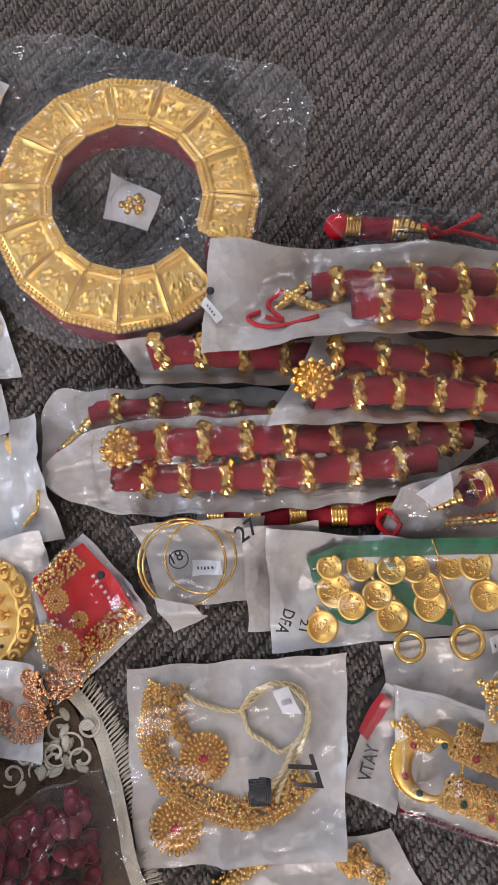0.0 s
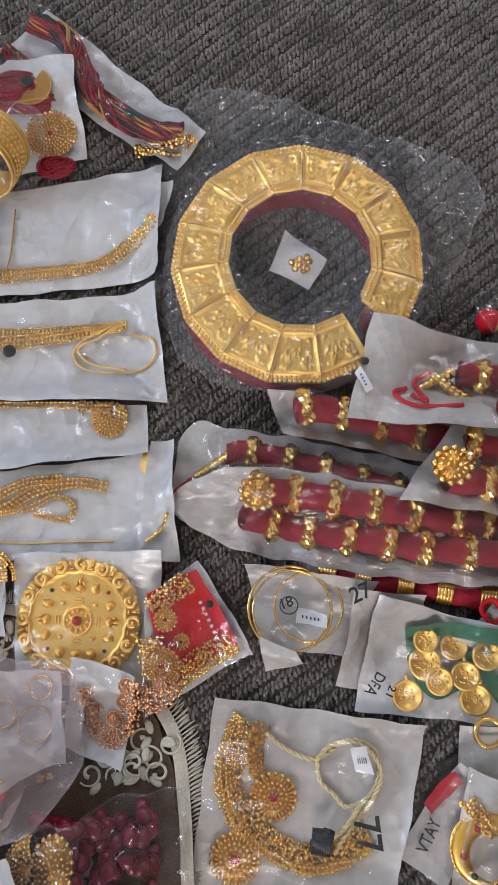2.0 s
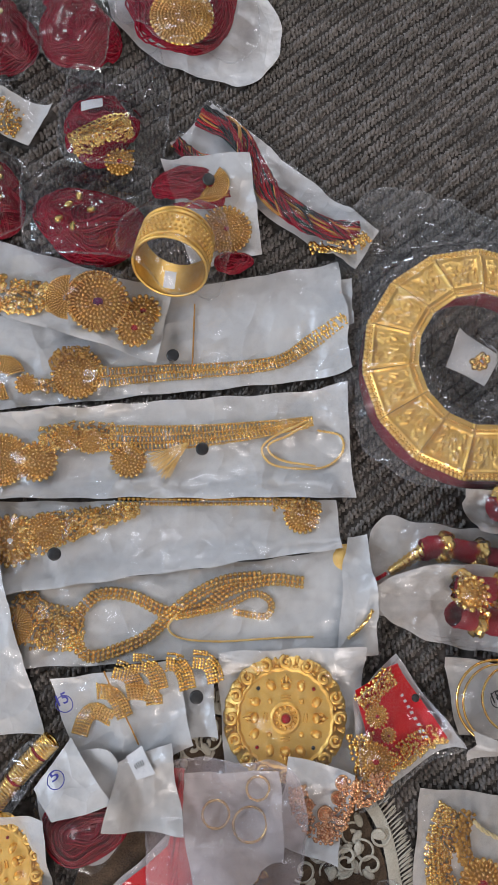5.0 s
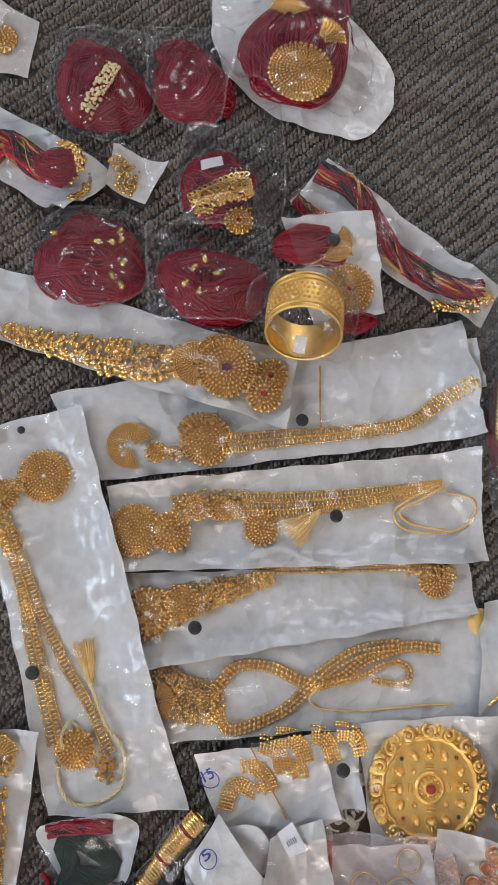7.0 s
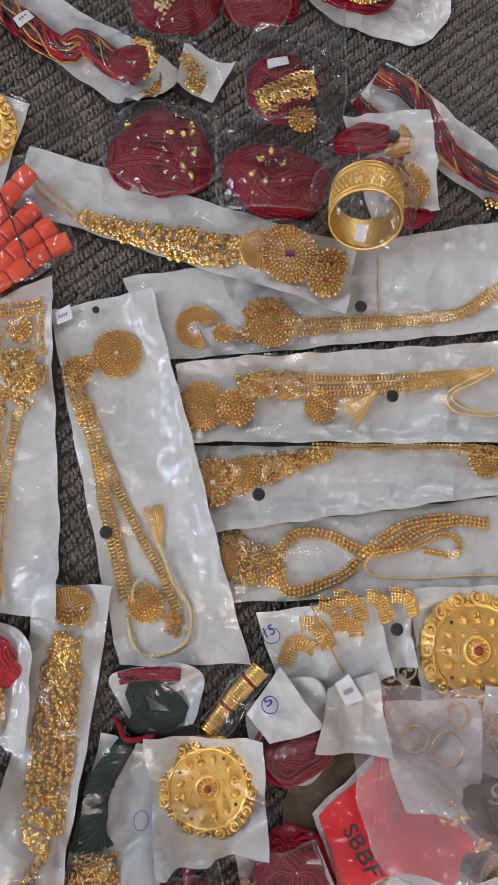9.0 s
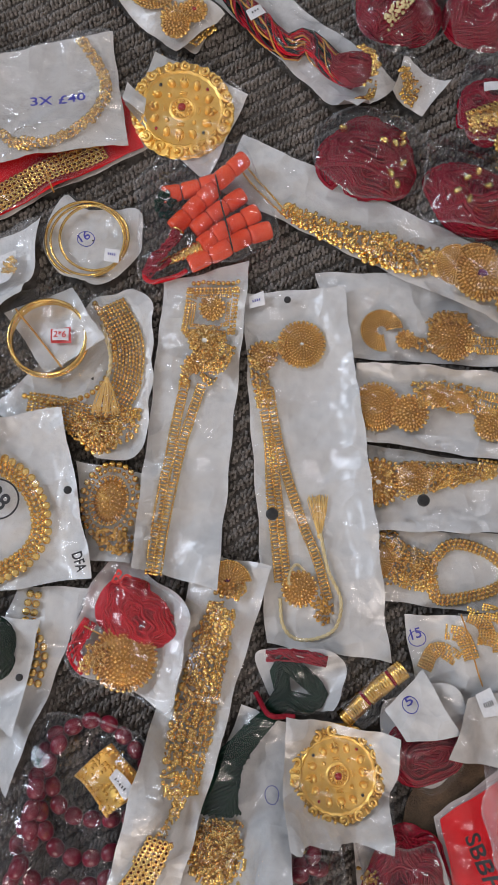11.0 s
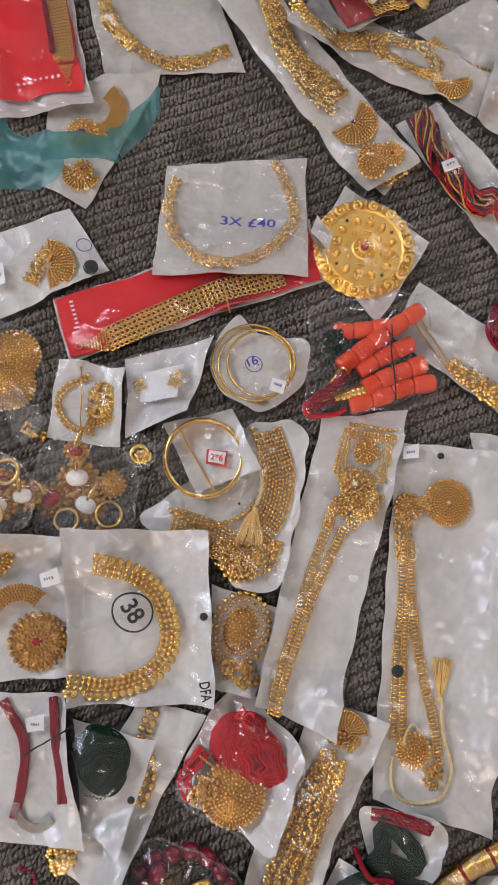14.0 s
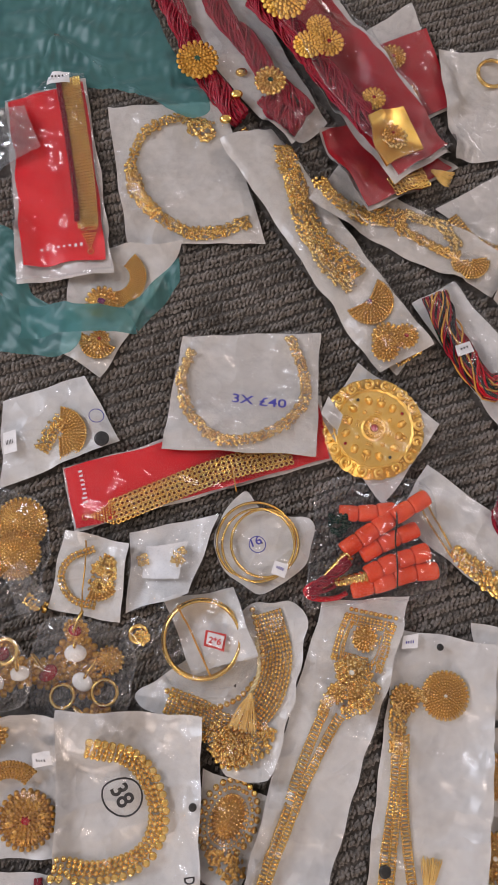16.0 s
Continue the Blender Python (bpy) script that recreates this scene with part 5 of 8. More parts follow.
cover(p, Q)

# the packet marked 77
Q = [(-8.5, 6.7), (8.0, 5.6), (5.5, -8.2), (-9.7, -7.3)]
p = packet("choker_packet", Q, "white packet with a gold choker, earrings and cream cord", mat="tissue")
cluster(p, [(-5.9, 5.1), (-6.7, 3.4), (-7.1, 1.0), (-6.4, -1.4), (-4.5, -3.2), (-1.4, -4.6), (1.6, -4.1), (3.7, -2.7)], 2.2, 700, "gold", "choker", 0.0017)
strands(p, [(-7.0, 4.8), (-7.5, 2.2), (-6.9, -1.1), (-4.6, -3.8), (-1.1, -5.2), (2.3, -4.6)], 2, 0.0017, "gold", "choker_edge", 2.4)
cluster(p, [(-4.6, 4.9), (-5.2, 3.1), (-4.8, 1.0)], 1.3, 200, "old_gold")
medallion(p, (-3.6, -0.3), 1.71, "gold", "ruby", 5, "earring", stone_r=0.2)
medallion(p, (-6.3, -4.8), 1.80, "gold", "ruby", 5, "earring", stone_r=0.2)
cord(p, [(-4.3, 4.4), (-3.1, 3.4), (-0.5, 2.6), (2.1, 4.1), (4.3, 3.1), (4.0, 0.5), (2.1, -0.8), (1.0, 0.1), (-0.1, 1.1), (-0.3, 2.8)], 0.0016)
cord(p, [(-0.5, 2.5), (0.8, 3.8), (2.9, 3.9), (4.5, 2.1), (3.7, -0.3), (1.8, -2.8), (1.2, -3.9)], 0.0016)
cord(p, [(3.1, -0.2), (2.2, -1.6), (0.9, -3.0)], 0.0016)
part("cord_knot", many(Geo(), BALL, [(*np.array((-0.4, 2.5)) / 100, 0.008)], np.full((1, 3), 0.0034)), "gold", p)
sticker(p, [(2.2, 3.7), (3.4, 3.9), (3.9, 1.9), (2.6, 1.8)], bars=3)
cover(p, Q)
written(p, "77", (2.3, -1.2), (2.7, -3.7), "ink", 2.0, 0.012)
t = np.linspace(0, 1, 60)
blot = [np.array(q) / 100 for q in ((-0.6, -2.0), (1.0, -2.1), (0.8, -3.9), (-0.7, -3.8))]
for turn in (0, 1):
    u, w = (t, 0.5 + 0.5 * np.sin(t * 62)) if turn == 0 else (0.5 + 0.48 * np.sin(t * 55), t)
    q = sum(((1 - u) * (1 - w), u * (1 - w), u * w, (1 - u) * w)[k][:, None] * blot[k] for k in range(4))
    part("scribble", tube(Geo(), np.column_stack([q, drape(q[:, 0], q[:, 1], 0.0010, 1, 2)]), 0.0009, 4), "ink", p, "scribbled black ink", rest=False)

# ---- the woven mat with its fringe ----
Q = [(-31.0, 11.8), (-10.4, 5.4), (-8.4, -8.4), (-34.3, -10.2)]
p = thing("place_mat", middle(Q), "brown woven mat with cream scrolls and a cream fringe", "place mat")
MAT_EDGE = [(-29.4, 10.3), (-24.6, 11.8), (-17.4, 8.8), (-12.5, 3.9), (-11.0, -1.8), (-10.3, -8.5), (-21.2, -11.6), (-35.2, -10.3), (-34.5, 3.7)]
lay_sheet(MAT_EDGE, "mat_cloth", "mat", p, blob=True, lift=0.0, wrinkle=0.0003, thick=0.0012)
RIM = [(-30.1, 10.5), (-27.8, 11.6), (-24.6, 12.1), (-17.5, 9.2), (-12.3, 4.2), (-10.8, -1.8), (-10.0, -8.5)]
OUT = [(-30.8, 12.0), (-27.5, 13.1), (-23.8, 13.8), (-15.3, 10.2), (-10.4, 4.9), (-8.8, -1.6), (-8.1, -8.4)]
a, b = curve(RIM, 0.003), curve(OUT, 0.003)
b = np.stack([np.interp(np.linspace(0, 1, len(a)), np.linspace(0, 1, len(b)), b[:, k]) for k in (0, 1)], 1)
x, y = np.stack([a[:, 0] + (b[:, 0] - a[:, 0]) * k for k in np.linspace(0, 0.5, 6)]), np.stack([a[:, 1] + (b[:, 1] - a[:, 1]) * k for k in np.linspace(0, 0.5, 6)])
part("mat_border", solid_sheet(Geo(), x, y, drape(x, y, 0.0010, 1, 1) + 0.0003 * np.sin(np.arange(len(a)) * 1.9), 0.0008), "cream", p)
g = Geo()
for k in range(0, len(a) * 4):
    i = k // 4
    q = a[i] + (b[i] - a[i]) * np.linspace(0.48, RNG.uniform(0.9, 1.08), 5)[:, None] + RNG.normal(0, 0.0007, 2) * np.linspace(0, 1, 5)[:, None] + (k % 4) * 0.0007
    tube(g, np.column_stack([q, 0.0060 - 0.0012 * np.linspace(0, 1, 5) + RNG.random() * 0.001]), 0.00045, 4)
part("fringe", g, "cream", p)


def scroll(centres, size):
    """Cream scrolls and leaves woven into the mat."""
    for k, (cx, cy) in enumerate(centres):
        g = Geo()
        for s in (1, -1):
            t = np.linspace(0.3, 2.3 * np.pi, 26)
            q = size * (0.22 + 0.10 * t) / 100 * 0.5
            t2 = t * s + k * 1.3 + (0 if s > 0 else 2.2)
            px, py = cx / 100 + s * size / 190 + q * np.cos(t2), cy / 100 + q * np.sin(t2)
            z = drape(px, py, 0.0004, 0, 1)
            tube(g, np.stack([px, py, z], 1), np.interp(np.linspace(0, 1, 26), [0, 0.2, 1], [0.0022, 0.0015, 0.0009]), 5)
            w, level = g.v[-1], np.r_[z[0], z, z[-1]].repeat(5)
            w[:, 2] = level + (w[:, 2] - level) * 0.22
        for n in range(3):
            px, py = cx / 100 + 0.011 * math.cos(k + 2.1 * n), cy / 100 + 0.013 * math.sin(k + 2.1 * n)
            many(g, BEAD, [(px, py, float(height(px, py)) + 0.0003)], np.array([[0.0062, 0.0034, 0.0008]]), np.array([k + n * 2.0]))
        part("woven_scroll", g, "cream", p)


scroll([(-12.9, 3.1), (-14.2, 1.9), (-16.7, 0.5), (-28.0, 9.7), (-24.8, 10.0), (-19.4, 5.2), (-24.9, 2.2), (-15.0, 6.8), (-29.6, -6.7), (-21.6, -7.8), (-16.6, -5.8), (-32.6, -3.7), (-13.6, 0.9), (-15.5, 1.6), (-26.7, 10.3), (-29.7, 9.0)], 2.1)

# ---- the stack of long packets ----
Q = [(-15.6, 49.6), (-13.7, 49.7), (-14.4, 45.1), (-15.4, 45.0)]
p = packet("plain_packet", [(-21.2, 48.8), (-14.1, 49.6), (-14.5, 44.5), (-21.0, 44.9)], "plain white packet lying under another", "packet")
Q = [(-51.1, 43.8), (-15.3, 51.2), (-14.6, 40.6), (-46.6, 36.5)]
p = packet("necklace_packet", Q, "long white packet with a gold chain and fan pendants")
fan(p, (-44.2, 39.5), 1.9, 20, 290, stone=None)
cluster(p, [(-42.1, 39.1), (-39.5, 38.9), (-36.8, 38.6)], 1.0, 140)
medallion(p, (-37.8, 40.0), 2.13, "gold", None, 6, "pendant")
cluster(p, [(-40.1, 40.8), (-38.8, 41.8), (-36.9, 41.8)], 1.0, 90, "old_gold")
medallion(p, (-42.0, 38.9), 0.82, "gold", None, 3, "pendant")
ladder(p, [(-36.4, 40.2), (-31.3, 40.7), (-25.4, 41.2), (-20.3, 42.1), (-17.8, 43.9), (-15.3, 45.3)], 0.62)
ladder(p, [(-36.4, 39.2), (-31.3, 40.0), (-25.4, 40.7), (-20.4, 41.6), (-17.5, 43.4), (-15.2, 44.8)], 0.62)
elastic(p, (-28.0, 46.8), (-28.0, 39.8))
cover(p, Q)
snap(p, (-29.7, 41.8))
Q = [(-42.6, 21.4), (-15.4, 25.6), (-12.9, 17.4), (-40.6, 15.5)]
p = packet("necklace_packet", Q, "long white packet with a looped gold bead chain")
cluster(p, [(-42.1, 20.4), (-40.5, 19.3), (-38.2, 18.8), (-36.1, 18.8)], 4.0, 420, "gold", taper=(1.1, 0.8))
fan(p, (-41.6, 18.9), 1.5, -80, 80, stone=None)
strands(p, [(-36.6, 19.9), (-35.0, 21.5), (-32.2, 21.4), (-29.4, 20.2), (-26.6, 20.5), (-24.2, 22.1), (-20.9, 23.0), (-18.2, 22.8)], 3, 0.0020, "gold", "bead_chain", 1.8)
strands(p, [(-36.6, 18.2), (-35.7, 16.6), (-33.6, 17.0), (-30.8, 18.3), (-29.0, 20.1), (-27.1, 21.6), (-24.7, 22.8), (-21.8, 23.2)], 3, 0.0020, "gold", "bead_chain", 1.8)
strands(p, [(-28.5, 19.9), (-24.7, 20.7), (-22.3, 21.8), (-20.8, 21.2), (-21.2, 20.0), (-23.8, 20.3)], 2, 0.0017, "gold", "bead_chain", 1.8)
cord(p, [(-28.5, 20.1), (-29.2, 19.0), (-28.1, 18.1), (-24.8, 17.9), (-21.0, 18.2), (-17.2, 18.4)], 0.0009, "tassel", twist=False)
cover(p, Q)
Q = [(-44.6, 28.9), (-15.3, 29.8), (-14.8, 25.7), (-43.2, 21.3)]
p = packet("necklace_packet", Q, "long white packet with a gold flower pendant necklace")
medallion(p, (-42.4, 25.7), 2.01, "gold", "pearl", 4, "flower_pendant", petals=8, stone_r=0.1)
cluster(p, [(-40.6, 26.2), (-38.8, 26.8), (-36.0, 27.6), (-32.2, 28.6)], 2.9, 520, "gold", taper=(1.15, 0.35))
medallion(p, (-39.5, 26.6), 1.38, "gold", None, 5)
strands(p, [(-33.7, 29.2), (-28.4, 29.3), (-21.7, 29.5), (-18.7, 29.5)], 2, 0.0019, "gold", "bead_chain", 2.2)
medallion(p, (-18.3, 28.4), 1.44, "gold", None, 5, "pendant")
cluster(p, [(-20.7, 29.3), (-18.7, 29.3), (-16.8, 29.0)], 1.0, 90)
cover(p, Q)
snap(p, (-38.5, 24.7))
Q = [(-46.1, 36.1), (-14.9, 39.5), (-13.6, 30.0), (-44.7, 29.1)]
p = packet("necklace_packet", Q, "long white packet with a gold fan necklace and tassel")
medallion(p, (-43.6, 32.4), 2.15, "gold", None, 7, "pendant", tall=0.006)
medallion(p, (-40.6, 32.3), 1.59, "gold", None, 5, "pendant", tall=0.006)
cluster(p, [(-40.3, 34.1), (-38.5, 34.6), (-34.6, 34.6)], 2.4, 260)
medallion(p, (-38.5, 34.3), 1.04, "gold", None, 4)
medallion(p, (-36.3, 34.1), 0.95, "gold", None, 4)
ladder(p, [(-34.7, 35.3), (-30.3, 35.4), (-24.5, 35.8), (-17.5, 36.6)], 0.62)
ladder(p, [(-34.6, 34.5), (-30.3, 34.6), (-24.5, 35.2), (-17.5, 36.5)], 0.62)
ladder(p, [(-34.6, 33.8), (-30.3, 34.0), (-24.5, 34.8), (-18.0, 36.2)], 0.6)
medallion(p, (-33.1, 32.7), 1.43, "gold", None, 5, "pendant")
tassel(p, (-28.4, 34.0), (-30.8, 32.0), 2.2)
for q in ([(-18.0, 36.4), (-20.5, 35.2), (-21.8, 34.0), (-20.6, 32.6), (-16.7, 32.5), (-14.9, 33.8), (-15.1, 35.3), (-17.0, 35.8)], [(-17.5, 36.4), (-19.5, 35.2), (-21.3, 34.2), (-20.1, 33.1), (-17.2, 32.6)]):
    cord(p, q, 0.0010, "tassel")
cover(p, Q)
snap(p, (-26.9, 33.7))

# slanting packet with a clustered necklace
Q = [(-60.1, 56.1), (-30.0, 47.7), (-31.0, 40.9), (-61.1, 50.1)]
p = packet("necklace_packet", Q, "slanting white packet with a clustered gold necklace and purple stone")
strands(p, [(-59.9, 53.4), (-57.7, 51.5), (-55.2, 49.5)], 1, 0.0012, "gold", "fine_chain", gap=1.8)
strands(p, [(-60.1, 52.8), (-58.1, 50.9), (-55.2, 48.9)], 1, 0.0012, "gold", "fine_chain", gap=1.8)
cluster(p, [(-54.9, 49.2), (-51.8, 48.4), (-48.4, 47.7), (-45.1, 47.2)], 2.8, 560, "gold", taper=(0.5, 1.1), r=0.0027)
cluster(p, [(-46.3, 47.8), (-43.0, 47.6), (-40.0, 47.3)], 1.5, 280, "gold", r=0.0026)
cluster(p, [(-46.6, 46.4), (-43.8, 45.8), (-39.8, 46.0)], 1.5, 260, "gold", r=0.0026)
fan(p, (-36.6, 46.6), 2.5, 60, 330, stone=None)
medallion(p, (-36.2, 46.1), 2.49, "gold", "purple", 6, "pendant", stone_r=0.16)
fan(p, (-38.7, 46.3), 1.9, 90, 270, stone=None)
medallion(p, (-32.4, 45.6), 1.40, "gold", "ruby", 4)
medallion(p, (-33.0, 43.9), 1.49, "gold", "ruby", 4)
cover(p, Q)

# upright packet with a long double chain
Q = [(-57.4, 40.6), (-48.3, 42.8), (-38.8, 10.5), (-49.7, 10.2)]
p = packet("necklace_packet", Q, "long white packet with a gold pendant, chains and cream cord")
medallion(p, (-51.2, 36.8), 2.10, "gold", "pearl", 7, "pendant", stone_r=0.07)
medallion(p, (-54.5, 35.1), 1.25, "gold", None, 4)
cluster(p, [(-54.0, 36.0), (-52.8, 36.1)], 1.0, 50)
cluster(p, [(-54.9, 34.6), (-54.2, 32.6), (-53.4, 30.6)], 1.5, 190)
ladder(p, [(-54.1, 32.1), (-52.6, 27.6), (-51.5, 22.7), (-50.4, 18.9), (-49.5, 15.6)], 0.7)
ladder(p, [(-53.4, 32.2), (-51.8, 27.8), (-50.3, 24.5), (-48.3, 20.8), (-46.6, 18.1), (-45.1, 14.9)], 0.7)
ladder(p, [(-52.4, 27.7), (-50.9, 22.8), (-49.8, 19.0), (-48.8, 15.7)], 0.6)
tassel(p, (-46.7, 20.1), (-47.5, 23.5), 1.6)
cord(p, [(-46.7, 20.3), (-45.5, 17.3), (-44.0, 15.1), (-44.0, 12.7), (-45.5, 11.4), (-47.4, 11.1), (-48.6, 12.1), (-49.2, 14.2)], 0.0014)
cord(p, [(-47.1, 16.5), (-48.3, 17.3), (-48.8, 16.0), (-48.0, 14.4)], 0.0012)
medallion(p, (-47.7, 15.3), 1.47, "gold", None, 5, "pendant")
cluster(p, [(-46.1, 14.7), (-44.9, 14.0), (-45.7, 12.8)], 1.2, 110, "old_gold")
cover(p, Q)
snap(p, (-51.2, 21.2))
snap(p, (-53.2, 40.6), 0.32)
sticker(p, [(-56.7, 40.2), (-55.5, 40.9), (-55.1, 39.7), (-56.4, 39.1)], bars=2, ink="blue_ink")

# ---- heaps in the north: thread skeins, bead bundles, the wide bracelet ----
Q = [(-36.7, 85.8), (-30.2, 86.9), (-25.8, 82.3), (-20.6, 74.9), (-23.3, 68.7), (-29.2, 69.6), (-33.4, 71.4), (-37.7, 77.4)]
p = packet("necklace_packet", Q, "white packet with maroon beads and a round gold pendant", blob=True)
tangle(p, (-29.7, 77.0), (5.8, 5.0), 150, 0.0010, "seed", "bead_hank", 60, 0.030)
medallion(p, (-30.0, 72.9), 2.78, "gold", None, 8, "pendant", tall=0.007)
fan(p, (-28.4, 75.6), 2.4, 0, 80, stone=None)
fan(p, (-31.0, 78.2), 1.8, 20, 160, stone=None)
cover(p, [(-36.7, 85.8), (-30.2, 86.9), (-25.8, 82.3), (-22.7, 74.8), (-23.8, 71.3), (-29.2, 69.6), (-33.4, 71.4), (-37.7, 77.4)], "crisp", True, 0.0024)


def skein_bag(Q, at, size, label, turn=0.0, n=150, tall=0.028, gold=0, mat="seed", r=0.0009):
    p = clear_bag("bead_skein_bag", Q, label, "bead bag")
    tangle(p, at, size, n, r, mat, "bead_skein", turn, tall, curl=1.1)
    for k in range(gold):
        q = np.array(at) / 100 + RNG.uniform(-0.7, 0.7, 2) * np.array(size) / 100
        part("gold_bead", many(Geo(), BALL, [(*q, float(height(*q)) + 0.001)], np.array([[0.0045, 0.0032, 0.0034]]), np.array([RNG.uniform(0, 3)])), "gold", p)
    cover(p, Q, "crisp", True, 0.0024)
    return p


skein_bag([(-51.1, 77.2), (-45.5, 78.4), (-42.3, 75.4), (-43.2, 69.2), (-46.4, 66.7), (-51.2, 68.5), (-52.4, 72.6)], (-47.8, 72.3), (3.9, 4.2), "clear bag with a skein of maroon beads and a cream card", 0)
p = bpy.data.objects["bead_skein_bag"]
cluster(p, [(-46.3, 72.3), (-47.7, 69.8), (-48.8, 68.4)], 1.2, 90, "cord", "cream_tassel")
skein_bag([(-43.1, 78.2), (-37.6, 78.0), (-35.7, 75.2), (-37.5, 68.3), (-41.1, 68.4), (-43.4, 70.3), (-43.7, 75.4)], (-39.9, 73.0), (3.4, 3.9), "clear bag with a skein of maroon seed beads", 30)
skein_bag([(-52.3, 59.0), (-46.4, 60.4), (-43.1, 58.3), (-42.5, 53.6), (-46.1, 51.3), (-50.5, 51.5), (-53.5, 54.8)], (-48.1, 55.6), (4.6, 3.7), "clear bag with maroon bead strings and gold spacers", -20, gold=8)
skein_bag([(-42.4, 59.4), (-33.8, 60.2), (-31.8, 57.1), (-32.0, 51.3), (-35.3, 49.9), (-42.2, 50.5), (-43.2, 55.1)], (-37.5, 53.6), (4.6, 3.2), "clear bag with looped maroon bead strings", 0, gold=5)

Q = [(-40.5, 67.0), (-36.5, 68.4), (-31.5, 69.2), (-31.3, 59.8), (-35.3, 59.0), (-39.9, 59.2)]
p = clear_bag("pendant_bag", Q, "clear bag with maroon beads, a gold bar pendant and label")
tangle(p, (-37.2, 63.1), (3.0, 3.4), 90, 0.0010, "seed", "bead_hank", 0, 0.020)
filigree(p, [(-39.3, 60.9), (-36.4, 62.1), (-34.4, 62.8)], 2.0, "gold", "bar_pendant", 4)
cluster(p, [(-39.1, 60.3), (-36.4, 61.5), (-34.2, 62.2)], 1.6, 120, "gold", r=0.0013)
medallion(p, (-35.2, 59.8), 1.23, "gold", "ruby", 4, "pendant")
sticker(p, [(-38.7, 64.4), (-36.8, 65.1), (-36.6, 64.1), (-38.5, 63.5)], bars=0)
cover(p, Q, "crisp", True, 0.0024)

# multicoloured thread packets
Q = [(-30.7, 61.7), (-27.0, 66.6), (-11.6, 54.3), (-13.8, 50.2)]
p = packet("thread_packet", Q, "white packet with a twist of maroon, green and ochre threads", "thread packet")
LINE = [(-28.1, 64.9), (-25.0, 63.3), (-23.0, 60.1), (-21.5, 57.5), (-18.9, 55.4), (-15.9, 53.9), (-13.5, 53.7)]
UNDER = H.copy()
for mt, n in (("black", 22), ("red", 7), ("ochre", 9), ("green", 5), ("maroon", 32)):
    H[:] = UNDER
    bundle(p, LINE, 2.3, n, 0.0010, mt, "threads", 1.3)
    bundle(p, [(-30.2, 62.0), (-28.2, 60.5), (-25.6, 60.0), (-23.6, 57.9)], 1.4, n, 0.0006, mt, "threads", 1.2)
cluster(p, [(-17.7, 52.8), (-15.9, 52.2), (-13.8, 52.6), (-12.6, 53.6)], 1.0, 170, "gold", "gold_clasp")
cover(p, Q, "film", False, 0.002)
Q = [(-67.2, 70.5), (-64.2, 74.3), (-46.3, 64.2), (-50.2, 59.1)]
p = packet("thread_packet", Q, "white packet with a sheaf of maroon, ochre and black threads", "thread packet")
LINE = [(-65.6, 72.0), (-62.9, 69.2), (-59.9, 66.5), (-57.3, 65.2), (-55.9, 66.2), (-53.1, 64.3), (-50.4, 63.4)]
UNDER = H.copy()
for mt, n in (("black", 20), ("red", 10), ("ochre", 13), ("green", 5), ("maroon", 30)):
    H[:] = UNDER
    bundle(p, LINE, 2.7, n, 0.0010, mt, "threads", 0.9)
tangle(p, (-51.0, 63.8), (1.9, 1.7), 120, 0.0006, "maroon", "thread_end", 0, 0.012)
cluster(p, [(-50.8, 65.7), (-49.4, 64.8), (-48.9, 62.8), (-50.0, 61.0)], 1.0, 150, "gold", "gold_clasp")
sticker(p, [(-62.0, 67.6), (-60.9, 68.7), (-60.2, 67.9), (-61.3, 66.8)], bars=1)
cover(p, Q, "film", False, 0.002)

Q = [(-46.4, 66.3), (-41.5, 65.1), (-43.6, 61.4), (-47.0, 62.4)]
p = packet("earring_packet", Q, "small white packet with a gold earring", "earring packet")
cluster(p, [(-46.3, 64.9), (-45.0, 63.8), (-45.5, 62.2)], 1.6, 150, "gold")
cover(p, Q)

Q = [(-31.5, 60.0), (-23.6, 60.5), (-22.0, 51.9), (-28.3, 49.9)]
p = packet("pendant_packet", Q, "white packet with maroon beads and a round filigree pendant")
tangle(p, (-28.2, 57.8), (3.3, 2.2), 80, 0.0010, "seed", "bead_hank", 0, 0.012)
tangle(p, (-24.7, 50.7), (1.5, 0.9), 30, 0.0010, "seed", "bead_hank", 0, 0.010)
fan(p, (-27.0, 57.5), 1.7, -120, 60, stone=None)
medallion(p, (-25.4, 53.9), 2.17, "gold", "ruby", 6, "pendant", stone_r=0.1)
elastic(p, (-30.9, 55.3), (-25.3, 56.3))
cover(p, Q)
snap(p, (-27.1, 57.4))

# the wide gold bracelet in its clear wrap
Q = [(-33.8, 53.3), (-29.2, 55.0), (-25.7, 54.4), (-25.1, 49.9), (-26.3, 46.8), (-29.8, 46.7), (-33.2, 48.7), (-34.8, 51.2)]
p = thing("bracelet", (-29.5, 50.9), "wide engraved gold bracelet wrapped in clear plastic", "bracelet")
c0, r0 = (-29.8, 50.1), 3.84
c = np.array(c0) / 100
R = 0.031
ax = np.array([0.12, 0.88, 0.0])
ax = ax / np.linalg.norm(ax)
tip = np.array([ax[0] * 0.86, ax[1] * 0.86, -0.42])
tip /= np.linalg.norm(tip)
side = np.cross(tip, (0, 0, 1.0))
side /= np.linalg.norm(side)
up = np.cross(side, tip)
a = np.linspace(0, 2 * np.pi, 61)
g = Geo()
centre = np.array([c[0], c[1], R * abs(up[2]) + 0.019 * abs(tip[2]) + 0.005])
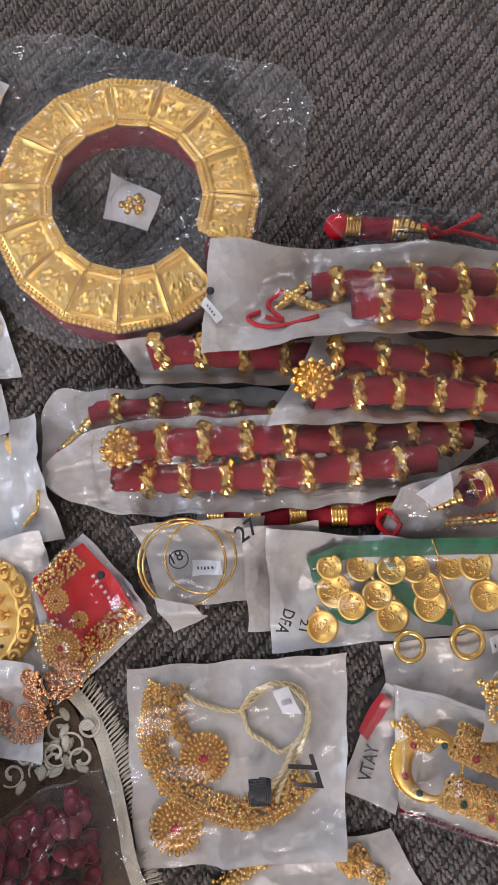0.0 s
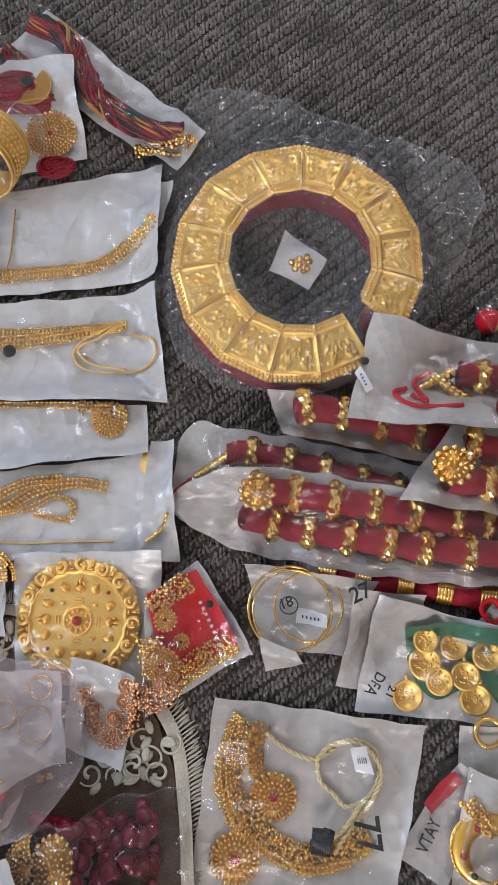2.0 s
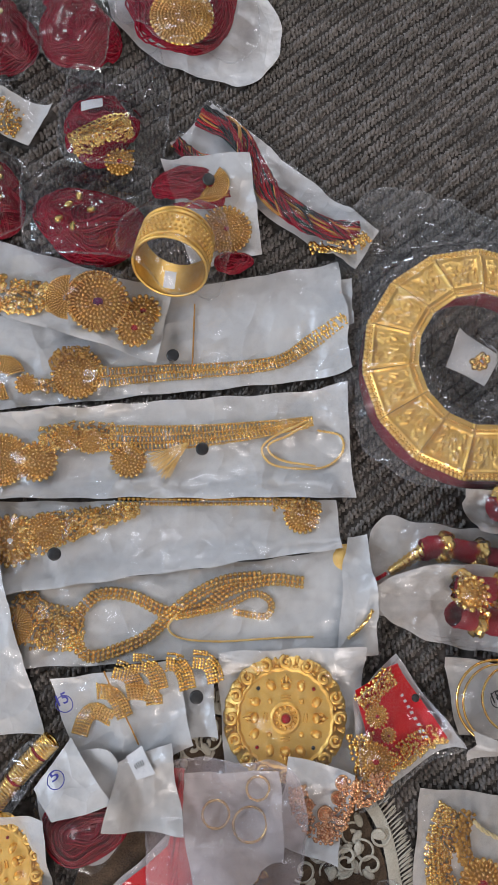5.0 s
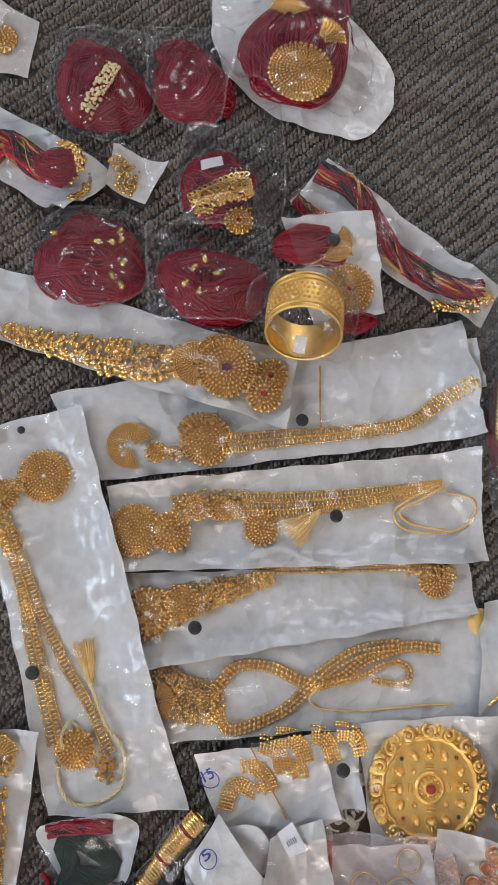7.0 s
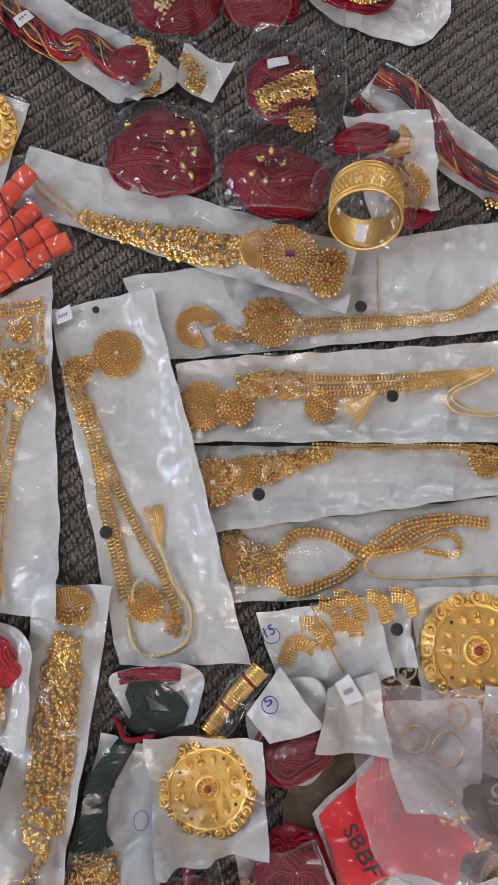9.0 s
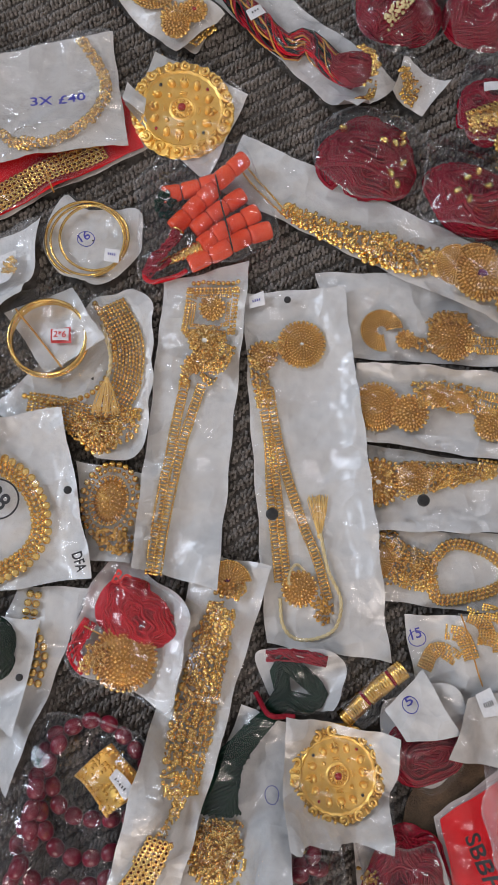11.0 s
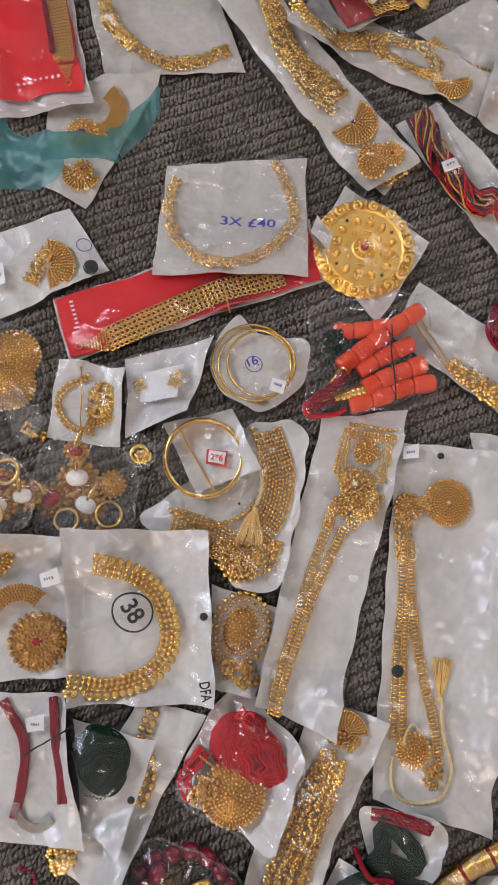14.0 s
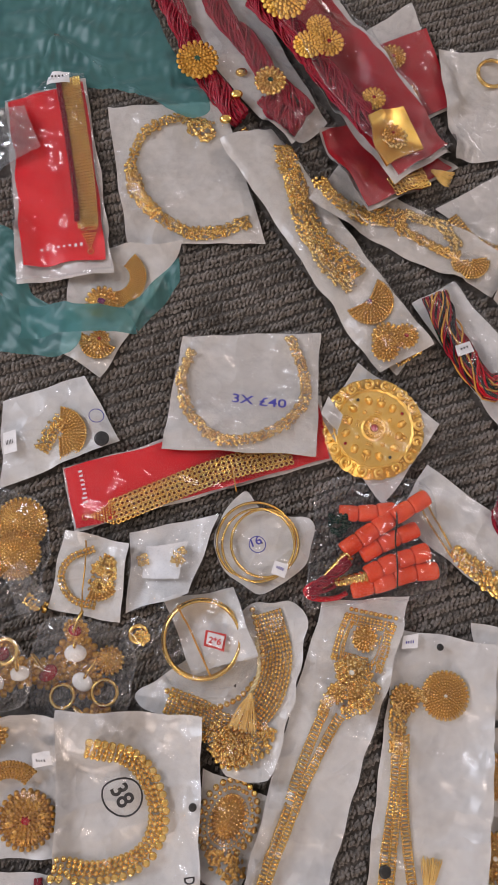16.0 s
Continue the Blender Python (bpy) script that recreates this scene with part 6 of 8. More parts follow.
for q, w0, w1, flip in ((R, -0.019, 0.019, 1), (R * 0.94, 0.019, -0.019, 1)):
    s = np.linspace(w0, w1, 12)[:, None, None]
    v = centre + s * tip + q * (1 + 0.012 * np.sin(s * 1300) * np.sin(a * 18)[None, :, None]) * (np.cos(a)[None, :, None] * side + np.sin(a)[None, :, None] * up)
    n, m = 12, 61
    k = np.arange(n - 1)[:, None] * m + np.arange(m - 1)[None]
    g.add(v, np.stack([k, k + m, k + m + 1, k + 1], -1))
body = part("band", g, "matte_gold", p)
g = Geo()
for s in (-0.019, -0.0135, 0.0135, 0.019):
    tube(g, centre + s * tip + R * (np.cos(a)[:, None] * side + np.sin(a)[:, None] * up), 0.0014, 6, False)
for s in (-0.008, -0.003, 0.003, 0.008):
    b = np.linspace(0, 6.2832, 46)[:-1] + s * 40
    many(g, BEAD, centre + s * tip + R * 1.01 * (np.cos(b)[:, None] * side + np.sin(b)[:, None] * up), np.full((45, 3), 0.0017))
part("engraving", g, "matte_gold", body)
lab = Geo()
q = centre - 0.017 * tip - R * 0.70 * up
lab.add([q + side * 0.005 + tip * 0.004 + up * 0.012, q - side * 0.005 + tip * 0.004 + up * 0.012, q - side * 0.005 - tip * 0.004, q + side * 0.005 - tip * 0.004], [(0, 1, 2, 3)])
part("price_label", lab, "label", p, rest=False)
cover(p, Q, "crisp", True, 0.0020)

# ---- packets south of the stack ----
Q = [(-14.6, 26.7), (-12.9, 26.9), (-11.8, 17.0), (-15.3, 17.0)]
p = packet("cord_packet", Q, "narrow white packet with a gold cord and orange tag", "cord packet")
cord(p, [(-12.7, 20.8), (-13.3, 19.5), (-14.5, 18.4)], 0.0014, "gold")
part("orange_tag", lathe(Geo(), [(1e-5, 0.002), (0.011, 0.002), (0.012, 0)], (*np.array((-14.4, 24.9)) / 100, 0.006), 24), "tassel", p)
cover(p, Q)
Q = [(-25.1, 17.1), (-13.2, 17.8), (-12.9, 7.4), (-24.3, 7.6)]
p = packet("medallion_packet", Q, "white packet with a large stamped gold medallion", "medallion packet")
mandala(p, (-19.5, 12.1), 4.98)
cover(p, Q)
Q = [(-14.2, 14.1), (-10.3, 17.1), (-5.5, 10.5), (-13.8, 5.0)]
p = packet("earring_packet", Q, "white packet with a red card of gold filigree earrings", "earring packet")
flat_card(p, [(-14.0, 14.5), (-10.4, 16.5), (-6.7, 11.0), (-12.4, 7.1)])
wordmark(p, (-8.0, 10.8), (-10.0, 14.3), 0.9)
cluster(p, [(-13.6, 13.4), (-12.1, 14.7), (-10.9, 15.5)], 1.8, 190, "gold")
cluster(p, [(-13.6, 11.0), (-13.1, 8.9), (-12.4, 7.3), (-10.5, 8.9), (-8.3, 10.4), (-7.1, 11.3)], 2.0, 480, "gold")
medallion(p, (-11.2, 10.9), 0.59, "gold", "ruby", 3)
medallion(p, (-12.5, 9.2), 1.35, "gold", "ruby", 5, "earring")
medallion(p, (-12.4, 12.6), 0.85, "gold", "ruby", 4)
scatter(p, (-12.9, 6.8), (2.0, 1.2), 120, 0.0016, "copper", "gold_drops", 40)
cover(p, Q, "crisp")
snap(p, (-9.1, 13.9), 0.32)
Q = [(-38.6, 14.8), (-26.7, 16.5), (-24.8, 10.7), (-35.1, 5.4)]
p = packet("earring_packet", [(-34.0, 15.7), (-25.6, 16.6), (-24.9, 10.6), (-32.2, 10.2)], "white packet with curved gold earrings and black snap", "earring packet")
cover(p, [(-34.0, 15.7), (-25.6, 16.6), (-24.9, 10.6), (-32.2, 10.2)])
p = packet("earring_packet", [(-38.5, 14.8), (-28.5, 16.5), (-26.8, 10.1), (-35.1, 5.4)], "white packet with rows of curved gold pieces", "earring packet")
for pts in ([(-35.9, 10.6), (-35.5, 11.9), (-34.7, 12.4), (-33.4, 11.9)], [(-34.6, 14.0), (-33.6, 14.0), (-32.8, 13.2), (-32.3, 12.2)], [(-33.2, 15.8), (-32.2, 15.5), (-31.5, 14.7), (-31.2, 13.8)], [(-31.8, 16.3), (-30.7, 16.2), (-29.9, 15.4), (-29.6, 14.4)], [(-29.1, 16.4), (-28.3, 16.3), (-27.7, 15.5), (-27.4, 14.4)], [(-27.0, 16.6), (-26.0, 16.5), (-25.4, 15.8), (-25.2, 15.0)], [(-32.1, 14.1), (-31.2, 14.2), (-30.2, 13.9), (-30.0, 13.2)]):
    strands(p, pts, 6, 0.0013, "gold", "curved_piece", 1.75, 1.9)
elastic(p, (-34.0, 15.7), (-31.1, 10.1), mat="ochre")
cover(p, [(-38.5, 14.8), (-28.5, 16.5), (-26.8, 10.1), (-35.1, 5.4)])
snap(p, (-26.7, 13.8))
pen_ring(p, (-37.1, 13.0), 0.66, "blue_ink", 0.0004)
written(p, "15", (-37.5, 12.8), (-36.7, 13.2), "blue_ink", 0.9)

# ---- the heap on the mat ----
Q = [(-23.3, -2.0), (-17.9, -1.0), (-10.9, -0.1), (-10.0, -3.7), (-9.8, -9.3), (-22.3, -10.2)]
p = clear_bag("garnet_bag", Q, "clear bag of dark red beads with a gold basket pendant")
for k in range(85):
    q = np.array((-16.2, -4.7)) / 100 + RNG.uniform(-1, 1, 2) * np.array([0.046, 0.032])
    part("garnet_bead", many(Geo(), BALL, [(*q, float(height(*q)) + 0.004)], np.array([[0.0076, 0.0062, 0.0060]]), np.array([RNG.uniform(0, 3)])), "garnet", p)
fan(p, (-19.9, -3.5), 1.8, 100, 260, "pale_gold", "basket", 6, 0.1, None, 0.012)
medallion(p, (-18.6, -3.8), 1.39, "pale_gold", None, 5, "basket", stretch=1.5, tall=0.008)
sticker(p, [(-16.3, -5.2), (-14.9, -4.9), (-14.6, -6.1), (-16.0, -6.5)], bars=2)
cover(p, Q, "crisp", True, 0.0032)

Q = [(-24.8, -3.1), (-21.0, -1.2), (-15.9, -8.9), (-27.4, -10.5)]
p = packet("necklace_packet", [(-31.5, -5.6), (-21.3, -2.5), (-17.1, -9.8), (-31.6, -11.6)], "white packet with a gold chain on a cream card")
cluster(p, [(-29.2, -6.7), (-26.7, -4.9), (-25.5, -4.0)], 1.6, 200, "gold")
lay_sheet([(-25.7, -4.2), (-22.6, -3.0), (-21.5, -4.9), (-24.0, -5.7)], "cream_card", "label", p)
cover(p, [(-31.5, -5.6), (-21.3, -2.5), (-17.1, -9.8), (-31.6, -11.6)], "crisp")

# red packet with black writing
Q = [(-33.4, -1.1), (-27.6, 4.1), (-21.5, -0.8), (-30.8, -7.7)]
p = packet("red_card_packet", Q, "red card in a clear packet with black handwriting", "card packet", "tissue")
flat_card(p, [(-32.9, -1.2), (-27.5, 3.6), (-22.0, -0.9), (-30.9, -7.3)])
cover(p, Q, "crisp")
written(p, "SBBF", (-31.3, -1.8), (-29.3, -5.1), "ink", 1.3, 0.02)

Q = [(-39.8, -3.9), (-33.5, -2.4), (-30.8, -7.7), (-38.2, -9.4)]
p = packet("bead_packet", Q, "white packet with a tangle of maroon beads and gold", "bead packet", "tissue")
tangle(p, (-35.1, -5.4), (3.2, 3.2), 100, 0.0010, "seed", "bead_skein", 0, 0.022)
cluster(p, [(-38.5, -5.9), (-37.8, -7.1)], 1.3, 70, "old_gold")
cover(p, Q, "crisp", False, 0.002)

Q = [(-38.4, 7.4), (-33.3, 9.7), (-32.0, 3.8), (-34.4, 0.9), (-38.3, 3.7)]
p = packet("bead_packet", Q, "white packet with a maroon bead skein and blue number", "bead packet", blob=True)
tangle(p, (-35.1, 3.8), (3.2, 2.4), 90, 0.0010, "seed", "bead_skein", 30, 0.016)
cover(p, Q, "film", True)
lay_sheet([(-39.0, 6.8), (-36.4, 10.6), (-32.8, 6.0), (-37.3, 4.8)], "folded_flap", "paper", p)
pen_ring(p, (-37.2, 7.7), 0.62, "blue_ink", 0.0004)
written(p, "5", (-37.4, 7.5), (-36.9, 7.9), "blue_ink", 0.7)

Q = [(-42.9, 6.4), (-39.4, 10.6), (-37.1, 10.3), (-40.5, 4.9)]
p = clear_bag("gold_thread_bag", Q, "clear bag with a rod of coiled gold thread")
roll(p, [(-42.0, 5.5), (-40.0, 8.1), (-38.1, 10.1)], 0.7, 1.35, 0.3, "maroon", "gold", "thread_rod", kinds="rib")
cover(p, Q, "crisp", False, 0.002)

Q = [(-46.8, -4.6), (-40.9, -4.1), (-39.6, -9.2), (-47.5, -10.5)]
p = clear_bag("garnet_bag", Q, "clear bag with polished maroon beads and a gold leaf")
for k in range(30):
    q = np.array((-44.1, -7.0)) / 100 + RNG.uniform(-1, 1, 2) * np.array([0.025, 0.028])
    part("garnet_bead", many(Geo(), BALL, [(*q, float(height(*q)) + 0.004)], np.array([[0.0075, 0.006, 0.006]]), np.array([RNG.uniform(0, 3)])), "garnet", p)
part("gold_leaf", many(Geo(), BALL, [(*np.array((-44.5, -6.3)) / 100, 0.022)], np.array([[0.020, 0.006, 0.003]]), np.array([0.75])), "pale_gold", p)
cover(p, Q, "crisp", False, 0.003)

# green thread packets
Q = [(-50.3, 8.9), (-49.2, 10.0), (-43.3, 10.4), (-43.2, 6.6), (-46.4, 5.0), (-49.0, 6.3)]
p = packet("thread_packet", Q, "white packet with dark green and maroon thread", "thread packet", blob=True)
bundle(p, [(-49.6, 9.4), (-47.2, 9.9), (-44.5, 9.9)], 1.1, 16, 0.0010, "maroon", "maroon_threads", 0.6)
bundle(p, [(-48.4, 4.9), (-47.6, 6.6), (-48.3, 8.5), (-47.2, 8.8), (-45.6, 7.9), (-44.5, 6.9), (-45.4, 6.0), (-47.2, 6.0), (-48.4, 4.9)], 1.5, 80, 0.0009, "green", "green_threads", 1.4)
cover(p, Q, "film", True)
Q = [(-50.8, 5.0), (-45.2, 4.1), (-45.3, -11.9), (-54.9, -13.4)]
p = packet("necklace_packet", Q, "white packet with a green bead hank and gold pendant")
bundle(p, [(-48.3, 4.9), (-50.2, 2.0), (-51.3, -0.9), (-51.0, -3.7)], 3.2, 110, 0.0010, "green", "green_hank", 1.3, taper=(0.4, 1.1))
medallion(p, (-50.9, -6.9), 2.26, "gold", None, 6, "pendant", tall=0.008)
cluster(p, [(-52.0, -5.3), (-50.7, -4.6), (-49.6, -5.3)], 2.0, 120, "gold")
scatter(p, (-50.8, -7.1), (2.4, 2.4), 160, 0.0016, "gold", "pendant_grains")
cord(p, [(-49.9, 6.1), (-48.6, 4.9), (-46.4, 5.0)], 0.0022, "maroon", "maroon_cord", twist=False)
cover(p, Q)
pen_ring(p, (-47.2, -1.4), 0.55, "blue_ink", 0.0003)

Q = [(-47.3, 5.1), (-37.7, 5.1), (-37.0, -3.7), (-45.8, -3.8)]
p = packet("medallion_packet", Q, "white packet with a round stamped gold medallion", "medallion packet")
mandala(p, (-42.0, 0.9), 4.06, turn=0.3)
cover(p, Q)

# packets of coins and rings over the mat
Q = [(-19.4, 9.0), (-14.4, 8.6), (-15.4, 0.5), (-20.6, 2.1)]
p = packet("earring_packet", [(-19.3, 9.5), (-14.3, 8.3), (-15.3, 1.0), (-20.2, 2.6)], "white packet with rose gold coin earrings", "earring packet")
for q, r in (((-17.7, 5.5), 0.57), ((-16.2, 4.8), 0.65), ((-15.1, 7.6), 0.62), ((-16.2, 3.5), 0.69), ((-18.4, 6.7), 0.53), ((-15.4, 6.3), 0.53)):
    coin(p, q, r, "copper")
cluster(p, [(-18.6, 7.1), (-18.2, 5.2), (-17.0, 3.6), (-15.4, 3.7), (-14.7, 6.3), (-14.8, 7.8)], 1.4, 260, "copper", r=0.0015)
cover(p, [(-19.3, 9.5), (-14.3, 8.3), (-15.3, 1.0), (-20.2, 2.6)])
Q = [(-29.6, 8.1), (-23.8, 9.2), (-18.8, 8.4), (-18.5, 0.6), (-23.5, -2.4), (-29.2, -3.1)]
p = clear_bag("ring_bag", Q, "pinkish clear bag with thin gold rings and tissue")
lay_sheet([(-28.2, 7.6), (-20.1, 8.6), (-19.5, 1.4), (-26.4, 0.0)], "tissue_paper", "tissue", p)
for q, r in (((-24.9, 4.8), 1.05), ((-22.2, 4.1), 1.31), ((-21.7, 7.1), 0.88)):
    ring(p, q, r, 0.10, "gold", "ring")
cluster(p, [(-24.2, 0.2), (-23.0, 1.1)], 0.8, 50, "gold")
cluster(p, [(-22.6, -0.5), (-20.9, 0.4)], 0.6, 40, "gold")
bundle(p, [(-27.8, 8.2), (-27.8, 5.9), (-28.0, 2.0), (-28.1, -1.3)], 0.9, 10, 0.0011, "red", "red_strip", 0.4)
cover(p, Q, "pink", True, 0.0035)
Q = [(-31.7, 9.6), (-28.4, 10.5), (-26.8, 8.6), (-27.6, 4.0), (-33.5, 4.1)]
p = packet("price_packet", [(-32.4, 9.0), (-28.6, 10.5), (-27.2, 4.0), (-33.5, 4.1)], "translucent white packet with a printed price slip", "packet", "tissue")
sticker(p, [(-31.9, 9.4), (-30.8, 10.3), (-29.7, 8.4), (-31.0, 7.8)], "price_slip", bars=3)
cover(p, [(-32.4, 9.0), (-28.6, 10.5), (-27.2, 4.0), (-33.5, 4.1)])

# ---- west side: garnet bag, hanks, chains ----
Q = [(-67.7, 0.0), (-64.8, 2.1), (-59.3, 1.5), (-56.1, -2.6), (-55.2, -11.7), (-67.4, -15.5), (-70.3, -9.0)]
p = clear_bag("garnet_bag", Q, "clear bag of garnet strings with a square gold pendant")
for pts in ([(-65.7, 0.0), (-62.2, 1.7), (-58.4, -0.6), (-57.2, -3.1), (-57.9, -5.0), (-61.1, -6.0), (-64.0, -5.6), (-65.8, -2.7)], [(-66.3, -1.5), (-66.1, -4.6), (-64.3, -8.3), (-61.3, -9.1), (-58.0, -7.2), (-57.1, -4.4)], [(-66.2, -5.9), (-66.9, -9.1), (-65.0, -11.4), (-60.9, -11.2), (-58.0, -9.4)], [(-65.1, -0.4), (-66.0, -3.7), (-65.8, -8.1), (-66.8, -11.7)]):
    beaded_loop(p, pts, 0.0068, "garnet", "garnet_string", gap=2.15, long=1.2)
S = [(-61.0, 0.3), (-57.5, -2.3), (-60.1, -5.4), (-63.5, -2.9)]
pend = flat_card(p, S, "leaf", "square_pendant", 0.003)
cs = np.array(S) / 100
pts = [(1 - u) * (1 - w) * cs[0] + u * (1 - w) * cs[1] + u * w * cs[2] + (1 - u) * w * cs[3] for u in np.linspace(0.05, 0.95, 11) for w in np.linspace(0.05, 0.95, 11) if min(u, w, 1 - u, 1 - w) < 0.06 or RNG.random() < 0.55]
part("relief", many(Geo(), BEAD, [(*q, float(height(*q)) + 0.0003) for q in pts], np.stack([RNG.uniform(0.0016, 0.0028, len(pts)), RNG.uniform(0.0012, 0.002, len(pts)), np.full(len(pts), 0.0014)], 1), RNG.uniform(0, 3, len(pts))), "leaf", pend)
sticker(p, [(-60.1, -1.4), (-58.3, -2.4), (-58.8, -3.5), (-60.7, -2.5)], bars=3)
cover(p, Q, "crisp", True, 0.0030)

Q = [(-56.9, 16.8), (-50.4, 16.8), (-54.1, -7.2), (-58.8, -12.3)]
p = packet("necklace_packet", [(-56.9, 16.8), (-50.4, 16.8), (-53.7, -12.4), (-59.3, -12.4)], "long white packet with a wide clustered gold necklace")
medallion(p, (-54.0, 15.0), 1.5, "gold", "purple", 4, "pendant")
fan(p, (-53.9, 14.6), 2.0, 20, 160, stone=None)
cluster(p, [(-53.2, 13.6), (-52.5, 14.6)], 1.0, 50, "gold")
cluster(p, [(-54.6, 12.9), (-54.4, 11.4)], 1.4, 60, "gold")
for side, r in ((-1.25, 0.0021), (-0.4, 0.0019), (0.45, 0.0021), (1.3, 0.0019)):
    cluster(p, [(-54.0 + side * 0.5, 12.4), (-54.4 + side * 0.85, 9.0), (-54.6 + side, 4.5), (-54.8 + side, 0.6), (-54.7 + side * 0.7, -2.4)], 0.95, 300, "gold", "flower_strand", r, heap=0.9)
cluster(p, [(-54.6, -2.4), (-54.7, -4.0), (-55.6, -5.6)], 0.9, 100, "gold")
fan(p, (-54.7, -7.3), 2.6, 150, 250, "gold", "pendant", 7, 0.2, None)
filigree(p, [(-55.5, -5.6), (-56.3, -8.4), (-57.5, -10.8)], 2.2, "gold", "pendant_band", 5)
cover(p, [(-56.9, 16.8), (-50.4, 16.8), (-53.7, -12.4), (-59.3, -12.4)])

Q = [(-71.5, 11.1), (-66.5, 10.9), (-68.1, -4.6), (-73.6, -3.3)]
p = packet("necklace_packet", [(-71.6, 11.3), (-65.6, 12.1), (-68.1, -4.6), (-73.6, -3.3)], "white packet with a string of gold flower beads")
strands(p, [(-70.0, 10.8), (-69.9, 8.5), (-68.4, 6.1), (-68.4, 3.7)], 2, 0.0034, "gold", "flower_chain", 2.0, 2.1, BALL, squash=0.6)
scatter(p, (-73.1, -2.2), (1.2, 1.4), 50, 0.0026, "gold", "flower_beads")
cover(p, [(-71.6, 11.3), (-65.6, 12.1), (-68.1, -4.6), (-73.6, -3.3)])

Q = [(-76.2, 8.1), (-68.9, 9.0), (-68.7, 0.0), (-72.2, 0.3)]
p = packet("thread_packet", Q, "white packet with dark green thread and silver trim", "thread packet")
tangle(p, (-72.7, 6.2), (2.2, 2.6), 100, 0.0009, "green", "green_skein", 70, 0.018)
beaded_loop(p, [(-72.8, 2.9), (-71.5, 3.5), (-70.9, 4.6)], 0.0016, "silver", "silver_trim", shape=BEAD)
cover(p, Q)
snap(p, (-69.2, 4.4), 0.3)
Q = [(-86.4, 7.0), (-77.6, 9.8), (-71.2, -0.7), (-81.4, -4.1)]
p = packet("thread_packet", Q, "white packet with maroon thread hanks and a silver piece", "thread packet")
bundle(p, [(-78.4, 9.3), (-77.1, 6.9), (-75.5, 4.5), (-74.4, 2.0)], 0.8, 60, 0.0006, "maroon", "maroon_hank", 0.5)
bundle(p, [(-82.3, 7.7), (-79.4, 5.2), (-78.2, 1.9), (-77.8, -0.8)], 0.8, 60, 0.0006, "maroon", "maroon_hank", 0.5)
fan(p, (-76.4, 0.7), 2.0, 190, 340, "silver", "silver_crescent", 6, 0.7, None)
sticker(p, [(-79.8, 7.0), (-78.5, 7.9), (-77.9, 6.8), (-79.3, 6.1)], bars=3)
elastic(p, (-79.0, 4.0), (-75.8, 8.3), mat="green")
cover(p, Q)
p = thing("silver_earring", (-72.8, -7.0), "silver filigree crescent earring lying on the carpet", "earring")
fan(p, (-73.9, -8.0), 2.2, -60, 70, "silver", "crescent", 4, 0.62, None)
scatter(p, (-70.6, -7.6), (0.4, 0.6), 26, 0.0012, "silver", "drop")
p = thing("red_bead_string", (-75.1, -5.0), "small loose string of dark red beads", "bead string")
beaded_loop(p, [(-75.9, -4.3), (-74.5, -4.6), (-74.4, -5.7), (-75.1, -6.4)], 0.0022, "garnet", "beads", shape=BEAD)

Q = [(-64.1, 15.1), (-60.5, 14.1), (-56.9, 12.0), (-56.6, 8.5), (-56.9, 3.8), (-60.6, 4.6), (-65.5, 5.5), (-65.9, 9.1)]
p = packet("pendant_packet", Q, "white packet with red thread and a gold dome pendant", blob=True)
tangle(p, (-61.2, 10.7), (4.0, 2.4), 120, 0.0009, "red", "red_thread", -10, 0.018)
bundle(p, [(-64.6, 9.5), (-65.5, 6.9), (-64.3, 5.4)], 1.4, 20, 0.001, "red", "red_thread", 0.5)
medallion(p, (-61.3, 7.1), 2.65, "gold", None, 7, "dome_pendant", tall=0.010)
cluster(p, [(-64.6, 6.4), (-63.5, 6.0), (-63.8, 7.8)], 1.8, 170, "gold")
elastic(p, (-65.1, 9.1), (-63.3, 8.7), mat="ochre")
cover(p, Q, "crisp", True, 0.0022)
written(p, "BC", (-63.5, 13.2), (-62.2, 12.8), "red_ink", 1.2)

Q = [(-68.7, 22.6), (-65.5, 23.8), (-61.0, 22.6), (-62.3, 15.0), (-66.0, 14.9)]
p = packet("pendant_packet", [(-69.0, 22.7), (-61.0, 22.7), (-62.2, 15.0), (-66.1, 14.5)], "white packet with an oval gold goddess medallion")
medallion(p, (-65.3, 19.8), 1.45, "gold", None, 5, "figure_disc", stretch=1.35, tall=0.006)
OC, OR = (-65.3, 19.8), 2.51
for q, size in ((0.98, 0.0030), (0.80, 0.0020), (0.64, 0.0012)):
    a = np.linspace(0, 6.2832, int(6.5 * q * OR / 100 / size / 2))[:-1]
    pts = np.stack([OC[0] / 100 + q * OR / 100 * np.cos(a), OC[1] / 100 + q * OR / 75 * np.sin(a)], 1)
    part("bead_border", many(Geo(), BALL if size > 0.0025 else BEAD, np.column_stack([pts, height(pts[:, 0], pts[:, 1]) + size * 0.7]), np.full((len(a), 3), size)), "gold", p)
scatter(p, (-64.2, 16.4), (1.9, 1.0), 80, 0.0018, "old_gold", "base_scrolls")
cover(p, [(-69.0, 22.7), (-61.0, 22.7), (-62.2, 15.0), (-66.1, 14.5)])

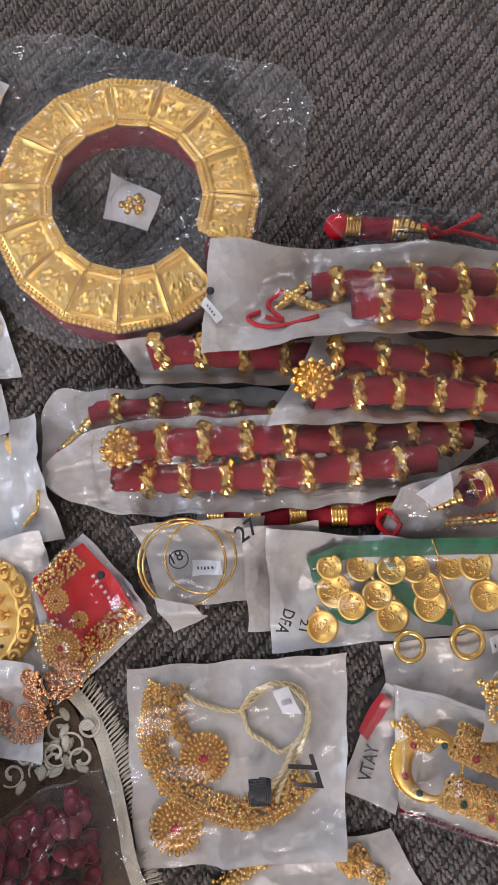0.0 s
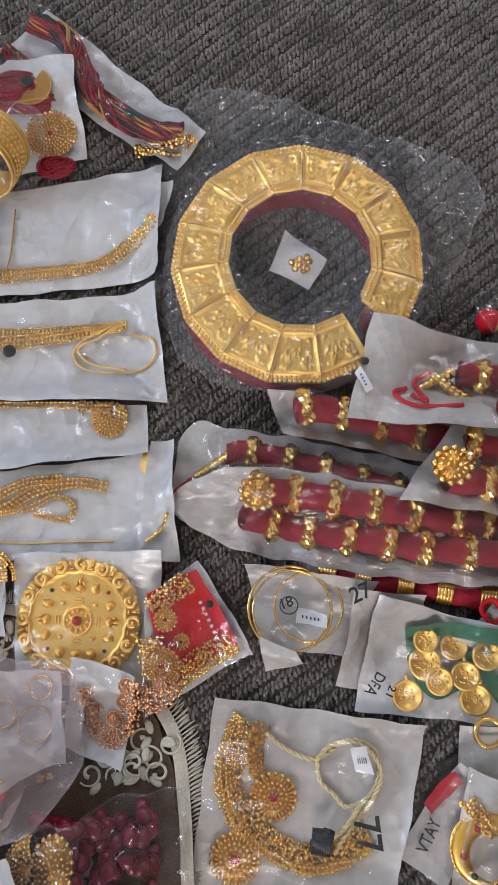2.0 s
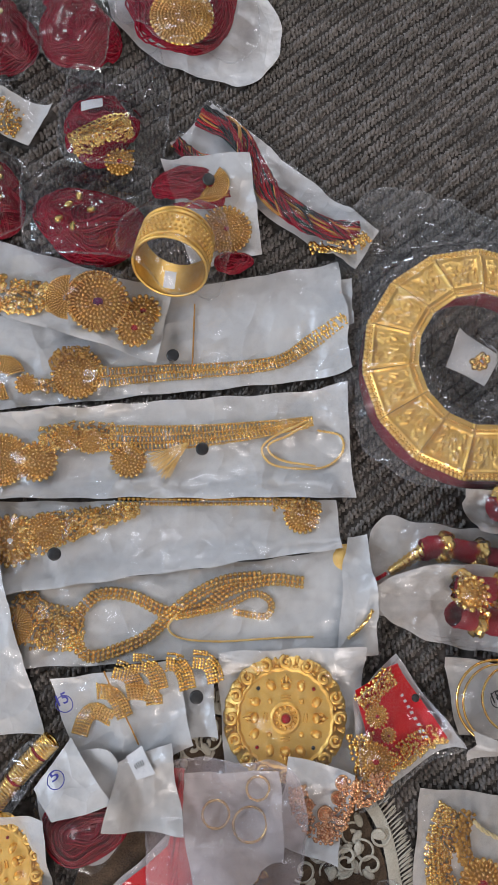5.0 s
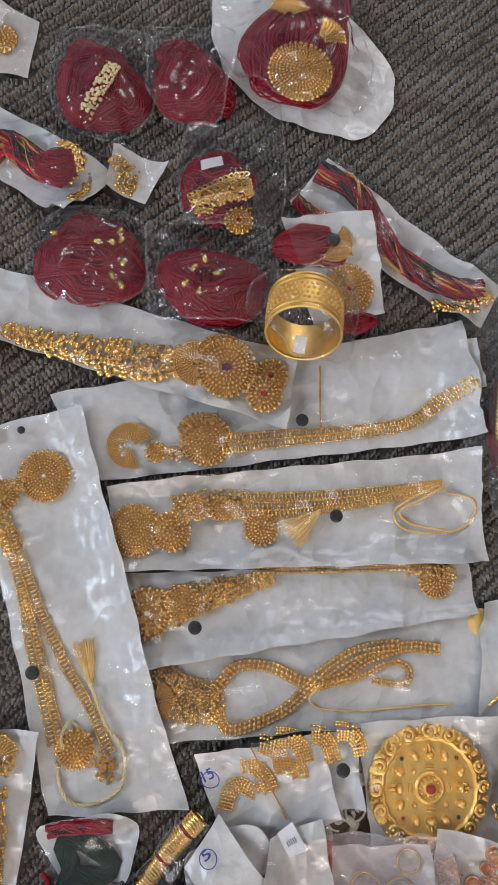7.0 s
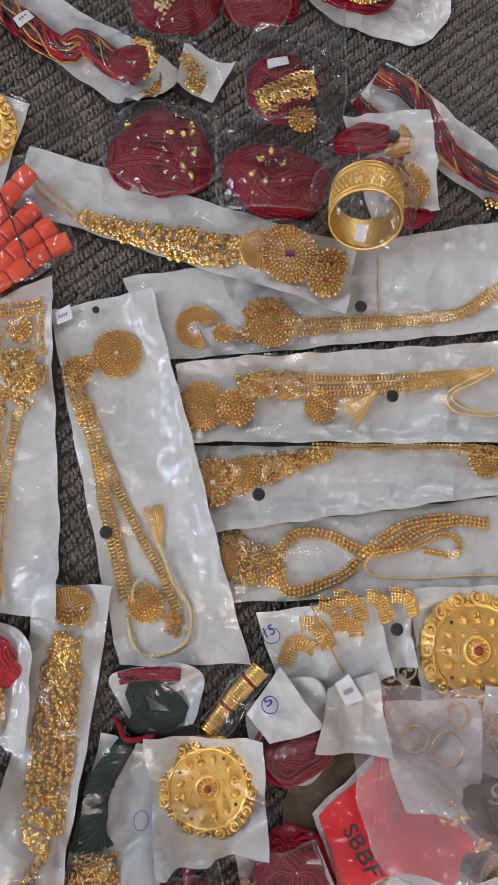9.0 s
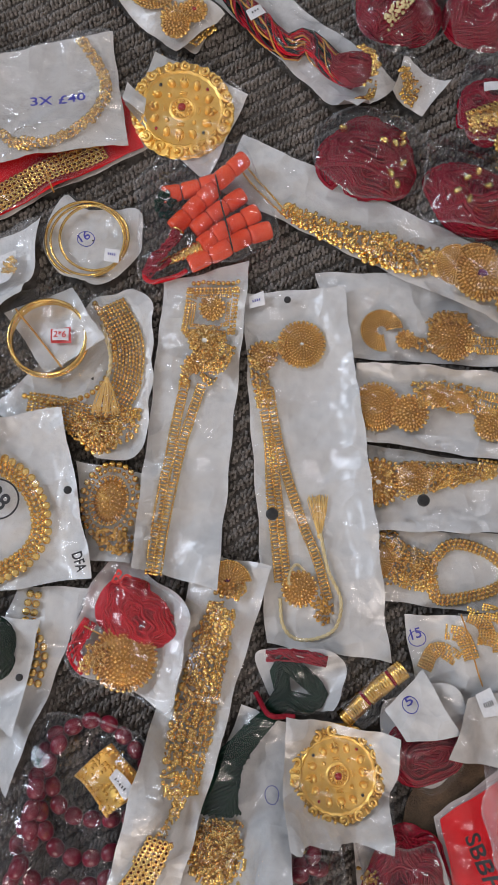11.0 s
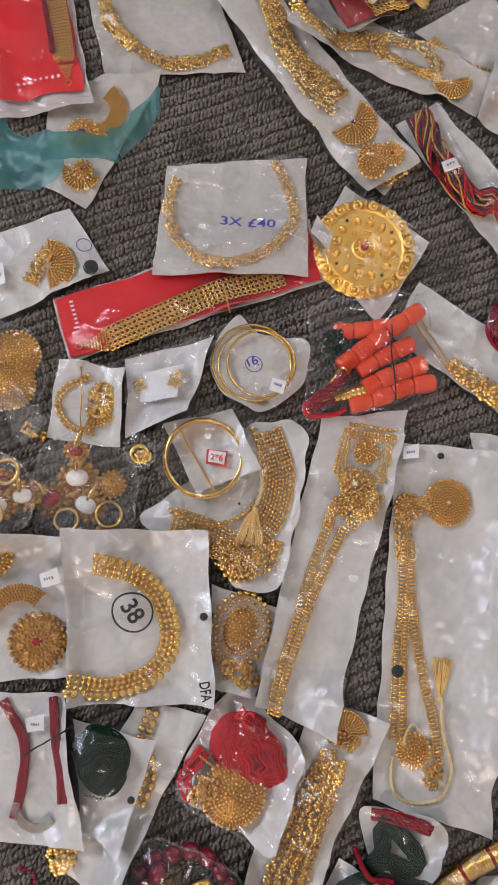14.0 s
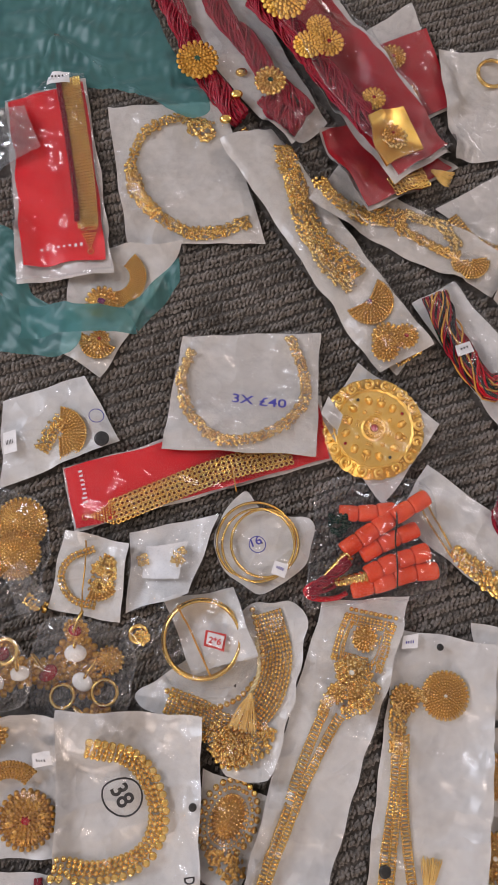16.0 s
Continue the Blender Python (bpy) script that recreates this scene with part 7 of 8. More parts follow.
Q = [(-64.6, 40.2), (-57.2, 43.8), (-54.7, 14.0), (-62.1, 14.6)]
p = packet("necklace_packet", Q, "long white packet with a framed gold pendant and chains")
FR = np.array([(-62.1, 39.9), (-57.9, 40.7), (-57.6, 36.6), (-61.9, 36.0)])
for inset, rows, r in ((0.0, 2, 0.0016), (0.26, 2, 0.0011)):
    ring4 = FR + (FR.mean(0) - FR) * inset
    for k in range(4):
        strands(p, [ring4[k], ring4[(k + 1) % 4]], rows, r, "gold", "frame_side", 1.9)
strands(p, [(-61.9, 40.6), (-57.9, 41.4)], 1, 0.0021, "gold", "frame_crest", 2.0, 2.0, BALL)
medallion(p, (-59.8, 38.6), 1.1, "gold", None, 4, "pendant", petals=6)
medallion(p, (-59.9, 35.4), 1.35, "pale_gold", "pearl", 4, "flower", petals=8)
cluster(p, [(-61.3, 35.8), (-59.9, 34.1), (-58.3, 36.0)], 0.9, 60, "gold")
medallion(p, (-60.4, 33.2), 0.85, "gold", None, 3, "small_flower", petals=6)
medallion(p, (-58.7, 33.7), 0.95, "gold", None, 3, "small_flower", petals=6)
cluster(p, [(-57.7, 35.3), (-57.9, 33.6), (-59.2, 31.9)], 1.3, 120, "gold")
cluster(p, [(-61.0, 32.6), (-60.9, 31.0)], 1.0, 60, "gold")
ladder(p, [(-60.9, 31.2), (-61.0, 26.9), (-60.9, 22.5), (-60.8, 17.1), (-60.5, 14.4)], 0.7)
ladder(p, [(-59.4, 31.4), (-59.7, 29.2), (-60.1, 25.6), (-60.2, 22.4), (-60.2, 17.2), (-60.0, 14.4)], 0.7)
cover(p, Q)

# choker with its tassel, under the bangle
Q = [(-76.9, 26.8), (-74.9, 29.2), (-70.6, 37.2), (-66.1, 38.9), (-64.8, 35.8), (-63.4, 27.7), (-63.6, 24.4), (-66.8, 23.1), (-69.4, 24.9), (-76.2, 25.4)]
p = packet("choker_packet", Q, "white packet with a curved gold choker and tassel", blob=True)
strands(p, [(-68.9, 37.2), (-66.6, 34.1), (-66.0, 30.6), (-66.7, 28.0)], 9, 0.0015, "gold", "choker", 2.05, 2.5, long=1.25)
strands(p, [(-74.1, 26.8), (-71.0, 26.9), (-68.9, 26.6), (-66.5, 27.3)], 8, 0.0015, "gold", "choker", 2.05, 2.5, long=1.25)
strands(p, [(-70.3, 37.0), (-67.9, 33.7), (-67.7, 31.2), (-69.0, 28.7), (-71.7, 27.3), (-74.6, 27.5)], 1, 0.0028, "gold", "choker_rope")
medallion(p, (-67.3, 25.3), 1.67, "gold", "ruby", 4, "pendant", stone_r=0.2)
cluster(p, [(-69.8, 26.3), (-68.0, 25.3), (-65.6, 26.1), (-65.5, 28.2)], 2.4, 260, "gold")
cord(p, [(-69.1, 35.0), (-67.7, 32.2), (-67.7, 29.6)], 0.0016)
tassel(p, (-67.6, 30.1), (-67.2, 27.1), 2.4)
cover(p, Q, "film", True)

Q = [(-78.6, 34.7), (-73.9, 37.8), (-70.5, 37.8), (-67.8, 34.0), (-68.5, 31.4), (-72.1, 28.7), (-75.9, 29.2)]
p = clear_bag("bangle_bag", Q, "clear bag with a gold bangle, elastic band and size label", "bangle bag")
lay_sheet([(-78.1, 34.6), (-72.7, 38.1), (-68.4, 33.6), (-73.0, 29.8)], "white_insert", "paper", p)
base0 = 0.010
hoop = np.array((-0.735, 0.329))
band = part("bangle", lathe(Geo(), [(0.0325, 0.0), (0.0345, 0.0), (0.0356, 0.0025), (0.0350, 0.006), (0.0356, 0.0095), (0.0345, 0.012), (0.0325, 0.012), (0.0325, 0.0)], (*hoop, base0), 72), "gold", p, "gold bangle with a beaded rim")
a = np.arange(90) * 2 * np.pi / 90
part("beaded_rim", many(Geo(), BEAD, np.column_stack([hoop[0] + 0.0356 * np.cos(a), hoop[1] + 0.0356 * np.sin(a), np.full(90, base0 + 0.006)]), np.full((90, 3), 0.0013)), "gold", band)
elastic(p, (-76.7, 34.8), (-71.6, 30.4), mat="ochre", r=0.0009)
sticker(p, [(-73.4, 33.8), (-71.6, 34.1), (-71.3, 32.6), (-73.1, 32.4)], "size_label", "red_ink", 0)
lay_sheet([(-73.2, 33.6), (-71.7, 33.9), (-71.5, 32.8), (-72.9, 32.6)], "size_field", "label", p, lift=0.0004, wrinkle=0.0001, thick=0.0002)
written(p, "2*6", (-72.9, 32.9), (-71.8, 33.1), "red_ink", 0.6, 0.02)
cover(p, Q, "film", True, 0.0024)

Q = [(-76.3, 42.0), (-75.3, 46.6), (-72.6, 45.7), (-68.3, 46.5), (-67.3, 42.6), (-70.0, 38.7), (-73.8, 39.2)]
p = packet("bangle_packet", Q, "white packet with three thin gold bangles", "bangle packet", blob=True)
ring(p, (-72.4, 42.8), 3.64, 0.13)
ring(p, (-71.6, 43.0), 3.12, 0.13)
ring(p, (-72.1, 42.6), 3.33, 0.11)
cover(p, Q, "film", True)
pen_ring(p, (-72.2, 42.6), 0.73, "blue_ink", 0.0004)
written(p, "16", (-72.5, 42.2), (-71.8, 42.9), "blue_ink", 0.8)
sticker(p, [(-70.2, 42.0), (-68.9, 42.1), (-68.7, 40.8), (-70.0, 40.8)], bars=2, ink="blue_ink")

# red card with a lattice bracelet
Q = [(-91.8, 41.9), (-72.0, 58.2), (-68.6, 52.8), (-88.2, 37.0)]
p = packet("bracelet_packet", Q, "long red card in clear plastic with a gold lattice bracelet", "bracelet packet", "tissue")
flat_card(p, [(-91.6, 41.9), (-72.2, 57.6), (-69.0, 52.9), (-88.1, 37.3)])
wordmark(p, (-88.1, 40.0), (-90.1, 42.7), 1.2)
filigree(p, [(-85.5, 40.2), (-82.2, 43.6), (-78.1, 47.6), (-72.8, 51.7)], 2.4, "gold", "bracelet", 5)
pointed_end(p, (-85.6, 40.0), (-87.8, 38.7), 2.2)
elastic(p, (-77.3, 48.4), (-75.9, 46.3), mat="ochre")
cover(p, Q, "crisp", False, 0.0008)
Q = [(-86.7, 58.2), (-74.5, 64.1), (-70.3, 52.4), (-83.9, 47.2)]
p = packet("necklace_packet", Q, "translucent white packet with a twisted gold necklace", mat="tissue")
cluster(p, [(-85.2, 57.2), (-85.1, 54.6), (-83.6, 52.1), (-81.2, 50.6), (-78.9, 50.1)], 1.0, 260, "gold", "twisted_chain", heap=0.9)
cluster(p, [(-77.0, 62.3), (-74.6, 59.8), (-73.4, 57.2), (-73.8, 54.8), (-75.3, 52.5), (-77.5, 50.8), (-79.4, 50.0)], 1.0, 320, "gold", "twisted_chain", heap=0.9)
cover(p, Q, "milky", False, 0.0016)
written(p, "3X £40", (-79.6, 53.8), (-74.7, 55.2), "blue_ink", 0.85)

Q = [(-69.9, 62.6), (-60.4, 60.3), (-62.6, 50.7), (-71.1, 55.6)]
p = packet("medallion_packet", Q, "white packet with an ornate round gold medallion", "medallion packet")
mandala(p, (-66.2, 57.1), 4.91, turn=0.1)
lay_sheet([(-71.5, 57.9), (-69.5, 57.0), (-69.5, 55.3), (-71.4, 56.1)], "folded_flap", "paper", p)
cover(p, Q)

# coral beads
Q = [(-69.1, 49.3), (-67.4, 51.2), (-64.4, 51.8), (-60.3, 53.6), (-55.2, 47.0), (-57.0, 43.9), (-62.4, 41.0), (-65.9, 39.3), (-67.0, 41.1), (-67.6, 44.9)]
p = clear_bag("coral_bag", Q, "clear bag with strings of red coral barrel beads")
UNDER = H.copy()
for pts, n, low in (([(-66.3, 48.3), (-64.5, 49.0), (-61.4, 50.6)], 3, 0.0), ([(-62.9, 45.4), (-61.2, 47.5), (-58.9, 49.9)], 3, 0.0), ([(-62.6, 42.1), (-60.2, 43.9), (-58.1, 45.7), (-55.8, 47.0)], 4, 0.0), ([(-64.7, 45.1), (-63.0, 47.7), (-61.3, 50.2), (-59.4, 52.8)], 5, 0.003), ([(-61.9, 43.9), (-60.1, 45.9), (-57.2, 48.4)], 4, 0.003)):
    line = curve(pts, 0.001)
    seg = len(line) // n
    for k in range(n):
        s = slice(k * seg, (k + 1) * seg)
        z = float(UNDER[cells(*line[k * seg + seg // 2])]) + 0.0076 + low
        t = np.linspace(-1, 1, len(line[s]))
        part("coral_bead", tube(Geo(), np.column_stack([line[s], np.full(len(t), z)]), 0.0084 * RNG.uniform(0.95, 1.05) * (1 - 0.13 * t**6), 14), "coral", p)
for a0, b0 in (((-64.1, 45.1), (-65.3, 42.4)), ((-61.8, 43.9), (-66.0, 41.0))):
    cone(p, a0, b0, 0.62, 0.25, z=1.7, z1=1.2)
cord(p, [(-64.9, 42.5), (-66.2, 41.2), (-66.4, 40.4), (-65.5, 40.1), (-63.7, 40.9), (-62.8, 41.8)], 0.0024, "red", "red_cord", twist=False)
cord(p, [(-66.3, 41.0), (-65.2, 41.0), (-64.2, 42.0)], 0.0022, "maroon", "maroon_cord", twist=False)
scatter(p, (-66.0, 47.3), (0.9, 0.9), 24, 0.0028, "green", "green_beads")
bundle(p, [(-64.0, 44.5), (-65.2, 42.2), (-66.2, 40.2)], 1.2, 16, 0.001, "maroon", "maroon_threads")
elastic(p, (-61.7, 50.2), (-58.9, 43.9), mat="green")
cover(p, Q, "crisp", True, 0.0026)

# ---- rings and earrings ----
Q = [(-99.7, 45.5), (-93.7, 50.9), (-87.9, 46.5), (-96.1, 37.9)]
p = packet("earring_packet", Q, "white packet with a gold fan earring and black snap", "earring packet")
fan(p, (-93.4, 44.8), 2.5, -60, 110, "gold", "fan_earring", 8, 0.15, None)
cluster(p, [(-94.3, 42.8), (-94.1, 44.9), (-93.8, 46.2)], 1.4, 150, "gold")
cover(p, Q)
snap(p, (-89.4, 45.9), 0.7)
sticker(p, [(-98.1, 42.7), (-97.2, 43.5), (-96.0, 41.8), (-97.0, 41.0)], bars=3)
pen_ring(p, (-90.8, 47.7), 0.64, "blue_ink", 0.0004)

Q = [(-83.5, 39.0), (-76.6, 43.7), (-76.1, 35.9), (-80.1, 32.1)]
p = packet("earring_packet", [(-83.4, 39.0), (-76.6, 43.8), (-76.3, 36.3), (-80.7, 32.3)], "crumpled white packet with small gold studs", "earring packet")
lay_sheet([(-81.6, 38.5), (-78.2, 40.4), (-77.6, 36.9), (-80.7, 35.7)], "folded_paper", "label", p, wrinkle=0.002)
scatter(p, (-78.4, 38.8), (0.6, 0.9), 40, 0.0014, "gold", "stud")
scatter(p, (-81.3, 37.2), (0.6, 0.5), 30, 0.0014, "gold", "stud")
cover(p, [(-83.4, 39.0), (-76.6, 43.8), (-76.3, 36.3), (-80.7, 32.3)], "milky", False, 0.003)
Q = [(-89.1, 36.9), (-83.0, 38.1), (-80.9, 31.2), (-87.4, 29.9)]
p = packet("pendant_packet", Q, "square white packet with a gold crown pendant")
strands(p, [(-85.9, 36.3), (-87.5, 34.7), (-87.5, 32.8), (-85.8, 31.5), (-83.7, 31.7)], 2, 0.0019, "gold", "bead_arc", 2.0)
fan(p, (-84.5, 34.2), 2.1, -90, 95, "gold", "crown", 6, 0.2, None)
scatter(p, (-84.1, 34.6), (1.2, 1.8), 110, 0.0015, "gold", "crown_grains")
elastic(p, (-86.7, 36.8), (-84.4, 30.7), mat="old_gold")
cover(p, Q)

Q = [(-97.8, 36.2), (-93.3, 38.6), (-90.1, 36.5), (-88.7, 32.6), (-88.9, 28.7), (-94.0, 27.8)]
p = clear_bag("earring_bag", Q, "clear bag with two round gold filigree earrings")
medallion(p, (-93.0, 35.8), 2.36, "gold", None, 7, "round_earring", tall=0.006)
medallion(p, (-92.1, 33.1), 2.22, "gold", None, 7, "round_earring", tall=0.006)
cover(p, Q, "crisp", True, 0.0026)
Q = [(-92.0, 31.3), (-91.0, 33.3), (-87.2, 31.0), (-88.7, 28.2)]
p = clear_bag("ring_bag", Q, "small clear bag twisted shut over a gold piece")
cluster(p, [(-89.5, 30.0), (-87.5, 29.8)], 0.9, 70, "gold")
cover(p, Q, "milky", False, 0.004)

Q = [(-87.1, 28.3), (-84.4, 30.7), (-79.5, 30.7), (-77.4, 26.2), (-77.5, 21.4), (-81.6, 20.4), (-85.5, 22.6)]
p = clear_bag("ring_bag", Q, "clear bag of gold rings with white and red stones")
for at, r, st, tn in (((-83.4, 27.4), 1.65, "pearl", 20), ((-81.8, 25.4), 1.6, "pearl", -10), ((-84.9, 24.9), 1.45, "ruby", 60), ((-79.4, 22.6), 1.5, "ruby", 70), ((-80.4, 27.9), 1.2, None, 0), ((-84.0, 29.5), 1.0, "ruby", 0)):
    if st:
        finger_ring(p, at, r, st, tn)
    else:
        medallion(p, at, r, "gold", None, 4, "gold_knob", tall=0.008)
ring(p, (-79.6, 25.3), 1.1, 0.18, "gold", "ring_band")
ring(p, (-82.9, 23.6), 1.0, 0.18, "gold", "ring_band")
cover(p, Q, "hazy", True, 0.0034)
Q = [(-93.8, 25.1), (-89.9, 27.2), (-86.6, 26.3), (-85.2, 22.6), (-87.6, 20.7), (-91.4, 19.7)]
p = clear_bag("ring_bag", Q, "clear bag of gold rings with pale stones")
for at, st in (((-89.5, 24.7), None), ((-86.9, 24.3), "pearl"), ((-88.4, 22.8), "pearl")):
    finger_ring(p, at, 1.4, st or "ruby", 30)
ring(p, (-88.6, 25.8), 1.0, 0.2, "gold", "ring_band")
ring(p, (-88.5, 21.9), 1.0, 0.2, "gold", "ring_band")
cover(p, Q, "hazy", True, 0.0032)
Q = [(-80.1, 31.6), (-79.2, 32.7), (-77.6, 32.0), (-77.9, 30.0), (-79.2, 30.0)]
p = clear_bag("ring_bag", Q, "small clear bag with one gold ring")
ring(p, (-78.9, 31.2), 0.7, 0.22, "gold", "ring_band")
scatter(p, (-78.5, 31.1), (0.7, 0.5), 40, 0.0016, "gold", "ring_setting")
cover(p, Q, "crisp", True, 0.003)

# packet with the antique flower, and the packet marked 38
Q = [(-92.3, 19.4), (-82.4, 22.2), (-77.9, 11.2), (-86.8, 7.4)]
p = packet("pendant_packet", Q, "white packet with an antique gold flower pendant")
medallion(p, (-81.4, 13.1), 2.36, "old_gold", "ruby", 5, "flower_pendant", petals=10)
fan(p, (-83.4, 14.1), 3.2, 70, 200, "old_gold", "necklace_side", 5, 0.6, None)
medallion(p, (-87.4, 18.4), 1.45, "gold", None, 4)
cover(p, Q)
Q = [(-82.6, 22.9), (-70.9, 26.9), (-65.2, 13.2), (-77.0, 9.2)]
p = packet("necklace_packet", Q, "white packet with a fringed gold necklace marked 38")
ARC = [(-78.8, 20.8), (-75.8, 21.0), (-73.2, 20.0), (-71.3, 17.8), (-70.9, 15.4), (-72.0, 13.4), (-74.7, 11.6), (-77.5, 11.1)]
strands(p, ARC, 3, 0.0026, "gold", "necklace", 1.7, 1.9)
line = curve(ARC, 0.0062)
h = heading(line)
out = line + np.stack([-h[:, 1], h[:, 0]], 1) * 0.009
part("coin_drops", many(Geo(), BALL, np.column_stack([out, height(out[:, 0], out[:, 1]) + 0.0016]), np.ones((len(out), 3)) * (0.0036, 0.0036, 0.0014)), "gold", p)
sticker(p, [(-83.1, 18.7), (-81.7, 19.7), (-81.0, 18.5), (-82.5, 17.7)], bars=2)
cover(p, Q)
snap(p, (-68.7, 20.0), 0.35)
pen_ring(p, (-74.6, 18.2), 1.68, "ink", 0.0008)
written(p, "38", (-75.8, 18.2), (-74.3, 17.1), "ink", 1.6, 0.02)
written(p, "DFA", (-67.2, 14.8), (-66.4, 13.4), "ink", 0.9, 0.02)

# ---- north-west: long packets, red cards and the teal bag ----
Q = [(-103.6, 77.5), (-93.1, 83.0), (-83.0, 70.4), (-95.6, 64.8)]
p = packet("necklace_packet", Q, "white packet with a ring of gold leaf links", mat="tissue")
cluster(p, [(-93.0, 79.9), (-96.3, 79.3), (-98.8, 76.6), (-98.7, 72.9), (-97.4, 70.1), (-94.2, 68.5)], 0.9, 260, "gold", "leaf_links")
cluster(p, [(-98.2, 71.7), (-95.5, 69.3), (-91.3, 68.3), (-88.1, 69.3), (-85.5, 71.8)], 1.3, 320, "gold", "leaf_links")
scatter(p, (-93.8, 78.8), (1.5, 0.9), 60, 0.002, "gold", "clasp")
cover(p, Q)
Q = [(-100.2, 62.2), (-90.4, 66.9), (-92.2, 51.3), (-97.0, 52.2)]
p = packet("choker_packet", Q, "white packet with a gold crescent choker", mat="tissue")
fan(p, (-95.1, 61.0), 3.0, -80, 75, "gold", "crescent", 8, 0.5, None)
medallion(p, (-95.1, 58.1), 1.46, "gold", "purple", 4, "pendant", stone_r=0.25)
fan(p, (-93.9, 54.5), 1.7, 180, 360, "gold", "crescent", 5, 0.2, None)
medallion(p, (-93.7, 54.6), 0.89, "gold", "ruby", 3)
cover(p, Q)
# the teal bag, with a red card packet on it
BAG = [(-112.7, 60.2), (-106.5, 61.3), (-101.7, 56.4), (-95.9, 55.5), (-95.7, 52.1), (-101.1, 50.2), (-107.1, 49.0)]
p = thing("teal_bag", middle([(-107.4, 68.2)]), "crumpled translucent teal carrier bag lying over packets", "carrier bag")
cover(p, BAG, "teal", True, 0.0020, name="lower_fold")
cover(p, [(-102.1, 54.7), (-91.8, 58.4), (-90.6, 56.4), (-100.6, 51.5)], "teal", False, 0.0030, name="rim_fold")
cover(p, [(-92.5, 58.0), (-90.1, 65.1), (-89.0, 63.0), (-90.5, 56.3)], "teal", False, 0.0030, name="rim_tail")
TOPS = [(-127.7, 85.9), (-115.5, 93.1), (-106.5, 91.4), (-100.8, 86.6), (-93.7, 81.4), (-95.4, 78.8), (-101.4, 79.6), (-108.1, 77.5), (-114.3, 71.9), (-120.8, 72.4)]
cover(p, TOPS, "teal", True, 0.0022, name="upper_fold")
Q = [(-91.0, 78.8), (-85.8, 81.5), (-64.7, 67.1), (-66.1, 62.9)]
p = packet("necklace_packet", Q, "white packet lying under another, gold chain inside", mat="tissue")
cluster(p, [(-90.0, 80.9), (-84.9, 76.4), (-79.0, 71.0), (-73.9, 67.5)], 0.8, 200, "gold")
cluster(p, [(-66.5, 64.1), (-65.0, 66.3)], 0.8, 60, "gold")
cover(p, Q)
Q = [(-91.4, 78.2), (-87.3, 82.0), (-63.9, 66.9), (-67.7, 62.3)]
p = packet("necklace_packet", Q, "long white packet with a wide clustered gold necklace", mat="tissue")
cluster(p, [(-85.3, 80.3), (-82.1, 76.3), (-79.2, 72.9), (-75.4, 71.3), (-73.5, 70.2)], 2.4, 620, "gold", taper=(0.8, 1.25), r=0.0019)
cluster(p, [(-79.5, 72.1), (-76.0, 69.8), (-73.3, 69.0)], 1.2, 170, "pale_gold")
fan(p, (-71.3, 68.6), 2.3, -130, 90, "gold", "fan_pendant", 7, 0.15, "purple")
medallion(p, (-68.4, 65.8), 1.37, "gold", "ruby", 4)
medallion(p, (-66.8, 66.5), 1.14, "gold", "ruby", 4)
medallion(p, (-68.2, 64.6), 1.25, "gold", None, 4)
cover(p, Q)
Q = [(-68.6, 80.9), (-63.2, 88.3), (-54.8, 83.9), (-59.6, 78.1)]
p = packet("necklace_packet", Q, "white packet with a curved gold band", mat="tissue")
strands(p, [(-66.7, 80.6), (-63.7, 79.2), (-60.0, 79.2)], 4, 0.0018, "gold", "gold_band", 1.8)
cover(p, Q)
Q = [(-80.7, 75.2), (-79.4, 81.3), (-59.1, 78.6), (-60.1, 74.4)]
p = packet("necklace_packet", Q, "long white packet with a flat gold necklace and fan", mat="tissue")
cluster(p, [(-80.7, 78.3), (-77.7, 76.9), (-74.2, 77.5), (-70.9, 78.6)], 2.0, 420, "gold")
cluster(p, [(-71.0, 78.9), (-68.0, 79.3), (-65.1, 77.9)], 1.0, 170, "pale_gold")
cluster(p, [(-71.6, 77.3), (-67.8, 77.0), (-64.6, 76.8)], 1.0, 170, "gold")
fan(p, (-63.5, 77.0), 1.9, -150, 30, "gold", "fan_pendant", 6, 0.15, None)
cover(p, Q)
Q = [(-107.0, 92.6), (-99.4, 98.4), (-82.2, 85.2), (-84.4, 80.3)]
p = packet("bead_packet", Q, "long white packet with maroon bead ropes and gold flowers", "bead packet", mat="tissue")
for pts in ([(-105.7, 93.2), (-101.6, 89.9), (-97.3, 86.1), (-92.6, 82.6), (-90.4, 81.8)], [(-102.2, 95.6), (-97.3, 91.9), (-93.0, 89.5), (-88.5, 86.5), (-84.4, 84.9)], [(-89.1, 84.9), (-86.7, 83.5), (-84.6, 83.1)]):
    bundle(p, pts, 2.5, 66, 0.0011, "seed", "bead_rope", 1.6)
medallion(p, (-97.0, 85.4), 1.97, "old_gold", "jade", 4, "flower_pendant", petals=10)
medallion(p, (-89.2, 86.1), 1.47, "gold", "jade", 4, "flower_pendant", petals=8)
for q in ((-92.6, 86.7), (-91.8, 83.5), (-91.8, 80.7)):
    part("gold_bead", many(Geo(), BALL, [(*np.array(q) / 100, float(height(*np.array(q) / 100)) + 0.002)], np.array([[0.0065, 0.0045, 0.004]]), np.array([0.5])), "gold", p)
cover(p, Q, "film", False, 0.0018)
Q = [(-82.8, 96.3), (-79.3, 102.0), (-71.1, 92.4), (-75.3, 86.9)]
p = packet("earring_packet", Q, "white packet with a dark red card and gold earrings", "earring packet", mat="tissue")
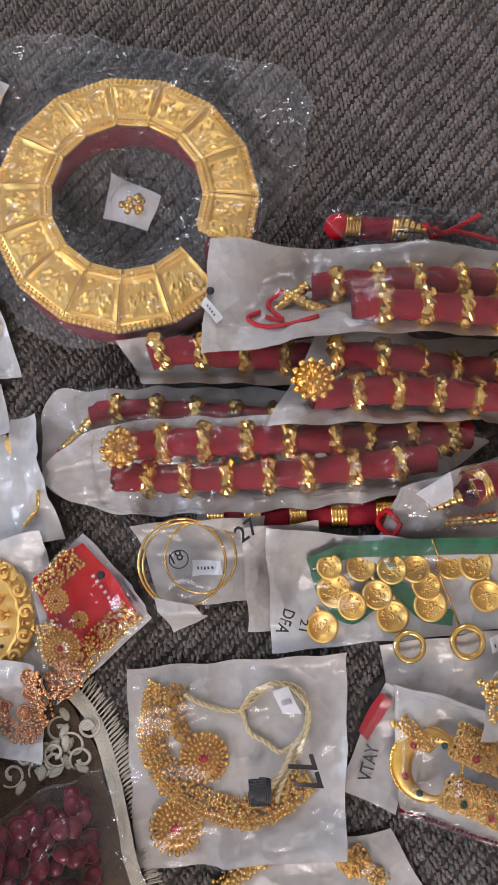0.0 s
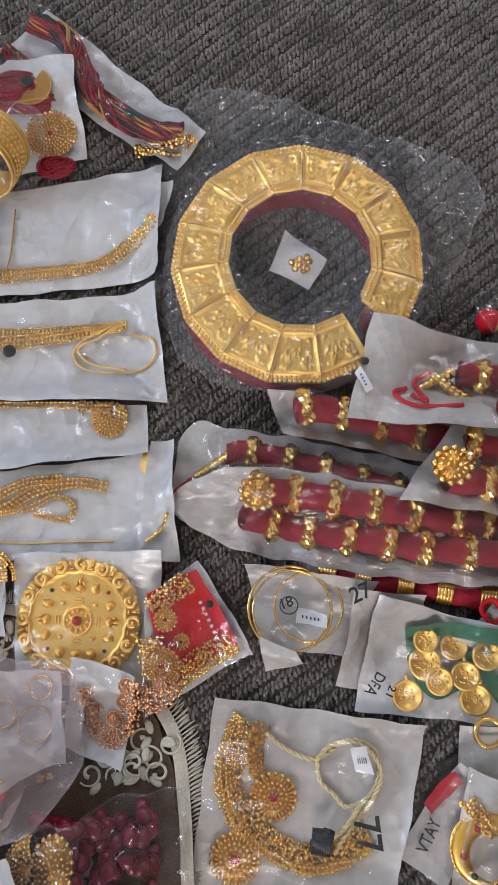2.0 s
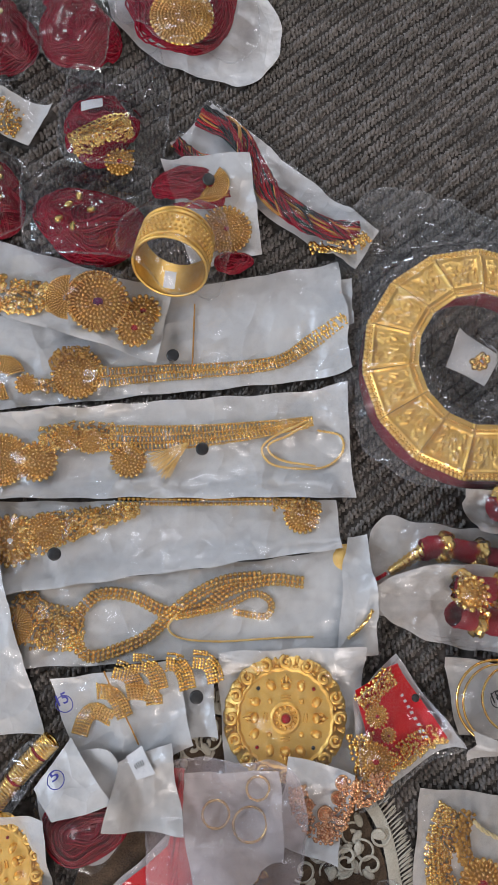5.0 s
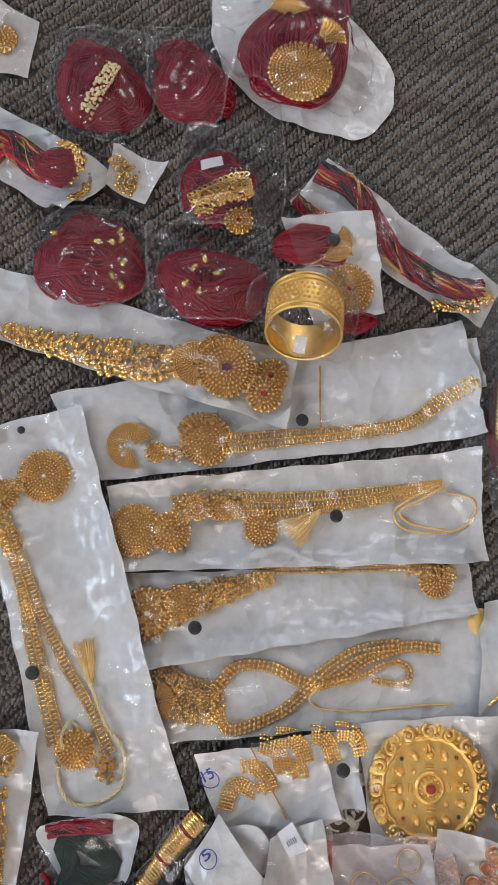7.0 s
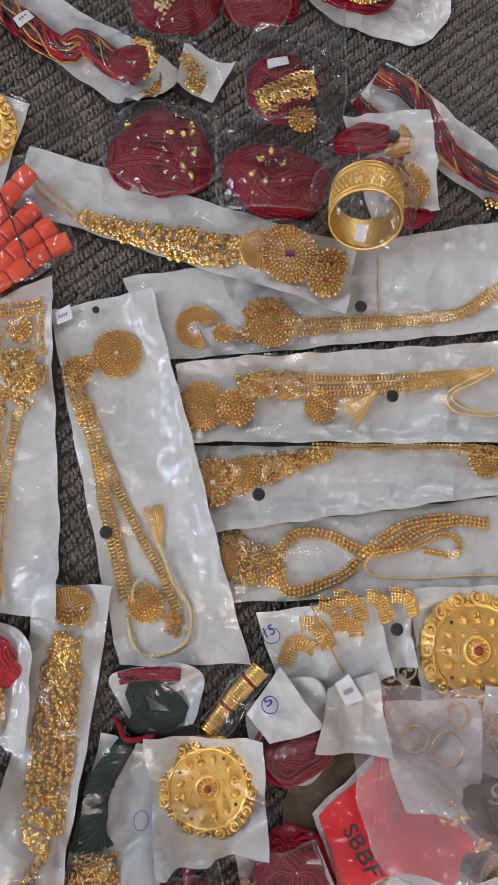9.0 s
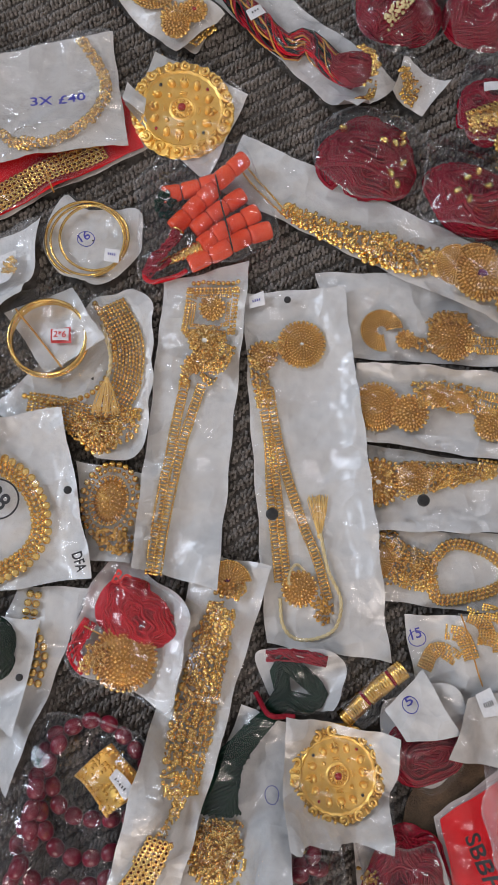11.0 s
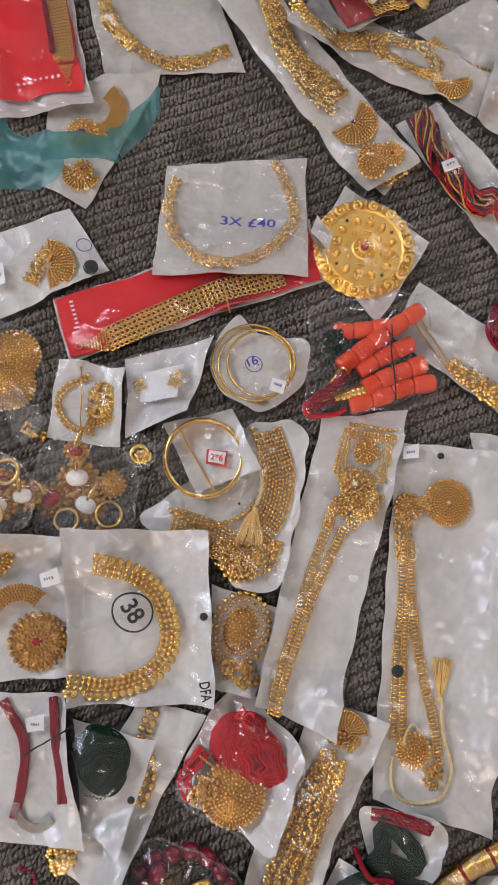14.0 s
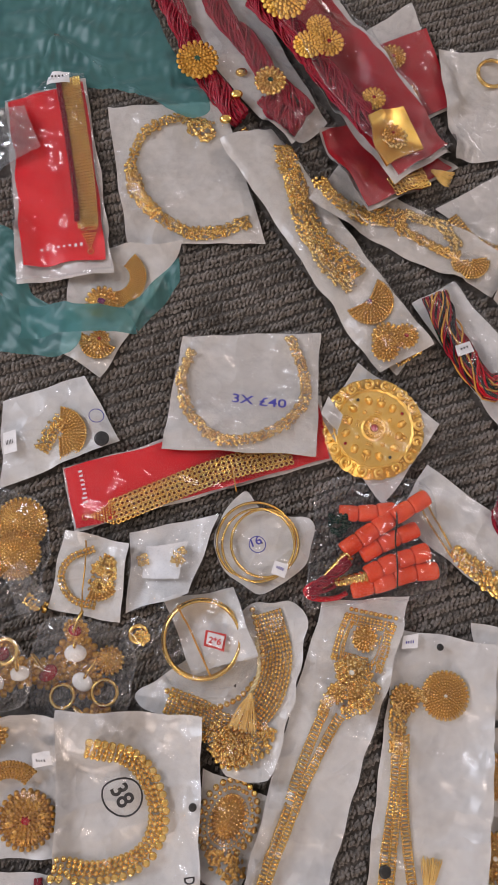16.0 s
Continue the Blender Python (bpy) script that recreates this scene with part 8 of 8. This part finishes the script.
flat_card(p, [(-80.9, 95.5), (-76.7, 99.7), (-71.1, 92.4), (-75.4, 88.0)], "crimson")
medallion(p, (-78.8, 94.8), 1.27, "gold", "ruby", 4, "earring")
medallion(p, (-75.9, 91.3), 1.13, "gold", None, 4, "earring")
cover(p, Q)
Q = [(-82.7, 83.2), (-78.6, 85.5), (-68.4, 85.2), (-75.1, 76.6)]
p = packet("red_card_packet", [(-82.6, 83.3), (-78.4, 88.3), (-68.1, 86.1), (-74.8, 76.8)], "clear packet with a crimson card and gold filigree", "card packet", "tissue")
flat_card(p, [(-82.3, 83.0), (-78.6, 87.9), (-68.6, 85.8), (-75.0, 77.2)], "crimson")
filigree(p, [(-73.5, 80.5), (-70.9, 83.4)], 2.2, "gold", "filigree_piece", 5)
tassel(p, (-70.3, 84.4), (-68.3, 84.2), 1.8)
cover(p, [(-82.6, 83.3), (-78.4, 88.3), (-68.1, 86.1), (-74.8, 76.8)])
Q = [(-97.5, 96.3), (-90.6, 101.8), (-69.4, 87.2), (-73.4, 80.3)]
p = packet("pendant_packet", Q, "long red card in clear plastic with stamped gold pendants", "pendant packet", "tissue")
flat_card(p, [(-96.8, 96.2), (-90.8, 101.0), (-70.1, 87.4), (-73.5, 81.2)], "crimson")
bundle(p, [(-94.3, 94.1), (-88.7, 91.5), (-82.9, 88.4), (-77.8, 85.1)], 3.0, 70, 0.0011, "seed", "bead_rope", 1.0)
for at, r, st in ((*((-91.2, 94.2), 2.15), None), (*((-87.0, 90.5), 1.37), None), (*((-85.3, 92.2), 1.38), "ruby"), (*((-86.9, 93.2), 1.13), None), (*((-78.8, 88.1), 1.11), "ruby")):
    medallion(p, at, r, "leaf", st, 4, "stamped_flower", petals=6, tall=0.005)
SQ = [(-78.6, 85.2), (-75.8, 88.4), (-72.3, 85.0), (-74.9, 81.4)]
plate = flat_card(p, SQ, "leaf", "square_pendant", 0.003)
scatter(p, (-75.2, 84.7), (1.3, 1.3), 80, 0.0016, "pale_gold", "pendant_relief")
medallion(p, (-75.6, 84.7), 0.85, "gold", "ruby", 3, "boss")
cover(p, Q, "crisp", False, 0.0016)
Q = [(-74.8, 97.5), (-67.8, 101.2), (-57.6, 92.2), (-68.8, 86.3)]
p = packet("ring_packet", Q, "plain white packet with one thin gold ring", "ring packet", mat="tissue")
ring(p, (-68.5, 97.6), 1.53, 0.2, "gold", "ring")
cover(p, Q)

Q = [(-112.9, 73.3), (-106.6, 79.0), (-95.1, 61.1), (-103.3, 56.5)]
p = packet("bracelet_packet", Q, "clear packet with a red card and a gold lattice bracelet", "bracelet packet", "tissue")
flat_card(p, [(-112.5, 73.3), (-106.6, 78.4), (-96.4, 62.1), (-103.5, 58.3)])
filigree(p, [(-107.8, 78.0), (-104.9, 73.4), (-101.9, 68.7), (-99.5, 64.5)], 2.0, "gold", "bracelet", 6)
pointed_end(p, (-99.4, 64.4), (-98.1, 62.2), 1.9)
strands(p, [(-108.7, 77.3), (-105.6, 72.5), (-102.5, 67.7), (-100.7, 64.6)], 1, 0.0030, "velvet", "velvet_strip", gap=1.2)
wordmark(p, (-99.2, 62.7), (-103.1, 60.4), 0.8)
sticker(p, [(-109.9, 77.4), (-107.9, 78.5), (-107.3, 77.4), (-109.3, 76.3)], bars=2)
cover(p, Q, "crisp", False, 0.0012)
p = packet("plain_packet", [(-117.2, 70.2), (-110.5, 73.3), (-107.2, 70.3), (-113.3, 62.5)], "translucent milky packet lying on the red card", "packet", "milky")

# packets at the edge of view in the north
Q = [(-74.3, 75.3), (-54.2, 82.2), (-54.4, 73.6), (-67.0, 74.0)]
p = packet("necklace_packet", [(-60.5, 81.8), (-53.7, 78.7), (-54.5, 73.0), (-60.0, 73.9)], "white packet with a gold disc at its end", mat="tissue")
medallion(p, (-56.9, 76.6), 1.29, "gold", None, 4, "pendant")
cover(p, [(-60.5, 81.8), (-53.7, 78.7), (-54.5, 73.0), (-60.0, 73.9)])

# ---- loops of the carpet, in slanting ribs ----
def nub():
    """A cheap rounded nub: a domed square with four sides."""
    v = np.array([(-1, -1, 0), (1, -1, 0), (1, 1, 0), (-1, 1, 0), (-0.62, -0.62, 0.8), (0.62, -0.62, 0.8), (0.62, 0.62, 0.8), (-0.62, 0.62, 0.8)])
    return v, np.array([(4, 5, 6, 7), (0, 1, 5, 4), (1, 2, 6, 5), (2, 3, 7, 6), (3, 0, 4, 7)])


def carpet_loops():
    """Nubs of yarn along parallel ribs, left out where a packet hides them."""
    along = np.array([0.759, 0.651])
    across = np.array([-along[1], along[0]])
    pitch, step = 0.0118, 0.0044
    corner = np.array([(-1.22, -0.22), (0.36, -0.22), (0.36, 1.10), (-1.22, 1.10)])
    a, b = corner @ along, corner @ across
    rows = np.arange(b.min(), b.max(), pitch)
    cols = np.arange(a.min(), a.max(), step)
    out = []
    for k, lane in enumerate((-0.0027, 0.0, 0.0027)):
        s, r = np.meshgrid(cols + 0.0012 * (k % 2), rows + lane)
        s, r = s + RNG.normal(0, 0.0007, s.shape), r + RNG.normal(0, 0.0005, s.shape) + 0.0007 * np.sin(s * 60 + r * 23)
        p = s[..., None] * along + r[..., None] * across
        out.append(np.column_stack([p.reshape(-1, 2), np.full(p.size // 2, 0.50 if k != 1 else 1.0)]))
    p = np.concatenate(out)
    p = p[(p[:, 0] > -1.22) & (p[:, 0] < 0.36) & (p[:, 1] > -0.22) & (p[:, 1] < 1.10)]
    i, j = cells(p[:, 0], p[:, 1])
    p = p[~HIDDEN[i, j]]
    n, tall, p = len(p), p[:, 2], p[:, :2]
    size = np.stack([RNG.uniform(0.0021, 0.0032, n), RNG.uniform(0.0011, 0.0016, n), RNG.uniform(0.0042, 0.0066, n) * tall], 1)
    turn = math.atan2(along[1], along[0]) + RNG.normal(0.75, 0.20, n)
    g = many(Geo(), nub(), np.column_stack([p, np.full(n, 0.0002)]), size, turn)
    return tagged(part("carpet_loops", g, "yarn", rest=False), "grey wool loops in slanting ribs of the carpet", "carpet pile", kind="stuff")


carpet_loops()
